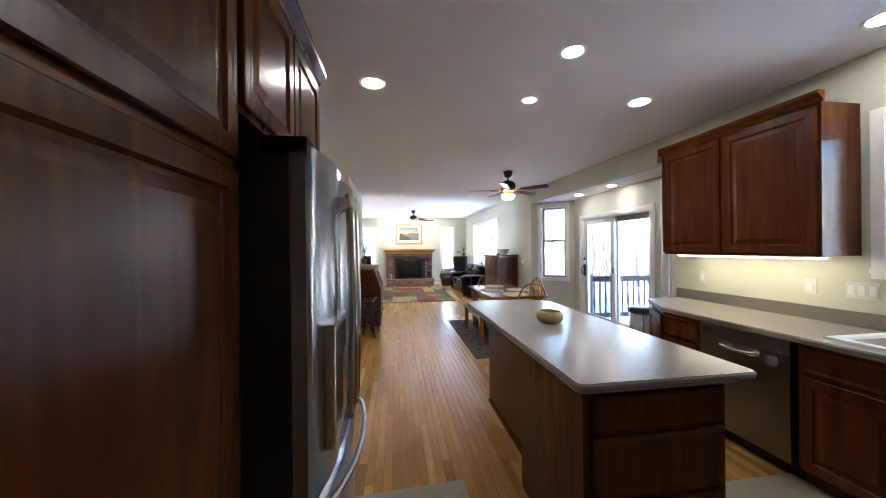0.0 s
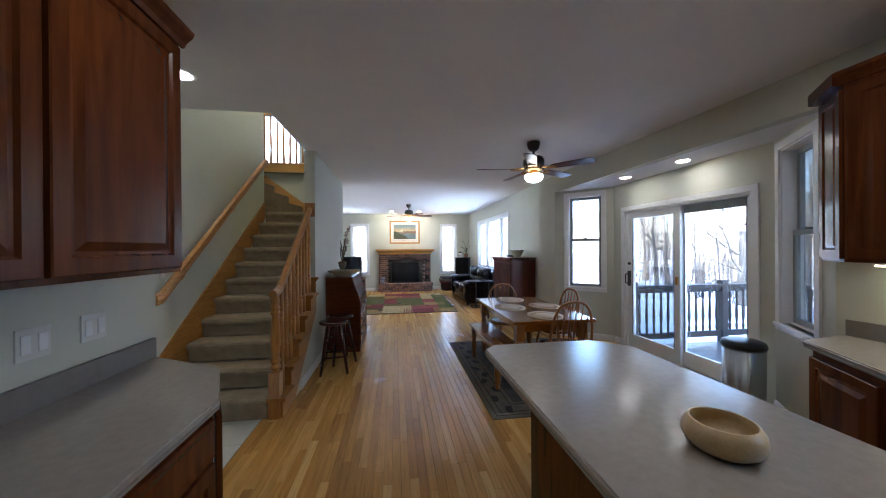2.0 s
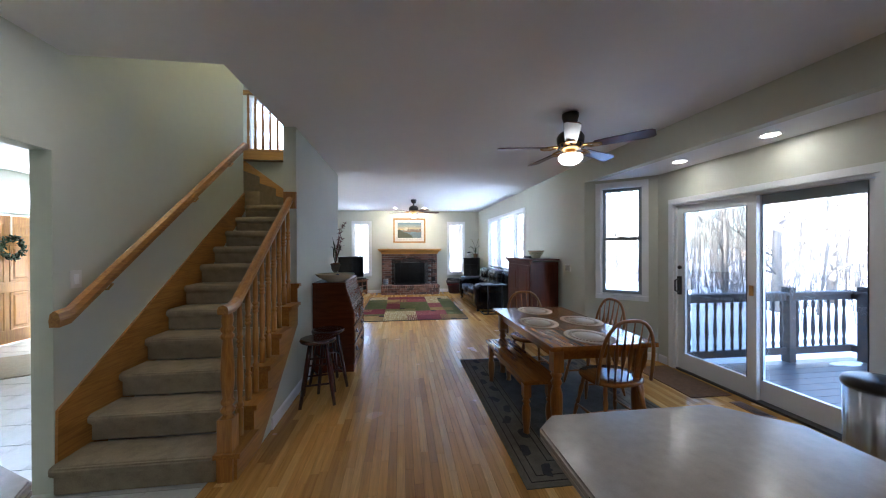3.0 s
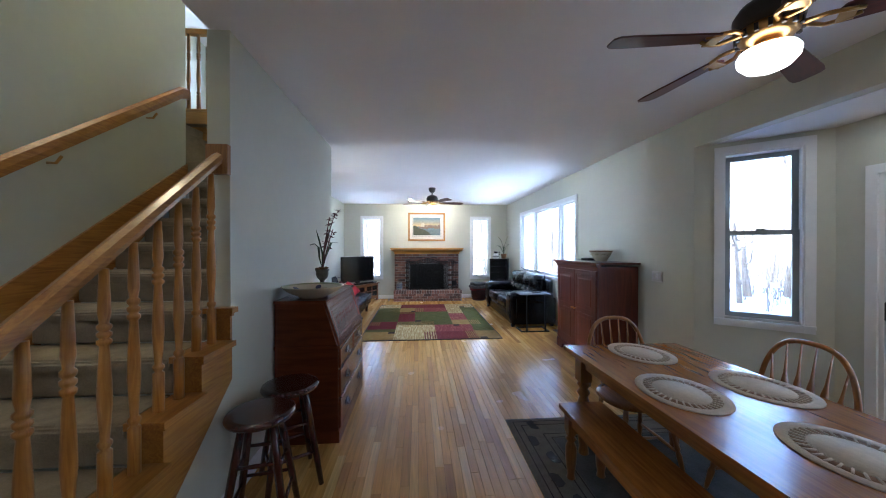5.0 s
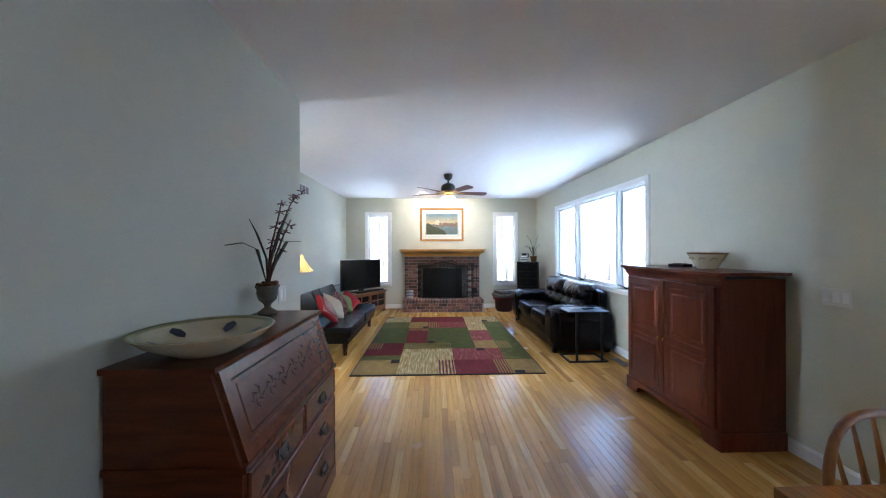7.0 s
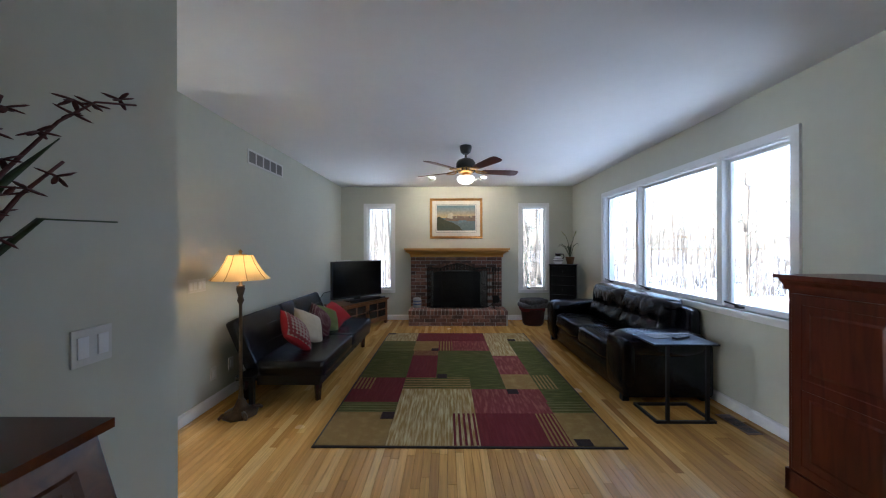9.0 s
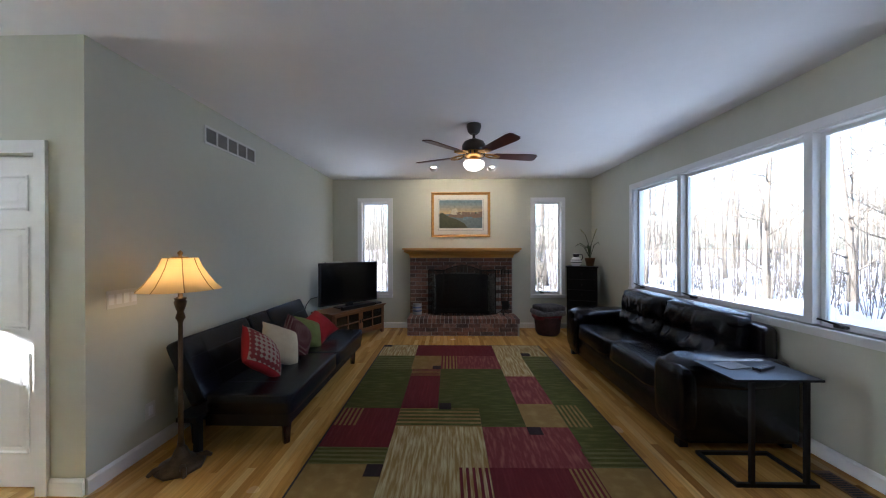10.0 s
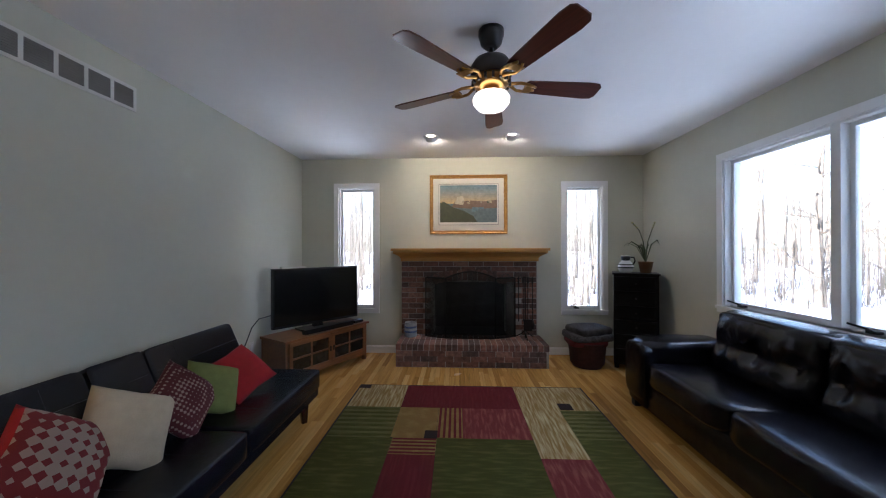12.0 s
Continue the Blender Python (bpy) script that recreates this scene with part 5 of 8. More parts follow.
def ceiling_fan(x, y, turn):
    t = thing("ceiling_fan", x, y, H, 0, "bronze ceiling fan with red-brown blades and a lit globe", "ceiling fan", "ceiling fans")
    part("canopy", lathe([(0.035, -0.10), (0.062, -0.075), (0.068, -0.05), (0.075, -0.03), (0.075, 0)], 28), M_BRONZE, t)
    part("downrod", lathe([(0.014, -0.17), (0.014, -0.09)], 12), M_BRONZE, t)
    part("motor", lathe([(0.06, -0.29), (0.115, -0.285), (0.122, -0.25), (0.122, -0.215), (0.10, -0.18), (0.05, -0.155), (0.03, -0.15)], 32), M_BRONZE, t)
    bm = lathe([(0.05, -0.345), (0.085, -0.335), (0.11, -0.31), (0.112, -0.285), (0.06, -0.28)], 32)
    part("band", bm, M_BRASS, t, "pierced brass band")
    for i in range(16):
        a = i * math.pi / 8
        part("band_slot", bevelled(boxes((0.102, -0.007, -0.325, 0.116, 0.007, -0.292)), 0.002, 1), M_BRONZE, t).matrix_basis = pose(0, 0, 0, 0, 0, math.degrees(a))
    part("light_collar", lathe([(0.07, -0.385), (0.05, -0.36), (0.045, -0.34)], 24), M_BRASS, t)
    part("globe", lathe([(0, -0.475), (0.04, -0.472), (0.08, -0.455), (0.105, -0.425), (0.108, -0.40), (0.098, -0.382), (0.07, -0.375)], 32), M_GLOBE, t, "lit white glass globe")
    blade = prism([(0.22, -0.05), (0.60, -0.068), (0.655, -0.062), (0.675, -0.04), (0.675, 0.04), (0.655, 0.062), (0.60, 0.068), (0.22, 0.05), (0.205, 0.03), (0.205, -0.03)], -0.004, 0.004)
    blade.transform(pose(0, 0, -0.315, -12))
    iron = bmesh.new()
    for s in (-1, 1):
        tube([(0.09, 0.0, -0.305), (0.13, s * 0.02, -0.31), (0.17, s * 0.045, -0.318), (0.22, s * 0.04, -0.323), (0.27, s * 0.015, -0.323)], [0.011, 0.01, 0.009, 0.009, 0.008], 6, iron)
    box(iron, 0.2, -0.045, -0.329, 0.25, 0.045, -0.322)
    b0 = i0 = None
    for i in range(BLADES):
        m = pose(0, 0, 0, 0, 0, turn + 72 * i)
        if b0 is None:
            b0, i0 = part("blade", blade, M_BLADE, t), part("blade_iron", iron, M_BRASS, t)
            b0.matrix_basis = i0.matrix_basis = m
        else:
            again(b0, t, m), again(i0, t, m)


ceiling_fan(2.785, 5.59, 27)
ceiling_fan(1.53, 11.20, -62)


def leg_profile(h, r):
    return [(r * 0.55, 0), (r * 0.8, 0.02 * h), (r * 0.62, 0.08 * h), (r * 0.85, 0.2 * h), (r, 0.38 * h), (r * 0.95, 0.5 * h), (r * 0.6, 0.58 * h), (r * 0.95, 0.62 * h), (r * 0.6, 0.66 * h), (r * 0.95, 0.70 * h), (r * 0.7, 0.73 * h)]


def table():
    t = thing("dining_table", 2.76, 5.815, 0, 0, "honey pine farmhouse dining table with turned legs", "table")
    part("tabletop", bevelled(boxes((-0.44, -0.80, 0.718, 0.44, 0.80, 0.75)), 0.010, 3), M_PINE, t)
    part("apron", bevelled(boxes((-0.35, -0.70, 0.62, -0.33, 0.70, 0.717), (0.33, -0.70, 0.62, 0.35, 0.70, 0.717), (-0.33, -0.70, 0.62, 0.33, -0.68, 0.717), (-0.33, 0.68, 0.62, 0.33, 0.70, 0.717)), 0.003, 1), M_PINE, t)
    for x in (-0.345, 0.345):
        for y in (-0.69, 0.69):
            bm = lathe(leg_profile(0.72, 0.048), 20)
            box(bm, -0.042, -0.042, 0.53, 0.042, 0.042, 0.716)
            part("leg", bm, M_PINE_V, t).matrix_basis = pose(x, y, 0)


table()


def bench():
    t = thing("dining_bench", 2.31, 5.75, 0, 0, "honey pine bench with turned legs on the rug", "bench")
    part("seat", bevelled(boxes((-0.145, -0.60, 0.42, 0.145, 0.60, 0.45)), 0.008, 3), M_PINE, t)
    part("apron", bevelled(boxes((-0.11, -0.53, 0.35, -0.09, 0.53, 0.419), (0.09, -0.53, 0.35, 0.11, 0.53, 0.419)), 0.003, 1), M_PINE, t)
    for x in (-0.10, 0.10):
        for y in (-0.52, 0.52):
            bm = lathe(leg_profile(0.42, 0.036), 16)
            box(bm, -0.03, -0.03, 0.30, 0.03, 0.03, 0.418)
            part("leg", bm, M_PINE_V, t).matrix_basis = pose(x, y, 0)


bench()


def chair(x, y, rz, label):
    """A hoop-backed chair; it faces local +y."""
    t = thing("dining_chair", x, y, 0, rz, label, "chair", "chairs round the table")
    seat = bmesh.new()
    n = 36
    prof = [(0.90, 0.415), (1.0, 0.43), (1.0, 0.445), (0.96, 0.455), (0.6, 0.448), (0.0, 0.442)]
    rings = []
    for s, z in prof:
        rings.append([seat.verts.new((0.235 * s * math.copysign(abs(math.cos(a)) ** 0.8, math.cos(a)), 0.21 * s * math.copysign(abs(math.sin(a)) ** 0.8, math.sin(a)), z)) for a in [2 * math.pi * i / n for i in range(n)]])
    for a, b in zip(rings, rings[1:]):
        for i in range(n):
            seat.faces.new((a[i], a[(i + 1) % n], b[(i + 1) % n], b[i])).smooth = True
    seat.faces.new(list(reversed(rings[0])))
    bmesh.ops.remove_doubles(seat, verts=seat.verts[:], dist=1e-5)
    part("seat", seat, M_PINE, t)
    hoop = []
    for i in range(33):
        a = math.pi * i / 32
        z = 0.45 + 0.49 * math.sin(a) ** 0.7
        hoop.append((-0.235 * math.copysign(abs(math.cos(a)) ** 0.7, math.cos(a)), -0.165 - 0.16 * (z - 0.45), z))
    part("back_hoop", tube(hoop, 0.014, 10), M_PINE_V, t)
    for i in range(6):
        u = (i - 2.5) / 2.5
        xb, xt = 0.135 * u, 0.178 * u
        zt = 0.45 + 0.49 * (1 - abs(xt / 0.235) ** 2.857) ** 0.35
        pts = [(xb + (xt - xb) * q, -0.16 - 0.16 * (zt - 0.45) * q, 0.445 + (zt - 0.445) * q) for q in (0, 0.2, 0.42, 0.52, 0.62, 0.72, 1)]
        part("spindle", tube(pts, [0.007, 0.010, 0.026, 0.025, 0.013, 0.010, 0.006], 8, flat=0.4), M_PINE_V, t)
    for sx in (-1, 1):
        for sy in (-1, 1):
            a, b = Vector((sx * 0.205, sy * 0.205 - (0.02 if sy < 0 else 0), 0)), Vector((sx * 0.14, sy * 0.13, 0.425))
            part("leg", tube([a.lerp(b, q) for q in (0, 0.1, 0.3, 0.36, 0.40, 0.46, 0.7, 0.78, 0.84, 1)], [0.010, 0.014, 0.019, 0.013, 0.019, 0.013, 0.021, 0.014, 0.019, 0.015], 10), M_PINE_V, t)
        part("stretcher", tube([(sx * 0.185, -0.175, 0.14), (sx * 0.185, 0, 0.14), (sx * 0.185, 0.17, 0.14)], [0.008, 0.014, 0.008], 8), M_PINE_V, t)
    part("cross_stretcher", tube([(-0.185, 0, 0.14), (0, 0, 0.14), (0.185, 0, 0.14)], [0.008, 0.014, 0.008], 8), M_PINE_V, t)


chair(2.92, 5.205, 3, "honey pine hoop-back chair pushed under the table end")
chair(2.74, 6.43, 180, "hoop-back wooden chair pushed in at the far table end")
chair(3.20, 5.92, 92, "hoop-back wooden chair pushed in on the window side of the table")


def placemat(x, y, rz):
    t = thing("placemat", x, y, 0.7515, rz, "round off-white crocheted placemat on the table", "placemat", "placemats")
    mk = lambda r0, r1, h: lathe([(r0, 0), (r1, 0), (r1, h), (r0, h)], 40, caps=False)
    for nm, r0, r1 in (("centre", 0.001, 0.125), ("rim", 0.165, 0.205)):
        ob = part(nm, mk(r0, r1, 0.004), M_CLOTH, t)
        ob.matrix_basis = Matrix.Diagonal((0.92, 1.14, 1, 1))
    part("lace_ground", mk(0.125, 0.165, 0.0015), M_LACE, t, "dark open lace ring").matrix_basis = Matrix.Diagonal((0.92, 1.14, 1, 1))
    bm = bmesh.new()
    for i in range(34):
        tube([(0.122, 0, 0.002), (0.168, 0.006, 0.002)], 0.0045, 5, bm)
        for v in bm.verts[-10:]:
            v.co = pose(0, 0, 0, 0, 0, i * 360 / 34) @ v.co
        bm.verts.ensure_lookup_table()
    part("lace", bm, M_CLOTH, t).matrix_basis = Matrix.Diagonal((0.92, 1.14, 1, 1))


M_CLOTH = mat("ecru_crochet", (0.58, 0.49, 0.37), 0.95, var=0.08, scale=40, bump=0.8, bscale=320)
M_LACE = mat("lace_gap", (0.20, 0.11, 0.05), 0.8, var=0.2, scale=40)
for x, y, rz in ((2.77, 6.40, 4), (2.556, 5.80, -5), (3.02, 5.82, 6), (2.766, 5.26, 0)):
    placemat(x, y, rz)


def dining_rug():
    x0, y0, w, l = 1.98, 4.63, 1.62, 2.37
    t = thing("area_rug", x0, y0, 0, 0, "dark green and charcoal rug with leaf border under the table", "rug")
    part("ground", bevelled(boxes((0, 0, 0, w, l, 0.007)), 0.003), M_RUG_G, t)
    part("band", boxes((0.03, 0.03, 0.0072, w - 0.03, l - 0.03, 0.0080)), M_RUG_T, t)
    part("field", boxes((0.30, 0.30, 0.0082, w - 0.30, l - 0.30, 0.0090)), M_RUG_F, t)
    lines = bmesh.new()
    for o in (0.045, 0.10, 0.235, 0.285):
        for d in ((o, o, w - o, o + 0.008), (o, l - o - 0.008, w - o, l - o), (o, o + 0.009, o + 0.008, l - o - 0.009), (w - o - 0.008, o + 0.009, w - o, l - o - 0.009)):
            box(lines, d[0], d[1], 0.0082, d[2], d[3], 0.0094)
    part("border_lines", lines, M_RUG_EDGE, t)
    rng = random.Random(3)
    n = int(l / 0.21)
    for i in range(n):
        for cx in (0.165, w - 0.165):
            cy, a0 = 0.16 + i * 0.21, rng.uniform(-0.5, 0.5)
            leaf = bmesh.new()
            for k, (da, s) in enumerate(((-0.8, 0.085), (0.8, 0.085), (0.0, 0.07))):
                a = a0 + da + (math.pi if i % 2 else 0)
                d, p = Vector((math.cos(a), math.sin(a), 0)), Vector((-math.sin(a), math.cos(a), 0))
                c = Vector((cx, cy, 0))
                out = [c + d * s * q + p * s * ww for q, ww in ((0, 0), (0.35, -0.34), (0.75, -0.28), (1.05, 0), (0.75, 0.28), (0.35, 0.34))]
                prism([(v.x, v.y) for v in out], 0.0082, 0.0096 + 0.0004 * k, "z", leaf)
            part("leaf_motif", leaf, M_RUG_L, t)


M_RUG_G = mat("rug_olive_edge", (0.12, 0.105, 0.07), 0.95, var=0.15, scale=20, bump=0.8, bscale=260)
M_RUG_T = mat("rug_grey_green", (0.135, 0.115, 0.08), 0.95, var=0.2, scale=14, bump=0.8, bscale=260)
M_RUG_F = mat("rug_field", (0.07, 0.07, 0.06), 0.95, var=0.3, scale=9, bump=0.8, bscale=260)
M_RUG_L = mat("rug_leaf", (0.028, 0.028, 0.03), 0.95, var=0.3, scale=20)
dining_rug()


def trash_can():
    t = thing("trash_can", 4.27, 4.44, 0, 0, "stainless steel pedal bin with a black lid", "trash can")
    part("body", lathe([(0.145, 0.02), (0.15, 0.03), (0.155, 0.58)], 36), M_STEEL, t)
    part("base", lathe([(0.15, 0), (0.155, 0.01), (0.15, 0.03)], 36), M_BLACK, t)
    part("lid", lathe([(0.162, 0.58), (0.165, 0.60), (0.155, 0.63), (0.11, 0.648), (0, 0.655)], 36), M_BLACK, t)


trash_can()
solo("door_mat", bevelled(boxes((-0.22, -0.42, 0, 0.22, 0.42, 0.010)), 0.004), M_DOORMAT, 4.28, 6.02, 0, 0, "brown coir door mat inside the sliding door", "door mat")


def floor_vent(x, y, rz):
    t = thing("floor_vent", x, y, 0, rz, "brown slotted floor vent", "vent", "floor vents")
    part("frame", bevelled(boxes((-0.06, -0.16, 0, 0.06, 0.16, 0.005)), 0.002, 1), M_BROWN, t)
    part("slots", boxes(*[(-0.045, -0.14 + 0.02 * i, 0.0052, 0.045, -0.13 + 0.02 * i, 0.0062) for i in range(14)]), M_BLACK, t)


M_BROWN = mat("brown_metal", (0.20, 0.10, 0.04), 0.5, 0.2)
floor_vent(4.40, 5.32, 0), floor_vent(3.70, 9.84, 0)


# ---- hall ----
def desk():
    """Slant-front desk; its front faces local -y, the wall is at +y."""
    t = thing("slant_front_desk", 0.63, 6.78, 0, 90, "red mahogany slant-front desk with carved lid and brass pulls", "desk")
    w, d = 1.02, 0.47
    side = [(0.0, 0.06), (0.0, 0.72), (0.105, 1.05), (0.105, 1.06), (d, 1.06), (d, 0.06)]
    part("body", bevelled(prism(side, 0.0, w, "x"), 0.004, 1), M_DESK, t)
    part("top", bevelled(boxes((-0.015, 0.085, 1.061, w + 0.015, d, 1.082)), 0.006, 2), M_DESK, t)
    part("plinth", bevelled(boxes((-0.008, -0.008, 0.0, w + 0.008, d, 0.09)), 0.006), M_DESK, t)
    part("waist_moulding", bevelled(boxes((-0.006, -0.012, 0.715, w + 0.006, d, 0.738)), 0.005), M_DESK, t)
    tilt = math.degrees(math.atan2(0.105, 0.33))
    lid = part("lid", rings_panel(w - 0.04, 0.335, ((0, 0), (0, 0.014), (0.045, 0.014), (0.055, 0.006), (0.07, 0.006), (0.075, 0.009)), m=pose(0.02, 0.006, 0.735, -tilt)), M_DESK, t, "slanted writing lid with carved scrolls")
    carve = bmesh.new()
    m = pose(0.02, 0.006, 0.735, -tilt)
    for k in range(7):
        cx = 0.17 + 0.107 * k
        for s in range(4):
            a = s * math.pi / 2 + 0.4
            tube([m @ Vector((cx + 0.012 * math.cos(a), -0.007, 0.17 + 0.012 * math.sin(a))), m @ Vector((cx + 0.032 * math.cos(a + 0.5), -0.008, 0.17 + 0.034 * math.sin(a + 0.5))), m @ Vector((cx + 0.034 * math.cos(a + 1.3), -0.007, 0.17 + 0.05 * math.sin(a + 1.3)))], [0.004, 0.006, 0.002], 5, carve)
        tube([m @ Vector((cx - 0.05, -0.007, 0.17)), m @ Vector((cx, -0.008, 0.20 if k % 2 else 0.14)), m @ Vector((cx + 0.05, -0.007, 0.17))], 0.003, 5, carve)
    part("carving", carve, M_DESK, lid)
    fr = [(0.02, w / 2 - 0.006, 0.56, 0.705), (w / 2 + 0.006, w - 0.02, 0.56, 0.705), (0.02, w - 0.02, 0.335, 0.545), (0.02, w - 0.02, 0.10, 0.32)]
    for a, b, lo, hi in fr:
        dr = part("drawer_front", rings_panel(b - a, hi - lo, ((0, 0), (0, 0.008), (0.006, 0.014), (0.012, 0.014), (0.018, 0.011)), m=pose(a, 0, lo)), M_DESK, t)
        xs = ((a + b) / 2,) if b - a < 0.6 else (a + 0.22, b - 0.22)
        for x in xs:
            z = (lo + hi) / 2
            bm = bevelled(boxes((x - 0.04, -0.0175, z - 0.02, x + 0.04, -0.0145, z + 0.025)), 0.002, 1)
            tube([(x - 0.032, -0.02, z + 0.005), (x - 0.03, -0.03, z - 0.012), (x, -0.034, z - 0.02), (x + 0.03, -0.03, z - 0.012), (x + 0.032, -0.02, z + 0.005)], 0.005, 6, bm)
            part("pull", bm, M_BRONZE, dr, "dark brass bail pull")


desk()


def big_bowl():
    t = thing("serving_bowl", 0.39, 6.96, 1.083, 20, "wide cream ceramic bowl with blue leaf motifs on the desk", "bowl")
    bm = lathe([(0, 0.0), (0.10, 0.0), (0.12, 0.012), (0.20, 0.055), (0.235, 0.088), (0.24, 0.092), (0.228, 0.091), (0.19, 0.062), (0.11, 0.022), (0, 0.016)], 48)
    ob = part("shell", bm, M_CREAM, t)
    ob2 = part("rim_band", lathe([(0.214, 0.0835), (0.226, 0.0925), (0.236, 0.0932), (0.228, 0.0922)], 48, caps=False), M_OLIVE, t, "olive green rim")
    for i in range(5):
        a = i * 72
        lf = prism([(0.13, 0), (0.15, -0.02), (0.185, -0.022), (0.205, 0), (0.185, 0.022), (0.15, 0.02)], 0, 0.0015)
        lf.transform(pose(0, 0, 0, 0, 0, a) @ pose(0.0, 0, -0.012, 0, -26, 0))
        part("leaf_motif", lf, M_NAVY, t)


big_bowl()


def urn_plant():
    t = thing("potted_orchid", 0.245, 7.72, 1.083, 0, "dried orchid stems in a small stone urn on the desk", "plant")
    part("urn", lathe([(0, 0), (0.055, 0), (0.055, 0.012), (0.035, 0.025), (0.018, 0.04), (0.024, 0.06), (0.05, 0.085), (0.062, 0.12), (0.06, 0.15), (0.07, 0.165), (0.07, 0.175), (0.055, 0.172), (0.05, 0.15), (0, 0.15)], 28), M_STONE, t)
    rng = random.Random(9)
    moss = bmesh.new()
    for i in range(26):
        a, r = rng.uniform(0, 6.28), rng.uniform(0, 0.06)
        puff(0.035, 0.03, 0.02, 0.8, 5, moss, pose(r * math.cos(a), r * math.sin(a), 0.178 + rng.uniform(0, 0.012), 0, rng.uniform(-30, 30), rng.uniform(0, 90)))
    part("moss", moss, M_MOSS, t)

    def blade(pts, w):
        bm = bmesh.new()
        pts = [Vector(p) for p in pts]
        rows = []
        for i, p in enumerate(pts):
            q = i / (len(pts) - 1)
            ww = w * math.sin(math.pi * (0.12 + 0.85 * q))
            d = (pts[min(i + 1, len(pts) - 1)] - pts[max(i - 1, 0)]).normalized()
            s = d.cross(Vector((0.3, 0.2, 1))).normalized()
            n = s.cross(d)
            rows.append([bm.verts.new(p - s * ww), bm.verts.new(p - n * 0.003), bm.verts.new(p + s * ww), bm.verts.new(p + n * 0.002)])
        for a, b in zip(rows, rows[1:]):
            for k in range(4):
                bm.faces.new((a[k], a[(k + 1) % 4], b[(k + 1) % 4], b[k])).smooth = True
        bm.faces.new(rows[0]), bm.faces.new(list(reversed(rows[-1])))
        bmesh.ops.recalc_face_normals(bm, faces=bm.faces[:])
        return bm

    for pts in (((0, 0, 0.17), (-0.02, -0.03, 0.3), (0.0, -0.12, 0.40), (0.01, -0.28, 0.435), (0.02, -0.45, 0.42)), ((0, 0, 0.17), (0.01, -0.03, 0.34), (0.0, -0.12, 0.49), (0.0, -0.20, 0.57)), ((0, 0, 0.17), (0.02, 0.04, 0.3), (0.05, 0.16, 0.45), (0.08, 0.32, 0.455)), ((0, 0, 0.17), (0.01, 0.02, 0.33), (0.03, 0.10, 0.52), (0.05, 0.20, 0.66))):
        part("leaf", blade(pts, 0.013), M_LEAF, t)
    for pts in (((0, 0, 0.17), (0.02, 0.02, 0.38), (0.04, 0.10, 0.55), (0.06, 0.19, 0.70), (0.08, 0.26, 0.78), (0.107, 0.35, 0.81)), ((0, 0.01, 0.17), (0.03, 0.05, 0.36), (0.05, 0.12, 0.5), (0.06, 0.2, 0.6)), ((0, -0.01, 0.17), (0.02, 0.0, 0.4), (0.04, 0.06, 0.6), (0.05, 0.09, 0.72))):
        part("stem", tube(pts, [0.006, 0.006, 0.005, 0.004, 0.003, 0.003][: len(pts)], 6), M_PETAL, t)
        for q in range(2, len(pts)):
            for f in (0.2, 0.7):
                c = Vector(pts[q - 1]).lerp(Vector(pts[q]), f)
                fl = bmesh.new()
                off = Vector((rng.uniform(-0.02, 0.02), rng.uniform(-0.03, 0.03), rng.uniform(-0.015, 0.015)))
                for k in range(6):
                    a, e = k * 60 + rng.uniform(-15, 15), rng.uniform(-30, 40)
                    puff(0.044, 0.013, 0.005, 0.9, 4, fl, Matrix.Translation(c + off) @ pose(0, 0, 0, 0, e, a) @ pose(0.018, 0, 0))
                part("blossom", fl, M_PETAL, t, "dark dried blossom")


urn_plant()


def stool(x, y, rz):
    t = thing("bar_stool", x, y, 0, rz, "dark mahogany round-seat stool with splayed legs", "stool", "stools by the stairs")
    part("seat", lathe([(0, 0.575), (0.14, 0.575), (0.165, 0.585), (0.172, 0.60), (0.165, 0.615), (0.14, 0.618), (0.0, 0.606)], 36), M_STOOL, t)
    for k in range(4):
        a = math.radians(45 + 90 * k)
        d = Vector((math.cos(a), math.sin(a), 0))
        top, foot = d * 0.10 + Vector((0, 0, 0.58)), d * 0.215
        part("leg", tube([foot, foot.lerp(top, 0.3), foot.lerp(top, 0.7), top], [0.015, 0.019, 0.02, 0.017], 10), M_STOOL, t)
        for hgt in ((0.16, 0.34) if k % 2 else (0.2, 0.38)):
            b = math.radians(45 + 90 * (k + 1))
            d2 = Vector((math.cos(b), math.sin(b), 0))
            f = lambda dd: (dd * 0.215).lerp(dd * 0.10 + Vector((0, 0, 0.58)), hgt / 0.58)
            part("rung", tube([f(d), f(d).lerp(f(d2), 0.5), f(d2)], [0.008, 0.011, 0.008], 8), M_STOOL, t)


stool(0.40, 6.05, 10), stool(0.42, 6.40, 30)


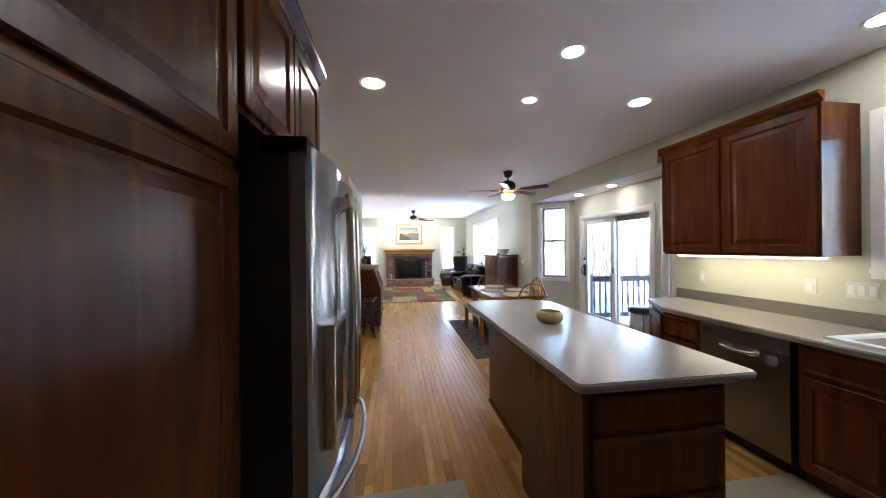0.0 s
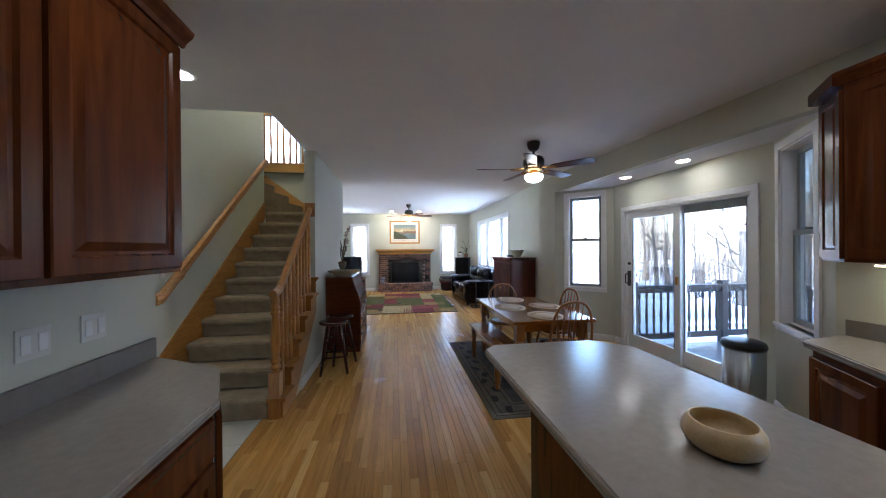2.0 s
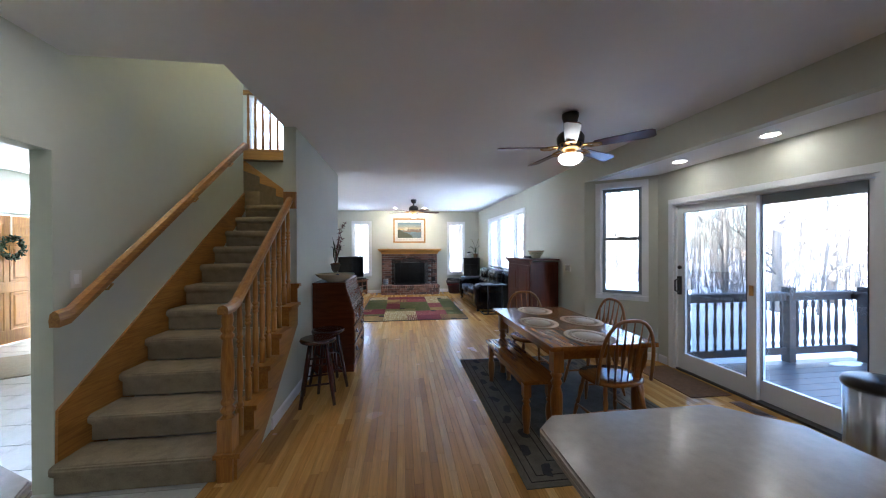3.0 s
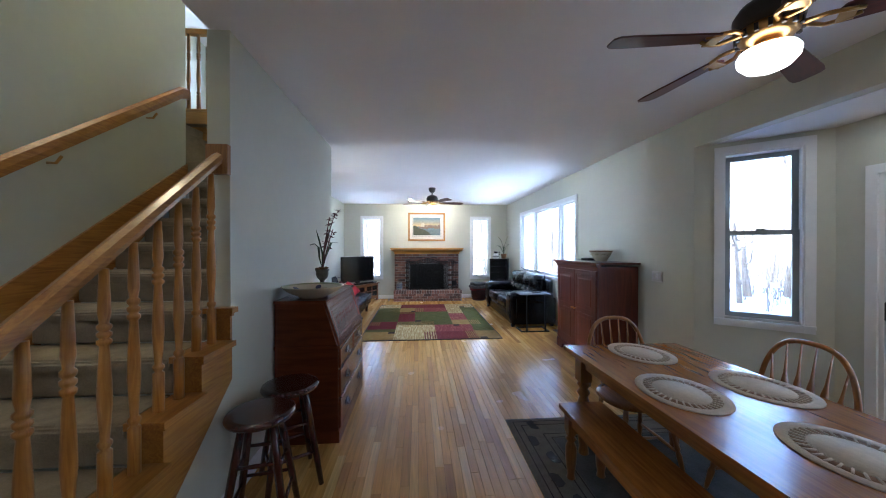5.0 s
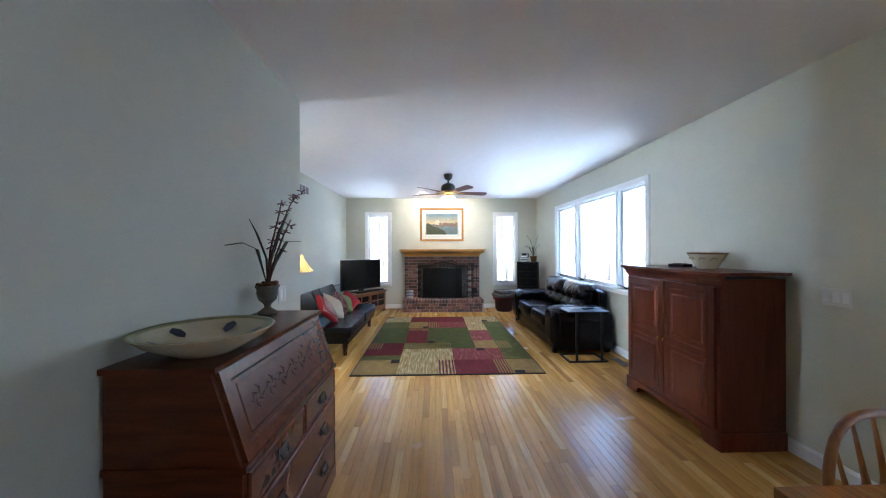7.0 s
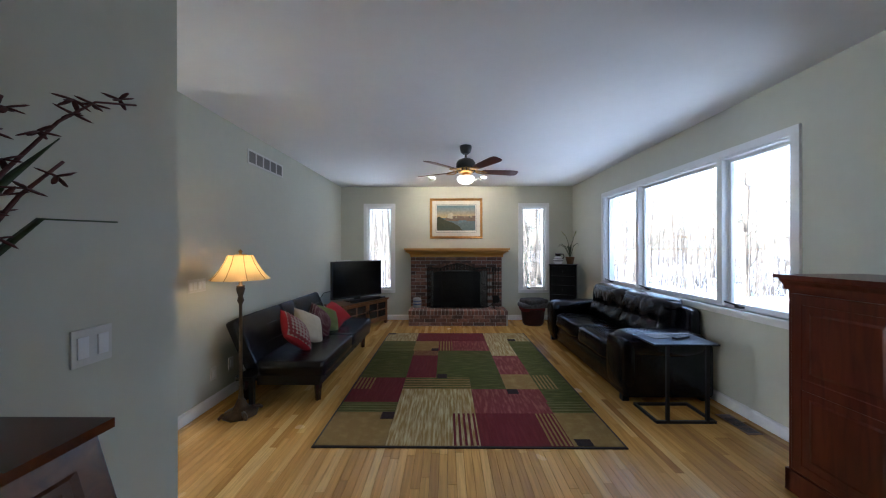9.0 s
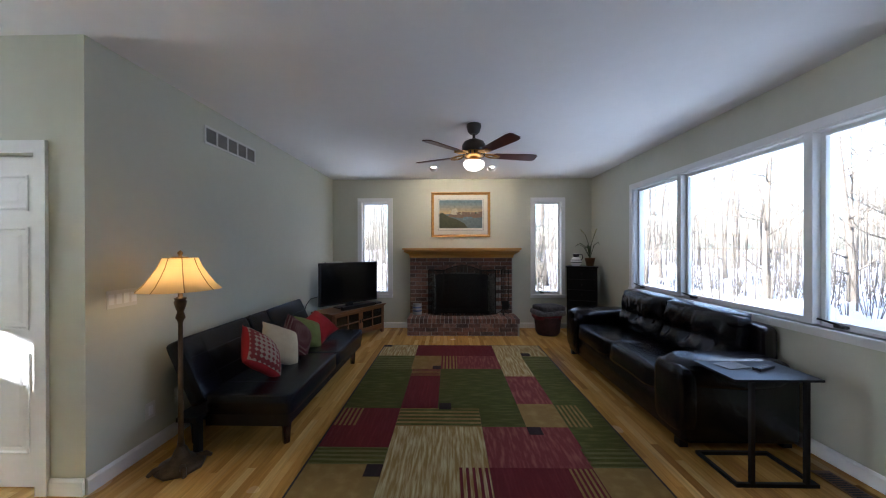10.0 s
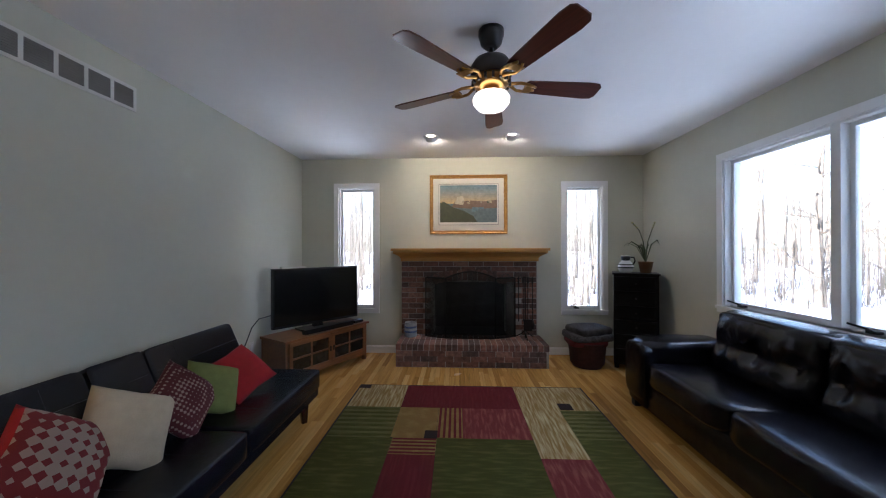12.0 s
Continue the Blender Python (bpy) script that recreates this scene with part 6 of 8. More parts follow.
def armoire():
    t = thing("armoire", 3.36, 9.10, 0, -90, "dark cherry two-door armoire cabinet with panelled doors", "cabinet")
    w, d, h = 1.13, 0.49, 1.30
    part("body", bevelled(boxes((0, 0.0, 0.10, w, d, h - 0.05)), 0.004, 1), M_ARMOIRE, t)
    foot = prism([(0, 0), (0.14, 0), (0.17, 0.06), (0.25, 0.085), (w - 0.25, 0.085), (w - 0.17, 0.06), (w - 0.14, 0), (w, 0), (w, 0.13), (0, 0.13)], -0.012, 0.02, "y")
    part("base", foot, M_ARMOIRE, t)
    part("base_side", boxes((-0.012, -0.012, 0, 0.015, d, 0.13)), M_ARMOIRE, t)
    part("base_side", boxes((w - 0.015, -0.012, 0, w + 0.012, d, 0.13)), M_ARMOIRE, t)
    part("cornice", prism([(0.02, h - 0.09), (-0.012, h - 0.09), (-0.016, h - 0.06), (-0.04, h - 0.035), (-0.045, h - 0.02), (0.02, h - 0.02)], -0.02, w + 0.02, "x"), M_ARMOIRE, t)
    part("top", bevelled(boxes((-0.045, -0.055, h - 0.022, w + 0.045, d, h)), 0.005), M_ARMOIRE, t)
    for a, b in ((0.03, w / 2 - 0.003), (w / 2 + 0.003, w - 0.03)):
        door = part("door", rings_panel(b - a, 1.04, ((0, 0), (0, 0.018), (0.003, 0.02), (0.06, 0.02)), m=pose(a, 0, 0.15)), M_ARMOIRE, t)
        for lo, hi in ((0.20, 0.64), (0.70, 1.13)):
            part("panel", rings_panel(b - a - 0.12, hi - lo, ((0, 0), (0.0, 0.002), (0.012, -0.006), (0.02, -0.006), (0.055, 0.004)), m=pose(a + 0.06, -0.021, lo)), M_ARMOIRE, door)
        x = b - 0.03 if a < 0.1 else a + 0.03
        part("knob", lathe([(0.008, 0), (0.007, 0.012), (0.014, 0.022), (0.012, 0.03), (0, 0.032)], 16, m=pose(x, -0.02, 0.67, 90)), M_BRASS, door, "small brass knob")


armoire()


def small_bowl():
    t = thing("painted_bowl", 3.645, 8.42, 1.30, 0, "cream bowl painted with green vine on the armoire", "bowl")
    part("shell", lathe([(0, 0), (0.07, 0), (0.075, 0.012), (0.132, 0.115), (0.145, 0.14), (0.137, 0.139), (0.122, 0.113), (0.066, 0.022), (0, 0.018)], 40), M_CREAM, t)
    part("rim_band", lathe([(0.1385, 0.126), (0.1475, 0.1405), (0.136, 0.1405)], 40, caps=False), M_BROWN, t)
    for i in range(9):
        bm = tube([(0.109, 0, 0.076), (0.118, 0.025, 0.1), (0.112, 0.05, 0.086)], 0.005, 5)
        bm.transform(pose(0, 0, 0, 0, 0, i * 40))
        part("vine_stroke", bm, M_OLIVE, t)


small_bowl()
t = thing("remote_box", 3.62, 8.70, 1.30, 10, "small black device lying on the armoire", "device")
part("body", bevelled(boxes((-0.05, -0.08, 0, 0.05, 0.08, 0.03)), 0.008), M_BLACK, t)
part("lid", bevelled(boxes((-0.03, -0.05, 0.0305, 0.03, 0.05, 0.036)), 0.003), M_BRONZE, t)


# ---- living room ----
def rug_mat(name, a, b, streak=(40, 3, 1), amount=0.5):
    """Wool with uneven streaks of two colours along y."""
    m = mat(name, a, 0.95, spec=0.15, bump=0.9, bscale=300)
    n, l = m.node_tree.nodes, m.node_tree.links
    co, mp, ns, rp = (n.new("ShaderNode" + k) for k in ("TexCoord", "Mapping", "TexNoise", "ValToRGB"))
    mp.inputs["Scale"].default_value = streak
    ns.inputs["Scale"].default_value, ns.inputs["Detail"].default_value = 1.2, 5
    l.new(co.outputs["Object"], mp.inputs[0]), l.new(mp.outputs[0], ns.inputs[0]), l.new(ns.outputs[0], rp.inputs[0])
    rp.color_ramp.elements[0].color, rp.color_ramp.elements[1].color = (*a, 1), (*b, 1)
    rp.color_ramp.elements[0].position, rp.color_ramp.elements[1].position = 0.62 - 0.3 * amount, 0.66 + 0.1 * amount
    l.new(rp.outputs[0], n["Principled BSDF"].inputs["Base Color"])
    return m


R_RED = rug_mat("rug_dark_red", (0.099, 0.012, 0.015), (0.131, 0.019, 0.021))
R_ROSE = rug_mat("rug_rose_red", (0.140, 0.026, 0.026), (0.234, 0.080, 0.061), (30, 5, 1))
R_GREEN = rug_mat("rug_moss", (0.056, 0.055, 0.012), (0.100, 0.094, 0.024), (5, 30, 1))
R_GOLD = rug_mat("rug_straw", (0.225, 0.140, 0.042), (0.468, 0.393, 0.225), (45, 4, 1), 0.7)
R_TAN = rug_mat("rug_tan", (0.192, 0.117, 0.034), (0.243, 0.159, 0.056), (10, 10, 1))
R_SAGE = rug_mat("rug_sage", (0.103, 0.099, 0.030), (0.150, 0.131, 0.047), (6, 30, 1))
R_DARK = rug_mat("rug_plum", (0.021, 0.012, 0.013), (0.028, 0.015, 0.017))


def living_rug():
    t = thing("area_rug", 0.31, 9.50, 0, 0, "large block-pattern wool rug in red, moss and straw", "rug")
    part("binding", bevelled(boxes((-0.015, -0.015, 0, 2.295, 3.235, 0.010)), 0.004), M_RUG_EDGE, t, "dark bound edge")
    z = 0.012
    fields = ((R_GOLD, ((0, 0.50, 2.74, 3.22), (1.59, 1.93, 2.04, 3.22), (1.93, 2.28, 2.73, 3.22), (0.52, 1.23, 0.0, 0.98))),
              (R_RED, ((0.50, 1.59, 2.74, 3.22), (0.52, 0.86, 1.28, 2.05), (0.0, 0.52, 0.69, 1.28), (1.23, 1.91, 0.0, 0.48))),
              (R_ROSE, ((1.06, 1.59, 2.26, 2.74), (1.59, 1.93, 1.38, 2.04), (1.23, 1.93, 0.48, 0.98))),
              (R_GREEN, ((0.0, 0.52, 1.28, 2.25), (0.86, 1.59, 1.28, 2.26), (1.23, 1.59, 0.98, 1.28), (1.93, 2.28, 0.70, 2.28))),
              (R_TAN, ((0.50, 0.85, 2.26, 2.74), (1.59, 1.93, 0.98, 1.38), (0.0, 0.52, 0.0, 0.50), (1.91, 2.28, 0.0, 0.49), (0.85, 1.06, 2.26, 2.74), (0.52, 0.86, 2.05, 2.26), (0.52, 1.23, 0.98, 1.28))),
              (R_SAGE, ((0.0, 0.50, 2.25, 2.74), (1.93, 2.28, 2.28, 2.73), (0.0, 0.52, 0.50, 0.69), (1.91, 2.28, 0.49, 0.70))))
    for m, rects in fields:
        for a, b, c, d in rects:
            part("block", boxes((a + 0.001, c + 0.001, 0.004, b - 0.001, d - 0.001, z)), m, t)
    def stripe(m, a, b, c, d, n, along):
        bm = bmesh.new()
        for i in range(n):
            f0, f1 = (i + 0.25) / n, (i + 0.72) / n
            if along == "y":
                box(bm, a + (b - a) * f0, c + 0.004, z, a + (b - a) * f1, d - 0.004, z + 0.0012)
            else:
                box(bm, a + 0.004, c + (d - c) * f0, z, b - 0.004, c + (d - c) * f1, z + 0.0012)
        part("stripes", bm, m, t)
    stripe(R_RED, 0.85, 1.06, 2.26, 2.74, 5, "y"), stripe(R_RED, 0.52, 0.86, 2.05, 2.26, 5, "x")
    stripe(R_GREEN, 0.52, 1.23, 0.98, 1.28, 5, "x"), stripe(R_TAN, 0.0, 0.20, 0.98, 1.28, 5, "y")
    stripe(R_RED, 1.02, 1.23, 0.0, 0.48, 5, "y"), stripe(R_TAN, 1.74, 1.91, 0.0, 0.48, 5, "y")
    stripe(R_TAN, 1.94, 2.14, 0.98, 1.36, 5, "y"), stripe(R_GREEN, 0.0, 0.50, 2.25, 2.74, 7, "x")
    stripe(R_GREEN, 1.93, 2.28, 2.28, 2.73, 7, "x"), stripe(R_GREEN, 0.0, 0.52, 0.50, 0.69, 4, "x"), stripe(R_GREEN, 1.91, 2.28, 0.49, 0.70, 4, "x")
    for a, b, c, d in ((0.76, 0.86, 2.25, 2.36), (0.87, 0.98, 1.26, 1.38), (1.94, 2.06, 2.74, 2.86), (1.59, 1.70, 0.87, 0.98), (1.94, 2.06, 0.0, 0.09), (0.41, 0.52, 0.38, 0.50), (0.0, 0.11, 3.14, 3.22)):
        part("dark_square", boxes((a, c, z, b, d, z + 0.0016)), R_DARK, t)


living_rug()

XF0, XF1 = 0.56, 2.42


def fireplace():
    t = thing("fireplace", 0, 0, 0, 0, "red-brown brick fireplace with a raised brick hearth", "fireplace")
    yf, yh, zh, zt = 13.77, 13.29, 0.285, 1.29
    part("backing", boxes((XF0 + 0.006, yf + 0.012, zh, 1.0, YB - 0.002, zt), (2.0, yf + 0.012, zh, XF1 - 0.006, YB - 0.002, zt), (1.0, yf + 0.012, 1.0, 2.0, YB - 0.002, zt)), M_MORTAR, t, "grey mortar")
    part("hearth_core", boxes((XF0 + 0.012, yh + 0.012, 0.0, XF1 + 0.02, YB - 0.002, zh - 0.01)), M_MORTAR, t)
    part("firebox", boxes((1.0, YB + 0.40, zh, 2.0, YB + 0.44, 1.1), (0.93, yf + 0.03, zh, 0.998, YB + 0.44, 1.1), (2.002, yf + 0.03, zh, 2.07, YB + 0.44, 1.1), (1.0, YB, 1.0, 2.0, YB + 0.44, 1.06), (1.0, yf + 0.03, 0.24, 2.0, YB + 0.44, zh + 0.004)), M_SOOT, t, "soot-black firebox")
    rng = random.Random(21)

    def brick_mesh(w, h, d):
        bm = bevelled(boxes((0, 0, 0, w, d, h)), 0.004, 1)
        me = solid(bm, "brick")
        me.materials.append(M_BRICK)
        return me

    BW, BH, J = 0.196, 0.062, 0.0095
    full, half = brick_mesh(BW, BH, 0.08), brick_mesh(BW / 2 - J / 2, BH, 0.08)

    def put(me, x, y, z, rx=0, rz=0):
        o = new("brick", me)
        o.parent = t
        o.matrix_basis = pose(x, y + rng.uniform(-0.0025, 0.0025), z, rx, 0, rz)

    rows = int((zt - zh) / (BH + J))
    for r in range(rows):
        z = zh + J / 2 + r * (zt - zh) / rows
        x = XF0
        if r % 2:
            put(half, x, yf, z)
            x += BW / 2 + J / 2
        while x < XF1 - 0.05:
            me, w = (full, BW) if x + BW < XF1 + 0.03 else (half, BW / 2)
            inside = x + w > 1.0 and x < 2.0 and z + BH < 1.0 + 0.16 * max(0, 1 - ((x + w / 2 - 1.5) / 0.5) ** 2)
            if not inside:
                put(me, x, yf, z)
            x += w + J
    # soldier arch over the opening
    sold = brick_mesh(0.058, 0.15, 0.085)
    for i in range(15):
        a = (i - 7) / 7
        put(sold, 1.5 + 0.47 * a - 0.029, yf - 0.004, 1.0 + 0.05 * (1 - a * a) - 0.02)
    # hearth: brick courses in front, rowlock on top
    for r in range(3):
        x = XF0 + 0.008
        z = 0.006 + r * 0.0665
        if r % 2:
            put(half, x, yh, z)
            x += BW / 2 + J / 2
        while x < XF1 - 0.02:
            me = full if x + BW < XF1 + 0.05 else half
            put(me, x, yh, z)
            x += BW + J
    row = brick_mesh(0.059, 0.075, 0.235)
    n = 27
    for i in range(n):
        x = XF0 + 0.006 + i * (XF1 + 0.026 - XF0) / n
        put(row, x, yh - 0.004, zh - 0.077)
        put(row, x, yh + 0.243, zh - 0.077)
    for k in range(3):
        for r in range(3):
            o = new("brick", half)
            o.parent = t
            o.matrix_basis = pose(XF1 + 0.024, yh + 0.10 + k * 0.12, 0.006 + r * 0.0665, 0, 0, 90)


fireplace()


def mantel():
    t = thing("mantel_shelf", 0, 0, 0, 0, "golden oak mantel shelf with stepped moulding", "mantel")
    part("shelf", bevelled(boxes((0.45, 13.55, 1.435, 2.53, YB - 0.002, 1.468)), 0.006, 2), M_OAK_X, t)
    part("bead", bevelled(boxes((0.475, 13.575, 1.410, 2.505, YB - 0.002, 1.434)), 0.009, 3), M_OAK_X, t)
    bm = bmesh.new()
    prof = [(0.20, 1.292), (0.20, 1.33), (0.18, 1.36), (0.12, 1.395), (0.09, 1.409)]
    rows = []
    for o, z in prof:
        rows.append([bm.verts.new(p) for p in ((0.35 + o, YB - 0.002, z), (0.35 + o, 13.56 + o, z), (2.63 - o, 13.56 + o, z), (2.63 - o, YB - 0.002, z))])
    for a, b in zip(rows, rows[1:]):
        for k in range(3):
            bm.faces.new((a[k], a[k + 1], b[k + 1], b[k]))
    bm.faces.new(rows[0]), bm.faces.new(list(reversed(rows[-1])))
    bmesh.ops.recalc_face_normals(bm, faces=bm.faces[:])
    part("cove", bm, M_OAK_X, t)


mantel()


def fire_screen():
    t = thing("fire_screen", 1.50, 13.58, 0.287, 0, "black three-fold mesh fire screen with an arched middle", "fire screen")

    def leaf(w, h, arch, mtx):
        fr = bmesh.new()
        n = 12
        pts = [(0, 0, 0), (0, 0, h)] + [(w * i / n, 0, h + arch * math.sin(math.pi * i / n)) for i in range(1, n)] + [(w, 0, h), (w, 0, 0), (0, 0, 0.0)]
        tube([mtx @ Vector(p) for p in pts], 0.010, 6, fr)
        p = part("frame", fr, M_IRON, t)
        ms = bmesh.new()
        for i in range(int(w / 0.014)):
            x = 0.007 + 0.014 * i
            top = h + arch * math.sin(math.pi * x / w)
            tube([mtx @ Vector((x, 0, 0.005)), mtx @ Vector((x, 0, top))], 0.0036, 3, ms)
        for i in range(int((h + arch) / 0.014)):
            z = 0.007 + 0.014 * i
            x0 = 0 if z < h else w * math.asin(min(1, (z - h) / max(arch, 1e-3))) / math.pi
            tube([mtx @ Vector((x0, 0, z)), mtx @ Vector((w - x0, 0, z))], 0.0036, 3, ms)
        part("mesh", ms, M_IRON, p, "fine black wire mesh")
        return p

    leaf(0.66, 0.79, 0.085, pose(-0.33, 0, 0))
    leaf(0.29, 0.79, 0.0, pose(-0.33, 0, 0) @ pose(0, 0, 0, 0, 0, 158))
    leaf(0.29, 0.79, 0.0, pose(0.33, 0, 0) @ pose(0, 0, 0, 0, 0, 22))
    for x in (-0.47, 0.47):
        part("handle", tube([(x - 0.05, 0.06, 0.795), (x - 0.035, 0.06, 0.83), (x, 0.06, 0.845), (x + 0.035, 0.06, 0.83), (x + 0.05, 0.06, 0.795)], 0.006, 6), M_BRONZE, t)
    for x in (-0.25, 0.25):
        part("foot", tube([(x, 0.05, 0.004), (x, 0, 0.02), (x, -0.06, 0.004)], 0.006, 6), M_IRON, t)


fire_screen()


def fire_tools():
    t = thing("fire_tool_set", 2.22, 13.62, 0.287, 0, "black iron fireplace tool set on a stand", "fire tools")
    st = tube([(0, 0, 0.0), (0, 0, 0.80)], 0.009, 8)
    tube([(-0.11, 0, 0.78), (0, 0, 0.80), (0.11, 0, 0.78)], 0.007, 6, st)
    part("stand", st, M_IRON, t)
    for a in (30, 150, 270):
        part("foot", tube([(0, 0, 0.10), (0.06 * math.cos(radians(a)), 0.06 * math.sin(radians(a)), 0.05), (0.13 * math.cos(radians(a)), 0.13 * math.sin(radians(a)), 0.006)], 0.007, 6), M_IRON, t)
    for x, nm in ((-0.09, "poker"), (-0.03, "tongs"), (0.03, "shovel"), (0.09, "brush")):
        bm = tube([(x, -0.02, 0.80), (x, -0.022, 0.55), (x, -0.02, 0.22)], 0.006, 6)
        lathe([(0.006, 0.70), (0.014, 0.74), (0.008, 0.80), (0, 0.81)], 10, bm, pose(x, -0.02, 0))
        if nm == "shovel":
            box(bm, x - 0.055, -0.03, 0.10, x + 0.055, -0.022, 0.25)
        if nm == "brush":
            lathe([(0.022, 0.12), (0.028, 0.18), (0.012, 0.24)], 10, bm, pose(x, -0.02, 0))
        part(nm, bm, M_IRON, t)


fire_tools()
t = thing("stoneware_crock", 0.70, 13.66, 0.287, 0, "grey stoneware crock with blue bands on the hearth", "crock")
part("pot", lathe([(0, 0), (0.075, 0), (0.082, 0.02), (0.084, 0.15), (0.075, 0.175), (0.08, 0.19), (0.072, 0.19), (0.07, 0.17), (0.07, 0.02), (0, 0.02)], 28), mat("stoneware", (0.30, 0.30, 0.30), 0.45, var=0.15, scale=20), t)
for z in (0.06, 0.12):
    part("band", lathe([(0.0835, z), (0.0855, z + 0.006), (0.0855, z + 0.02), (0.0835, z + 0.026)], 28), mat("blue_glaze", (0.06, 0.09, 0.2), 0.4, var=0.3, scale=30), t)


def picture():
    w, h = 1.08, 0.825
    t = thing("framed_picture", 0.945, YB - 0.001, 1.668, 0, "gilt-framed harbour landscape print with a white mat", "picture")
    part("frame", rings_panel(w, h, ((0, 0), (0, 0.022), (0.012, 0.032), (0.03, 0.024), (0.04, 0.028), (0.05, 0.014))), mat("gilt_wood", (0.42, 0.21, 0.045), 0.35, 0.4, var=0.25, scale=30), t, "gilt frame")
    part("mat_board", rings_panel(w - 0.10, h - 0.10, ((0, 0), (0, 0.004), (0.088, 0.004), (0.09, 0.002)), m=pose(0.05, -0.0145, 0.05)), mat("mat_board", (0.66, 0.63, 0.55), 0.8, var=0.02), t, "white mat")
    part("fillet", rings_panel(w - 0.25, h - 0.25, ((0, 0), (0, 0.002), (0.005, 0.002), (0.006, 0.0)), m=pose(0.125, -0.0187, 0.125)), M_SPLASH, t)
    part("margin", boxes((0.132, -0.0203, 0.132, w - 0.132, -0.019, h - 0.132)), mat("print_paper", (0.72, 0.70, 0.64), 0.7, var=0.02), t, "white print margin")
    x0, x1, z0, z1 = 0.145, w - 0.145, 0.165, h - 0.145
    wd = x1 - x0
    pm = lambda n, c: mat(n, c, 0.5, var=0.18, scale=25)
    zw = z0 + 0.50 * (z1 - z0)
    sk = []
    for i in range(9):
        q = i / 8
        c = [a + (b - a) * q ** 1.6 for a, b in zip((0.13, 0.20, 0.23), (0.52, 0.37, 0.17))]
        sk.append(pm("print_sky", c))
        lo, hi = z1 - (z1 - zw) * (i + 1) / 9, z1 - (z1 - zw) * i / 9
        part("sky_band", boxes((x0, -0.0215, lo, x1, -0.0205, hi)), sk[-1], t)
    part("water", boxes((x0, -0.0215, z0, x1, -0.0205, zw)), pm("print_water", (0.12, 0.16, 0.17)), t)
    ground_m = pm("print_bank", (0.055, 0.060, 0.030))
    town = pm("print_town", (0.17, 0.11, 0.075))
    part("far_bank", prism([(x0 + 0.16, zw - 0.05), (x0 + 0.2, zw + 0.02), (x0 + 0.42, zw + 0.045), (x0 + 0.6, zw + 0.03), (x1, zw + 0.05), (x1, zw - 0.06), (x0 + 0.5, zw - 0.075)], -0.0226, -0.0217, "y"), town, t)
    part("smoke", prism([(x0 + 0.2, zw + 0.0), (x0 + 0.24, zw + 0.09), (x0 + 0.31, zw + 0.11), (x0 + 0.34, zw + 0.05), (x0 + 0.32, zw - 0.02)], -0.0231, -0.0227, "y"), pm("print_smoke", (0.46, 0.40, 0.28)), t)
    part("near_bank", prism([(x0, z0), (x0, zw + 0.01), (x0 + 0.05, zw + 0.03), (x0 + 0.1, zw + 0.0), (x0 + 0.18, zw - 0.05), (x0 + 0.33, zw - 0.10), (x0 + 0.46, zw - 0.17), (x0 + 0.52, z0)], -0.0234, -0.0232, "y"), ground_m, t)
    rng = random.Random(4)
    for i in range(13):
        a, b = x0 + rng.uniform(0.3, wd - 0.1), zw + rng.uniform(-0.01, 0.02)
        part("house_mark", boxes((a, -0.0238, b, a + rng.uniform(0.015, 0.04), -0.0228, b + rng.uniform(0.015, 0.035))), rng.choice(sk[5:] + [ground_m, town]), t)
    for i in range(5):
        a = x0 + rng.uniform(0.35, wd - 0.15)
        part("boat_mark", boxes((a, -0.0238, zw - rng.uniform(0.06, 0.12), a + 0.05, -0.0228, zw - 0.05)), sk[0], t)


picture()


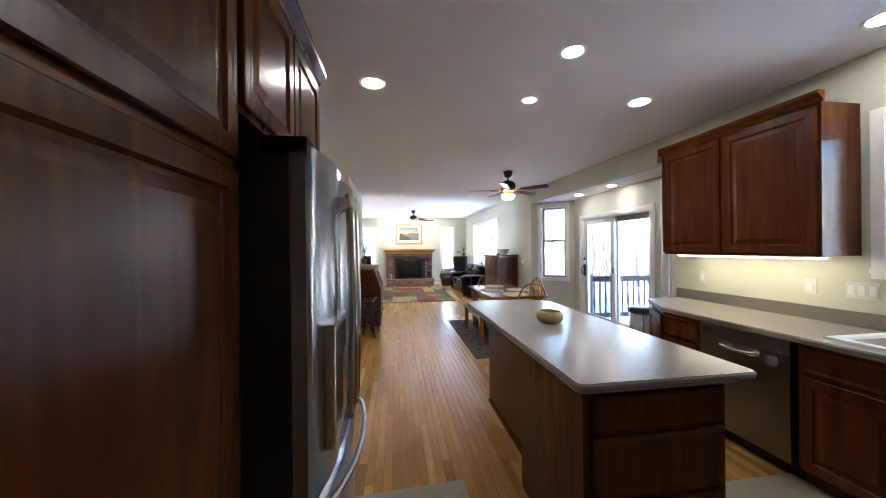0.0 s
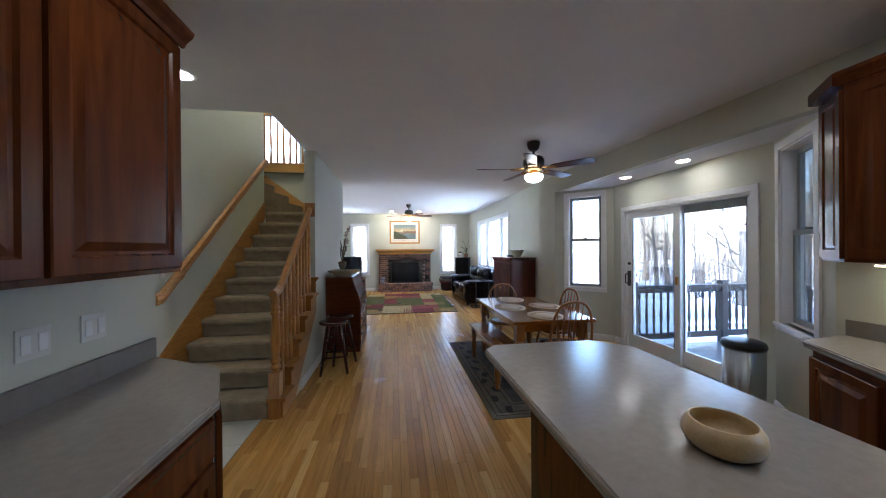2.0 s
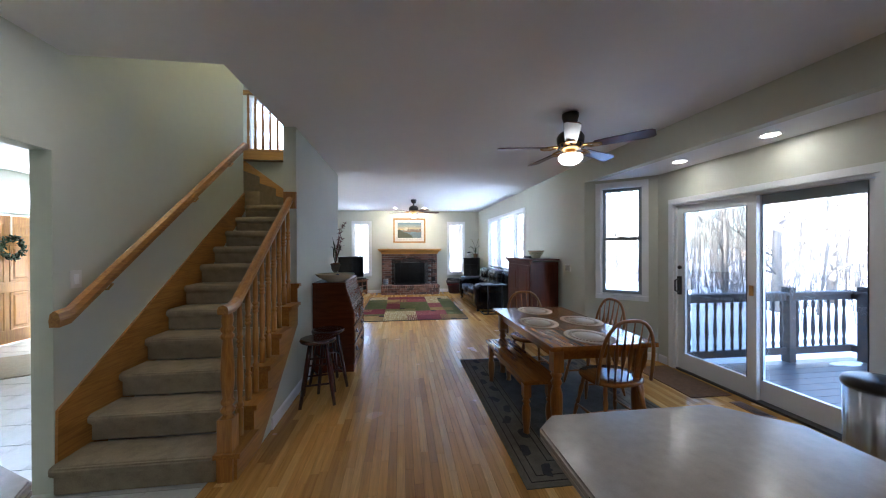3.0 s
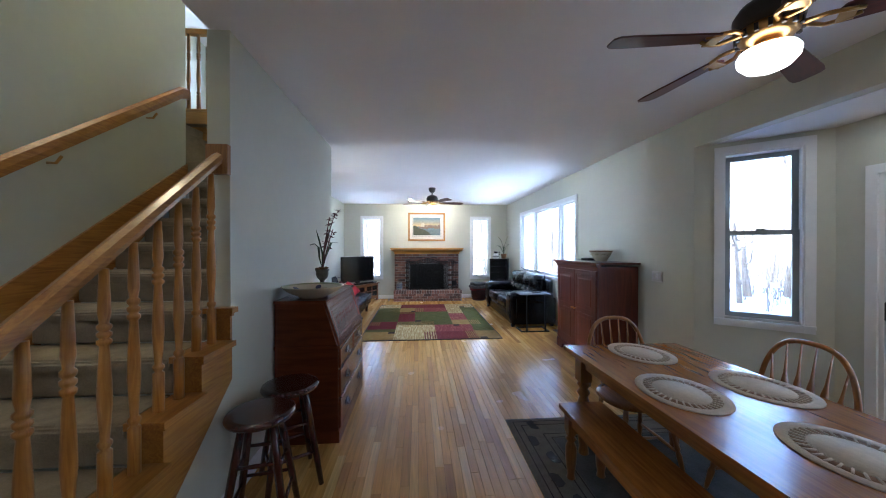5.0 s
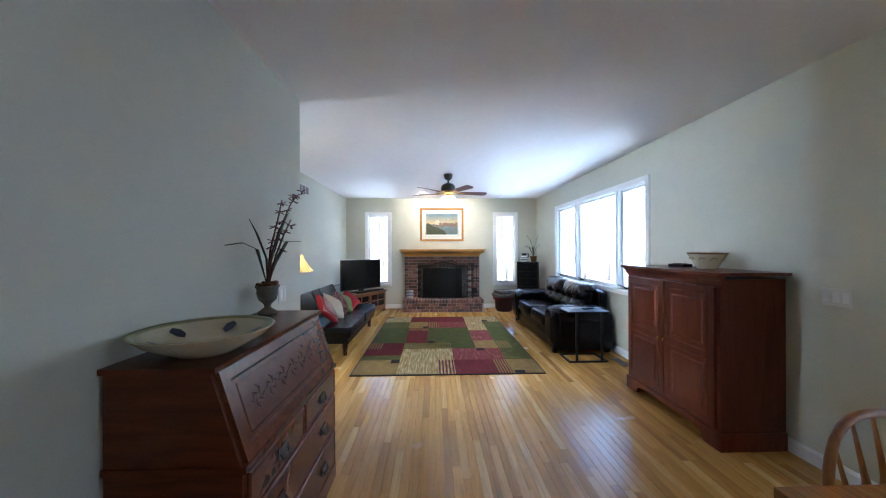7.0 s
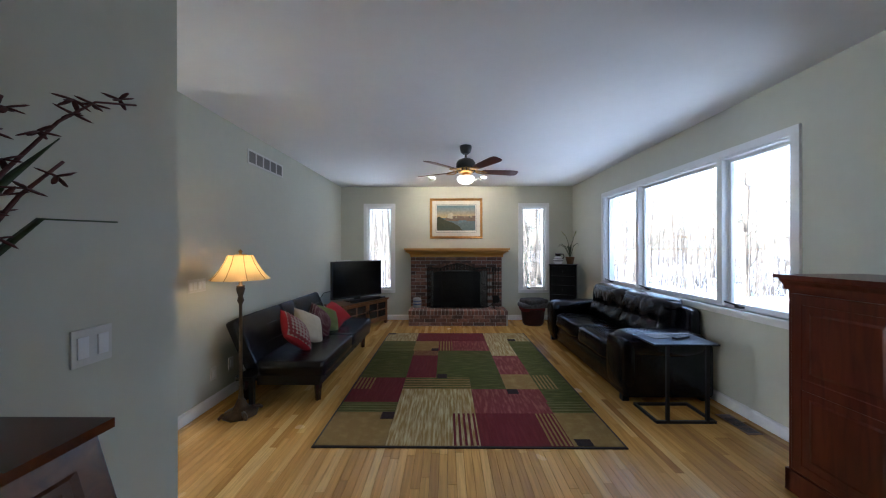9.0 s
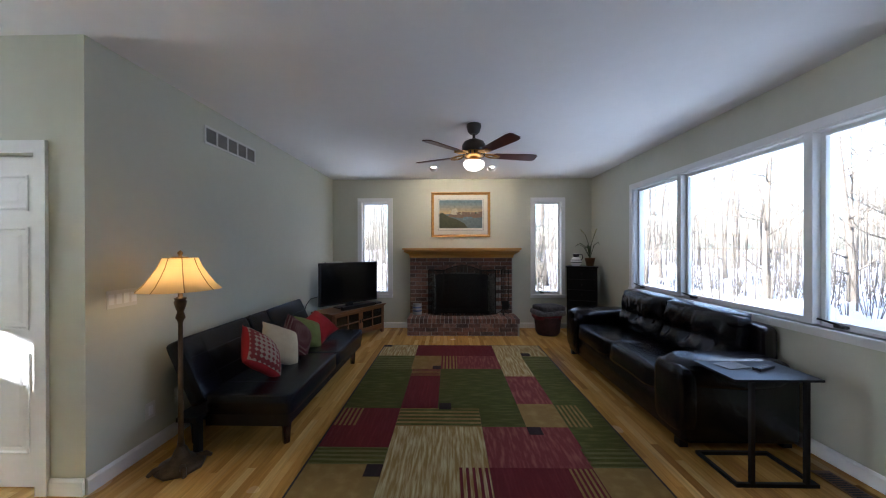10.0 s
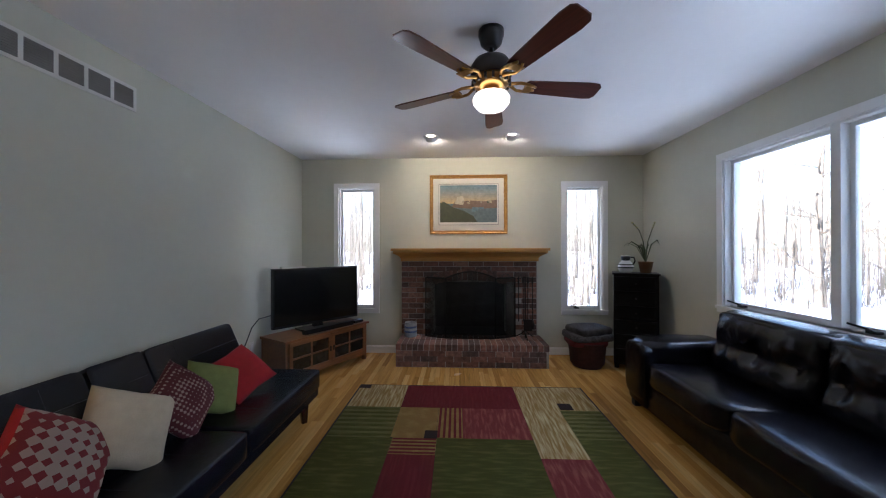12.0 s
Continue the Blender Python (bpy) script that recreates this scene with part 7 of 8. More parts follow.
def tv_set():
    t = thing("tv_stand", -0.355, 13.19, 0, 61, "brown oak corner TV stand with glazed grid doors", "tv stand")
    w, d, h = 1.16, 0.45, 0.50
    part("top", bevelled(boxes((-w / 2 - 0.02, -d / 2 - 0.02, h - 0.025, w / 2 + 0.02, d / 2, h)), 0.004), M_TVWOOD, t)
    part("carcass", bevelled(boxes((-w / 2, -d / 2 + 0.01, 0.09, -w / 2 + 0.03, d / 2, h - 0.026), (w / 2 - 0.03, -d / 2 + 0.01, 0.09, w / 2, d / 2, h - 0.026), (-w / 2 + 0.03, -d / 2 + 0.01, 0.09, w / 2 - 0.03, d / 2, 0.115), (-w / 2 + 0.03, d / 2 - 0.015, 0.115, w / 2 - 0.03, d / 2, h - 0.026)), 0.003, 1), M_TVWOOD, t)
    part("valance", prism([(-w / 2 + 0.03, 0.09), (-w / 2 + 0.03, 0.06), (-0.2, 0.075), (0, 0.08), (0.2, 0.075), (w / 2 - 0.03, 0.06), (w / 2 - 0.03, 0.09)], -d / 2 + 0.012, -d / 2 + 0.03, "y"), M_TVWOOD, t)
    for x in (-w / 2, w / 2 - 0.045):
        for y in (-d / 2 + 0.01, d / 2 - 0.045):
            part("leg", boxes((x, y, 0, x + 0.045, y + 0.045, 0.089)), M_TVWOOD, t)
    for a, b in ((-w / 2 + 0.035, -0.003), (0.003, w / 2 - 0.035)):
        y = -d / 2 - 0.008
        lo, hi, s = 0.12, h - 0.03, 0.04
        mx, mz = (a + b) / 2, (lo + hi) / 2
        dr = part("door", bevelled(boxes((a, y, lo, a + s, y + 0.018, hi), (b - s, y, lo, b, y + 0.018, hi), (a + s, y, lo, b - s, y + 0.018, lo + s), (a + s, y, hi - s, b - s, y + 0.018, hi), (mx - 0.009, y, lo + s, mx + 0.009, y + 0.018, hi - s), (a + s, y, mz - 0.009, mx - 0.009, y + 0.018, mz + 0.009), (mx + 0.009, y, mz - 0.009, b - s, y + 0.018, mz + 0.009)), 0.002, 1), M_TVWOOD, t)
        part("pane", boxes((a + s - 0.004, y + 0.012, lo + s - 0.004, b - s + 0.004, y + 0.015, hi - s + 0.004)), M_SMOKE, dr, "smoked glass")
        kx = b - 0.02 if a < 0 else a + 0.02
        part("pull", boxes((kx - 0.006, y - 0.014, mz - 0.03, kx + 0.006, y, mz + 0.03)), M_IRON, dr)
    v = thing("television", -0.375, 13.215, 0.502, 50, "black flat-screen television on the stand", "television")
    part("bezel", bevelled(boxes((-0.54, -0.02, 0.062, 0.54, 0.03, 0.735)), 0.006), M_BLACK, v)
    part("screen", boxes((-0.52, -0.0225, 0.09, 0.52, -0.0202, 0.72)), M_SCREEN, v)
    part("neck", boxes((-0.06, 0.0, 0.02, 0.06, 0.04, 0.09)), M_BLACK, v)
    part("foot", bevelled(boxes((-0.24, -0.06, 0.0, 0.24, 0.10, 0.018)), 0.006), M_BLACK, v)
    sb = thing("sound_bar", -0.205, 13.13, 0.502, 56, "long black sound bar before the television", "sound bar")
    part("body", bevelled(boxes((-0.33, -0.035, 0, 0.33, 0.03, 0.05)), 0.01, 2), M_BLACK, sb)
    pl = thing("media_player", 0.0, 13.53, 0.502, 61, "small black media box on the stand", "media box")
    part("body", bevelled(boxes((-0.07, -0.05, 0, 0.07, 0.05, 0.03)), 0.006), M_BLACK, pl)
    sl = thing("white_strip_device", -0.568, 12.985, 1.2375, 50, "slim pale device resting on the television's top edge", "device")
    part("body", bevelled(boxes((-0.14, -0.018, 0, 0.14, 0.03, 0.018)), 0.004), M_PLATE, sl)
    cord = thing("power_cord", -0.86, 12.62, 0, 0, "black power cords hanging behind the stand", "cord")
    part("cable", tube([(0.12, 0.25, 0.72), (0.03, 0.12, 0.70), (-0.005, 0.05, 0.62), (-0.012, -0.02, 0.5), (-0.015, -0.08, 0.42)], 0.006, 6), M_BLACK, cord)
    part("plug", puff(0.05, 0.06, 0.05, 0.6, 8, None, pose(0.0, -0.1, 0.41)), M_BLACK, cord)


M_SMOKE = mat("smoked_glass", (0.02, 0.016, 0.012), 0.1, var=0.1)
tv_set()


def futon():
    t = thing("futon_sofa", -0.30, 10.10, 0, 0, "black vinyl click-clack futon with tufted back panels", "sofa")
    L = 1.96
    for i in range(2):
        y0 = 0.01 + i * (L / 2)
        bm = puff(0.64, L / 2 - 0.010, 0.15, 0.12, 16, None, pose(0.13, y0 + L / 4, 0.345))
        part("seat_cushion", bm, M_VINYL, t)
        seam = bmesh.new()
        for q in (0.25, 0.5, 0.75):
            tube([(-0.16, y0 + L / 2 * q, 0.4192), (0.41, y0 + L / 2 * q, 0.4192)], 0.0016, 4, seam)
        part("seam", seam, M_BLACK, t)
    for a, b in ((0.02, 0.82), (0.83, 1.15), (1.16, L)):
        back = part("back_cushion", puff(0.125, b - a, 0.50, 0.12, 16), M_VINYL, t)
        back.matrix_basis = pose(-0.325, (a + b) / 2, 0.565, 0, -24)
        seam = bmesh.new()
        for q in (-0.25, 0.25) if b - a > 0.5 else ():
            tube([(0.0618, q * (b - a), -0.22), (0.0618, q * (b - a), 0.22)], 0.0016, 4, seam)
        for z in (-0.08, 0.09):
            tube([(0.0618, -(b - a) / 2 + 0.03, z), (0.0618, (b - a) / 2 - 0.03, z)], 0.0016, 4, seam)
        part("seam", seam, M_BLACK, back)
    part("frame", bevelled(boxes((-0.40, 0.06, 0.22, 0.36, L - 0.06, 0.262)), 0.006), M_BLACK, t)
    for x in (-0.36, 0.34):
        for y in (0.16, L - 0.10):
            part("leg", tube([(x, y, 0), (x, y, 0.24)], [0.028, 0.045], 4), M_STOOL, t, "tapered black wooden leg")
    part("skirt", bevelled(boxes((-0.17, 0.015, 0.20, 0.425, L - 0.015, 0.285)), 0.012, 2), M_VINYL, t, "black vinyl skirt under the seat")
    part("end_bracket", bevelled(boxes((-0.29, -0.10, 0.28, -0.15, -0.004, 0.31)), 0.006), M_BLACK, t, "dark bracket at the end of the frame")
    part("end_leg", bevelled(boxes((-0.21, -0.05, 0.0, -0.17, -0.01, 0.279)), 0.004), M_BLACK, t)


futon()


def cushion(x, y, z, size, rx, ry, rz, m, label, spin=0, border=None):
    t = thing("throw_pillow", x, y, z, 0, label, "pillow", "pillows on the futon")
    t.matrix_world = pose(x, y, z, rx, ry, rz) @ pose(0, 0, 0, 0, 0, spin)
    bm = bmesh.new()
    n = 18
    rows = {}
    for sgn in (-1, 1):
        for i in range(n + 1):
            for k in range(n + 1):
                u, v = 2 * i / n - 1, 2 * k / n - 1
                edge = (1 - u * u) * (1 - v * v)
                pinch = 1 - 0.10 * (1 - abs(u)) * abs(v) ** 4 - 0.10 * (1 - abs(v)) * abs(u) ** 4
                rows[sgn, i, k] = bm.verts.new((u * size / 2 * pinch, v * size / 2 * pinch, sgn * 0.075 * max(0, edge) ** 0.42 * (1 + 0.12 * noise.noise((u * 2, v * 2, x)))))
    for sgn in (-1, 1):
        for i in range(n):
            for k in range(n):
                q = [rows[sgn, i, k], rows[sgn, i + 1, k], rows[sgn, i + 1, k + 1], rows[sgn, i, k + 1]]
                f = bm.faces.new(q if sgn > 0 else list(reversed(q)))
                f.smooth = True
                f.material_index = int(border is not None and max(abs(2 * (i + 0.5) / n - 1), abs(2 * (k + 0.5) / n - 1)) > 0.86)
    bmesh.ops.remove_doubles(bm, verts=bm.verts[:], dist=1e-4)
    cover = part("cover", bm, m, t)
    if border is not None:
        cover.data.materials.append(border)


def patterned(name, ground, motif, scale, kind, split=0.72):
    m = mat(name, ground, 0.9, bump=0.5, bscale=300)
    n, l = m.node_tree.nodes, m.node_tree.links
    co, tx, rp = n.new("ShaderNodeTexCoord"), n.new("ShaderNodeTexVoronoi" if kind == "dots" else "ShaderNodeTexWave"), n.new("ShaderNodeValToRGB")
    tx.inputs["Scale"].default_value = scale
    if kind == "dots":
        tx.inputs["Randomness"].default_value, tx.distance = 0.0, "MANHATTAN"
    else:
        tx.inputs["Distortion"].default_value, tx.inputs["Detail"].default_value, tx.inputs["Detail Scale"].default_value = 7, 1.5, 3
    l.new(co.outputs["Object"], tx.inputs[0]), l.new(tx.outputs["Distance" if kind == "dots" else "Fac"], rp.inputs[0])
    rp.color_ramp.elements[0].color, rp.color_ramp.elements[1].color = (*motif, 1), (*ground, 1)
    rp.color_ramp.interpolation = "CONSTANT"
    rp.color_ramp.elements[1].position = split
    l.new(rp.outputs[0], n["Principled BSDF"].inputs["Base Color"])
    return m


P_DOT = patterned("red_heart_print", (0.30, 0.22, 0.17), (0.16, 0.011, 0.012), 21, "dots", 0.80)
P_RED = mat("red_cloth", (0.30, 0.006, 0.009), 0.9, var=0.1, scale=20, bump=0.5, bscale=200)
P_CREAM = mat("cream_cloth", (0.46, 0.38, 0.26), 0.9, var=0.06, scale=20, bump=0.5, bscale=200)
P_ZIG = patterned("burgundy_weave", (0.085, 0.012, 0.014), (0.30, 0.20, 0.16), 44, "dots", 0.5)
P_GREEN = mat("green_cloth", (0.17, 0.19, 0.05), 0.9, var=0.1, scale=20, bump=0.5, bscale=200)
for q, (yy, mm, lab, sz, tl) in enumerate(((10.52, P_DOT, "red and cream heart-print throw pillow", 0.40, 50), (10.80, P_CREAM, "plain cream throw pillow", 0.38, 52), (11.10, P_ZIG, "burgundy and cream woven throw pillow", 0.36, 56), (11.32, P_GREEN, "moss green throw pillow", 0.33, 52), (11.58, P_RED, "bright red throw pillow", 0.36, 38))):
    cushion(-0.28 + 0.012 * q, yy - 0.03, 0.42 + sz * (0.46, 0.44, 0.46, 0.44, 0.42)[q], sz, 0, tl + 4, (6, -12, -8, -16, -26)[q], mm, lab, (40, -34, 36, -30, 20)[q], P_RED if q == 0 else None)


def floor_lamp():
    t = thing("floor_lamp", -0.53, 9.97, 0, 0, "bronze floor lamp with a lit amber panel shade", "floor lamp")
    part("base", lathe([(0.14, 0.0), (0.145, 0.02), (0.11, 0.045), (0.07, 0.055), (0.05, 0.09), (0.035, 0.13), (0.022, 0.15)], 8), M_BRONZE_W, t, "scrolled bronze base")
    for a in range(4):
        part("foot", tube([(0.08 * math.cos(radians(45 + 90 * a)), 0.08 * math.sin(radians(45 + 90 * a)), 0.04), (0.14 * math.cos(radians(45 + 90 * a)), 0.14 * math.sin(radians(45 + 90 * a)), 0.035), (0.17 * math.cos(radians(45 + 90 * a)), 0.17 * math.sin(radians(45 + 90 * a)), 0.012)], [0.02, 0.018, 0.012], 8), M_BRONZE_W, t)
    part("pole", lathe([(0.022, 0.15), (0.016, 0.2), (0.014, 0.6), (0.013, 1.0), (0.018, 1.02), (0.028, 1.04), (0.024, 1.06), (0.018, 1.08), (0.03, 1.12), (0.036, 1.15), (0.03, 1.165), (0.036, 1.175), (0.03, 1.18), (0.014, 1.185), (0.012, 1.24)], 20), M_BRONZE_W, t)
    sh = bmesh.new()
    n = 24
    prof = [(0.235, 1.235), (0.20, 1.27), (0.16, 1.33), (0.125, 1.39), (0.10, 1.455)]
    rings = [[sh.verts.new((r * (1 - 0.05 * (i % 3 == 0)) * math.cos(2 * math.pi * i / n), r * (1 - 0.05 * (i % 3 == 0)) * math.sin(2 * math.pi * i / n), z)) for i in range(n)] for r, z in prof]
    for a, b in zip(rings, rings[1:]):
        for i in range(n):
            sh.faces.new((a[i], a[(i + 1) % n], b[(i + 1) % n], b[i])).smooth = True
    part("shade", sh, M_SHADE, t, "amber bell-shaped shade")
    for i in range(8):
        a = 2 * math.pi * i / 8
        part("shade_rib", tube([(r * 0.955 * math.cos(a), r * 0.955 * math.sin(a), z) for r, z in prof], 0.003, 5), M_RIB, t)
    part("bulb", lathe([(0, 1.27), (0.03, 1.28), (0.036, 1.32), (0.02, 1.36), (0, 1.365)], 16), M_BULB, t, "glowing bulb")
    t.scale = (1, 1, 0.965)
    part("finial", lathe([(0.05, 1.455), (0.05, 1.462), (0.01, 1.466), (0.012, 1.48), (0.018, 1.49), (0.006, 1.505), (0, 1.51)], 14), M_BRASS, t)


M_BRONZE_W = mat("aged_bronze", (0.10, 0.06, 0.03), 0.45, 0.5, var=0.3, scale=25)
M_RIB = mat("shade_rib", (0.30, 0.18, 0.06), 0.8)
M_BULB = mat("bulb_glow", (1, 0.85, 0.6), 0.5, emit=6.2, ecol=(1.0, 0.66, 0.30))
M_SHADE = bpy.data.materials.new("shade_cloth")
M_SHADE.use_nodes = True
nd, lk = M_SHADE.node_tree.nodes, M_SHADE.node_tree.links
tr, df, mx = nd.new("ShaderNodeBsdfTranslucent"), nd.new("ShaderNodeBsdfDiffuse"), nd.new("ShaderNodeMixShader")
tr.inputs[0].default_value, df.inputs[0].default_value = (0.85, 0.62, 0.30, 1), (0.70, 0.55, 0.32, 1)
mx.inputs[0].default_value = 0.4
lk.new(tr.outputs[0], mx.inputs[1]), lk.new(df.outputs[0], mx.inputs[2]), lk.new(mx.outputs[0], nd["Material Output"].inputs[0])
floor_lamp()


def tufted(w, h, d, cols, rows, seed):
    """A back cushion whose face, towards -x, is pulled in at buttons and swells between them, with pleats along the pulls."""
    bm = bmesh.new()
    n, k = 16 * cols, 32 * rows
    grid = {}
    for side in (0, 1):
        for i in range(n + 1):
            for q in range(k + 1):
                u, v = i / n, q / k
                e = max(0.0, 1 - (2 * u - 1) ** 6) ** 0.5 * max(0.0, 1 - (2 * v - 1) ** 6) ** 0.5
                dips = sum(math.exp(-((u - (c + 0.5) / cols) / 0.055) ** 2 - ((v - (r + 0.45) / rows) / 0.15) ** 2) for c in range(cols) for r in range(rows))
                pull = 1 - 0.75 * min(1.0, dips) - 0.25 * math.exp(-((v - 0.45) / 0.10) ** 2)
                y = (u - 0.5) * w + 0.012 * noise.noise((u * 5, v * 5, seed))
                z = (v - 0.5) * h + 0.018 * noise.noise((u * 4, v * 4, seed + 9)) * e
                crease = 0.011 * noise.noise((u * 15, v * 5, seed)) + 0.005 * noise.noise((u * 30, v * 22, seed))
                x = -d * e * (0.60 + 0.40 * pull) - crease * e if side == 0 else 0.05 * e
                grid[side, i, q] = bm.verts.new((x, y, z))
    for side in (0, 1):
        for i in range(n):
            for q in range(k):
                f = [grid[side, i, q], grid[side, i, q + 1], grid[side, i + 1, q + 1], grid[side, i + 1, q]]
                bm.faces.new(f if side == 0 else list(reversed(f))).smooth = True
    bmesh.ops.remove_doubles(bm, verts=bm.verts[:], dist=1e-4)
    bmesh.ops.recalc_face_normals(bm, faces=bm.faces[:])
    return bm


def leather_sofa():
    t = thing("leather_sofa", 2.90, 10.20, 0, 0, "black leather sofa with plump tufted cushions under the window", "sofa")
    L, D, A = 2.28, 0.93, 0.30
    part("base", puff(D - 0.10, L - 0.06, 0.27, 0.10, 12, None, pose(D / 2 + 0.03, L / 2, 0.175)), M_LEATHER, t)
    w = (L - 2 * A) / 2
    for i in range(2):
        y = A + w * (i + 0.5)
        part("seat_cushion", puff(0.66, w + 0.01, 0.20, 0.28, 26, None, pose(0.37, y, 0.375, 0, 2), 0.05), M_LEATHER, t)
        b = part("back_cushion", tufted(w + 0.02, 0.52, 0.20, 3, 1, 3.0 + 7 * i), M_LEATHER, t)
        b.matrix_basis = pose(0.76, y, 0.675, 0, 10)
        for q in (-1, 0, 1):
            part("tuft_button", lathe([(0.0, 0), (0.015, 0), (0.013, 0.010), (0, 0.013)], 10, m=pose(-0.118, q * (w + 0.02) / 3, -0.026, 0, -90)), M_LEATHER, b)
        part("head_roll", puff(0.24, w + 0.02, 0.15, 0.55, 24, None, pose(0.74, y, 0.865, 0, 0, 0), 0.08), M_LEATHER, t)
    for y in (A / 2, L - A / 2):
        part("arm", puff(D - 0.08, A - 0.02, 0.50, 0.10, 16, None, pose(D / 2 + 0.02, y, 0.295)), M_LEATHER, t)
        part("arm_pad", puff(D - 0.06, A + 0.03, 0.25, 0.60, 30, None, pose(D / 2, y, 0.535), 0.05), M_LEATHER, t)
        part("arm_front", puff(0.16, A + 0.01, 0.50, 0.40, 20, None, pose(0.10, y, 0.36), 0.02), M_LEATHER, t, "rolled black leather arm front")
    part("back_frame", puff(0.14, L - 0.40, 0.80, 0.10, 12, None, pose(D - 0.065, L / 2, 0.455)), M_LEATHER, t)
    for x in (0.10, D - 0.08):
        for y in (0.08, L - 0.08):
            part("foot", boxes((x - 0.03, y - 0.03, 0, x + 0.03, y + 0.03, 0.06)), M_BLACK, t)


leather_sofa()


def side_table():
    t = thing("side_table", 3.03, 9.84, 0, 0, "black metal C-shaped side table tucked at the sofa arm", "side table")
    w, d = 0.50, 0.34
    part("top", bevelled(boxes((-0.01, 0, 0.645, w + 0.03, d, 0.66)), 0.003), M_BLACK, t, "dark stone-look top")
    b = 0.022
    part("base", bevelled(boxes((0, 0, 0, w, b, b), (0, d - b, 0, w, d, b), (0, b, 0, b, d - b, b), (w - b, b, 0, w, d - b, b)), 0.003, 1), M_IRON, t)
    for x in (0.10, 0.43):
        part("post", bevelled(boxes((x - 0.012, 0.0, b, x + 0.012, 0.022, 0.644)), 0.002, 1), M_IRON, t)
    r = thing("remote_control", 3.36, 10.02, 0.662, 24, "black remote control lying on the side table", "remote")
    part("body", bevelled(boxes((-0.085, -0.023, 0, 0.085, 0.023, 0.018)), 0.006, 2), M_BLACK, r)
    part("buttons", boxes(*[(-0.06 + 0.022 * i, -0.012 + 0.014 * k, 0.0182, -0.047 + 0.022 * i, -0.004 + 0.014 * k, 0.0205) for i in range(6) for k in range(2)]), M_SPLASH, r)
    p = thing("paper", 3.20, 10.08, 0.662, 12, "pale leaflet on the side table", "paper")
    part("sheet", boxes((-0.09, -0.06, 0, 0.09, 0.06, 0.004)), M_SPLASH, p)


side_table()


def black_chest():
    t = thing("tall_chest", 3.25, 13.38, 0, -24, "tall narrow black chest of drawers in the corner", "chest")
    w, d, h = 0.47, 0.36, 1.16
    part("body", bevelled(boxes((0, 0, 0.05, w, d, h - 0.02)), 0.004, 1), M_BLACK_P, t)
    part("top", bevelled(boxes((-0.015, -0.015, h - 0.02, w + 0.015, d, h)), 0.005), M_BLACK_P, t)
    for i in range(6):
        z = 0.08 + i * 0.175
        dr = part("drawer_front", rings_panel(w - 0.04, 0.165, DRAWER, m=pose(0.02, 0, z)), M_BLACK_P, t)
        part("knob", lathe([(0.006, 0), (0.012, 0.014), (0.010, 0.02), (0, 0.022)], 10, m=pose(w / 2, -0.02, z + 0.083, 90)), M_BRONZE, dr)
    for x in (0.03, w - 0.03):
        part("foot", boxes((x - 0.025, 0.01, 0, x + 0.025, d - 0.01, 0.049)), M_BLACK_P, t)
    j = thing("pitcher", 3.45, 13.49, 1.161, 0, "black and white striped ceramic pitcher on the chest", "pitcher")
    part("body", lathe([(0, 0), (0.06, 0), (0.085, 0.04), (0.09, 0.08), (0.07, 0.12), (0.045, 0.145), (0.045, 0.18), (0.055, 0.21), (0.048, 0.21), (0.038, 0.18), (0, 0.15)], 28), M_WHITE, j)
    for z0, z1, r0, r1 in ((0.055, 0.07, 0.0895, 0.0915), (0.095, 0.105, 0.087, 0.083), (0.15, 0.205, 0.0462, 0.0555)):
        part("stripe", lathe([(r0, z0), (r0 + 0.002, z0), (r1 + 0.002, z1), (r1, z1)], 28), M_BLACK, j)
    part("handle", tube([(0.05, 0, 0.19), (0.10, 0, 0.19), (0.115, 0, 0.14), (0.085, 0, 0.09)], 0.009, 8), M_BLACK, j)
    p = thing("potted_plant", 3.655, 13.42, 1.161, 0, "small orchid with thin leaves in a brown pot", "plant")
    p.scale = (1.25, 1.25, 1.25)
    part("pot", lathe([(0, 0), (0.045, 0), (0.065, 0.10), (0.07, 0.11), (0.06, 0.11), (0.055, 0.09), (0, 0.09)], 20), M_BROWN, p)
    rng = random.Random(8)
    for i in range(7):
        a = rng.uniform(0, 6.28)
        r, h2 = rng.uniform(0.12, 0.2), rng.uniform(0.16, 0.26)
        part("leaf", tube([(0, 0, 0.1), (0.4 * r * math.cos(a), 0.4 * r * math.sin(a), 0.1 + h2 * 0.8), (0.8 * r * math.cos(a), 0.8 * r * math.sin(a), 0.1 + h2), (r * math.cos(a), r * math.sin(a), 0.1 + h2 * 0.8)], [0.006, 0.012, 0.01, 0.002], 6, flat=0.3), M_LEAF, p)
    for s in (-1, 1):
        pts = [(0, 0, 0.1), (s * 0.02, 0, 0.3), (s * 0.06, 0, 0.42), (s * 0.11 - 0.02, 0, 0.5)]
        part("stem", tube(pts, 0.004, 5), M_LEAF, p)
        for q in (0.35, 0.65, 0.95):
            c = Vector(pts[2]).lerp(Vector(pts[3]), q)
            part("bud", puff(0.025, 0.02, 0.02, 0.9, 5, None, Matrix.Translation(c)), M_BUD, p)


M_BLACK_P = mat("black_paint", (0.006, 0.0055, 0.006), 0.35, var=0.15, spec=0.25)
black_chest()


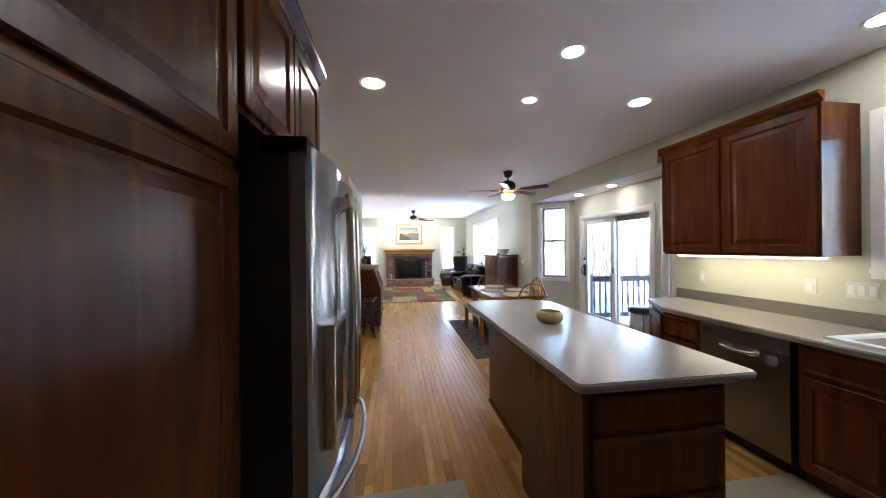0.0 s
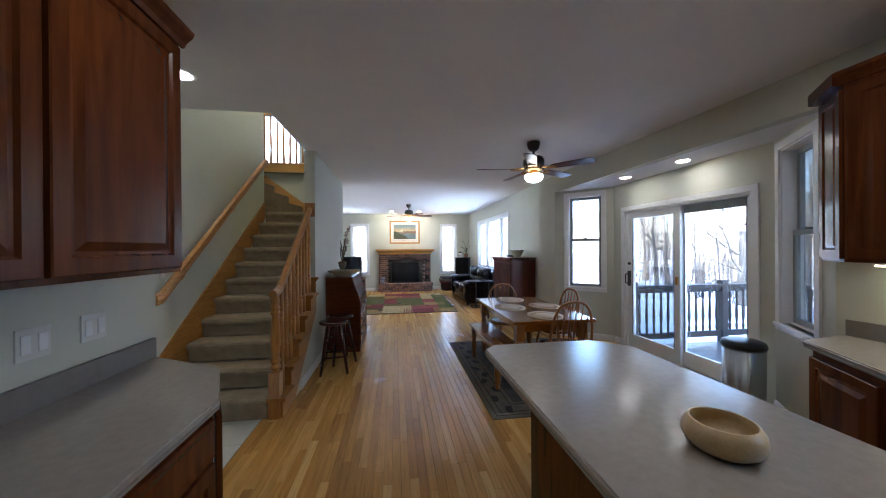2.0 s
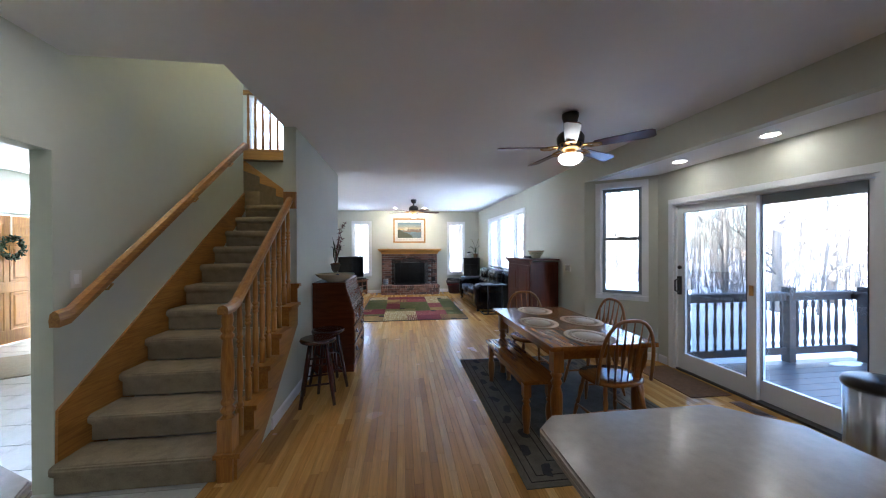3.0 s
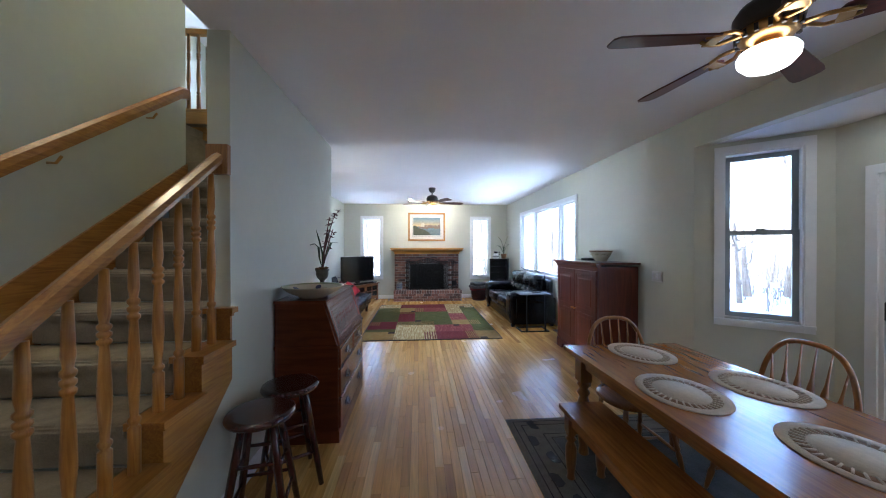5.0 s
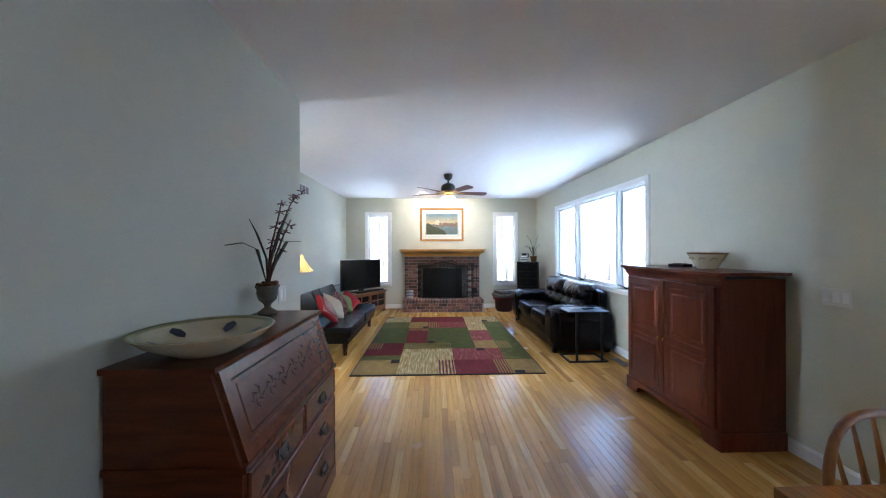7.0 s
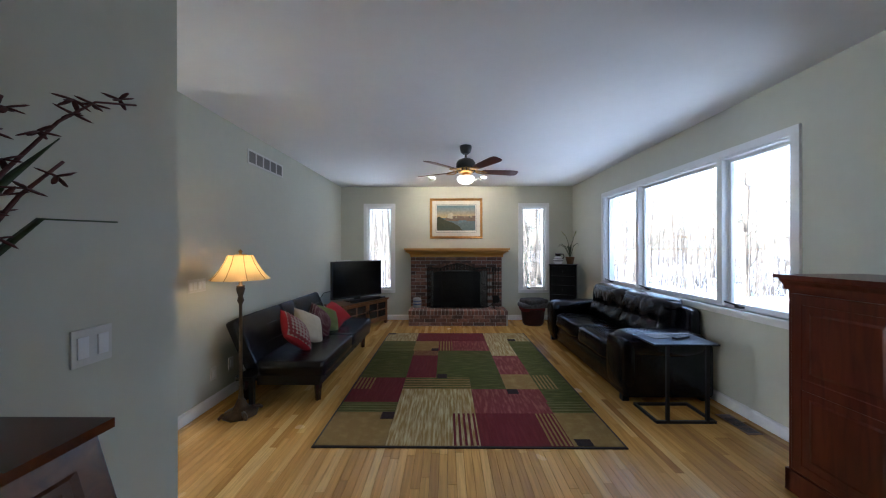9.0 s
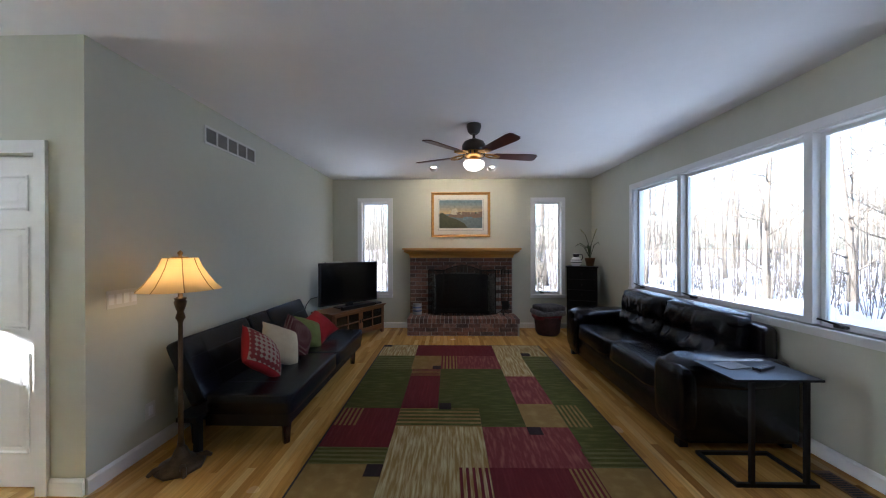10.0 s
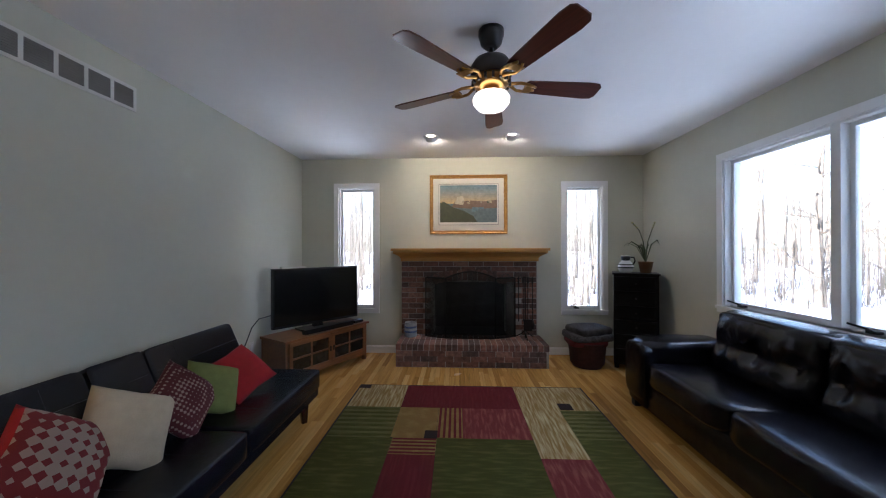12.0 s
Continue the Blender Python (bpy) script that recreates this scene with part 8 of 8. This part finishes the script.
def blanket_basket():
    t = thing("blanket_basket", 2.95, 13.45, 0, 0, "dark round basket holding folded striped blankets", "basket")
    part("tub", lathe([(0, 0), (0.17, 0), (0.20, 0.05), (0.225, 0.30), (0.232, 0.31), (0.215, 0.31), (0.19, 0.05), (0, 0.03)], 32), mat("woven_dark", (0.035, 0.010, 0.012), 0.85, var=0.4, scale=30, bump=0.9, bscale=90), t)
    for i, (m, sz) in enumerate(((mat("red_throw", (0.10, 0.012, 0.015), 0.95, var=0.3, scale=12, bump=0.8, bscale=120), 0.46), (mat("grey_throw", (0.09, 0.085, 0.085), 0.95, var=0.6, scale=18, bump=0.8, bscale=120, stretch=(1, 8, 1)), 0.52), (mat("dark_throw", (0.05, 0.045, 0.045), 0.95, var=0.5, scale=18, bump=0.8, bscale=120), 0.47))):
        part("blanket", puff(sz, sz * 0.85, 0.10, 0.4, 14, None, pose(0.02 * i - 0.02, 0, 0.31 + 0.07 * i, 0, 0, 8 * i), 0.08), m, t, "folded throw blanket")


blanket_basket()


M_VENT = mat("grey_grille", (0.20, 0.195, 0.17), 0.6, var=0.1)


def wall_vent():
    t = thing("wall_vent", -0.888, 10.66, 2.40, 90, "white return-air grille high on the wall", "vent")
    w, h = 0.76, 0.165
    part("frame", bevelled(boxes((0, -0.008, 0, w, 0, 0.02), (0, -0.008, h - 0.02, w, 0, h), *[(i * (w - 0.02) / 5, -0.008, 0.02, i * (w - 0.02) / 5 + 0.02, 0, h - 0.02) for i in range(6)]), 0.002, 1), M_PLATE, t)
    part("backing", boxes((0.01, -0.002, 0.01, w - 0.01, -0.0005, h - 0.01)), M_SPLASH, t)
    for i in range(9):
        part("slat", boxes((0.02, -0.006, 0.024 + i * 0.0135, w - 0.02, -0.003, 0.031 + i * 0.0135)), M_VENT, t)


wall_vent()


# ---- floor strips ----
def strips():
    rng = random.Random(11)
    W = 0.057
    lens = [0.45, 0.6, 0.75, 0.9, 1.05, 1.2, 1.4]
    meshes = {}
    for ln in lens:
        bm = bmesh.new()
        g, c = 0.0003, 0.0006
        x0, x1, y0, y1 = g, W - g, g, ln - g
        lo = [bm.verts.new(p) for p in ((x0, y0, -0.006), (x1, y0, -0.006), (x1, y1, -0.006), (x0, y1, -0.006))]
        hi = [bm.verts.new(p) for p in ((x0 + c, y0 + c, 0), (x1 - c, y0 + c, 0), (x1 - c, y1 - c, 0), (x0 + c, y1 - c, 0))]
        for i in range(4):
            bm.faces.new((lo[i], lo[(i + 1) % 4], hi[(i + 1) % 4], hi[i]))
        bm.faces.new(hi)
        meshes[ln] = solid(bm, "floor_strip")
        meshes[ln].materials.append(M_PLANK)
    verts, faces, count = [], [], 0
    rows = int((4.72 + 0.18) / W)
    for r in range(-51, rows - 2):
        x = -0.018 + r * W
        spans = [(-1.2, YB)] if r >= 0 else [(8.30, YB)] + ([(-1.2, 3.90)] if x > -0.17 else [])
        if x + W > XR:
            spans = [(3.52 + max(0, (x - XK) * 1.4), 7.22 - max(0, (x + W - XR) * 0.84))]
            if x + W > 4.66:
                spans = [(4.5, 6.5)]
        for y0, y1 in spans:
            y = y0 - rng.uniform(0, 0.8)
            while y < y1:
                ln = rng.choice(lens)
                a, b = max(y, y0), min(y + ln, y1)
                if b - a > 0.02:
                    whole = b - a > ln - 1e-6
                    if whole and 0.75 < x < 1.78 and 1.2 < y < 11.5 and count < 300:
                        o = new("floor_strip", meshes[ln])
                        o.parent = floor
                        o.matrix_basis = pose(x, y, 0)
                        count += 1
                    else:
                        g, c = 0.0003, 0.0006
                        k = len(verts)
                        for z, e in ((-0.006, g), (0, g + c)):
                            verts += [(x + e, a + e, z), (x + W - e, a + e, z), (x + W - e, b - e, z), (x + e, b - e, z)]
                        faces += [(k + i, k + (i + 1) % 4, k + 4 + (i + 1) % 4, k + 4 + i) for i in range(4)] + [(k + 4, k + 5, k + 6, k + 7)]
                y += ln
    me = bpy.data.meshes.new("floor_strips")
    me.from_pydata(verts, [], faces)
    me.materials.append(M_PLANKS)
    o = new("floor_strips", me)
    o.parent = floor
    tagged(o, "honey oak floor strips", kind="stuff")


strips()
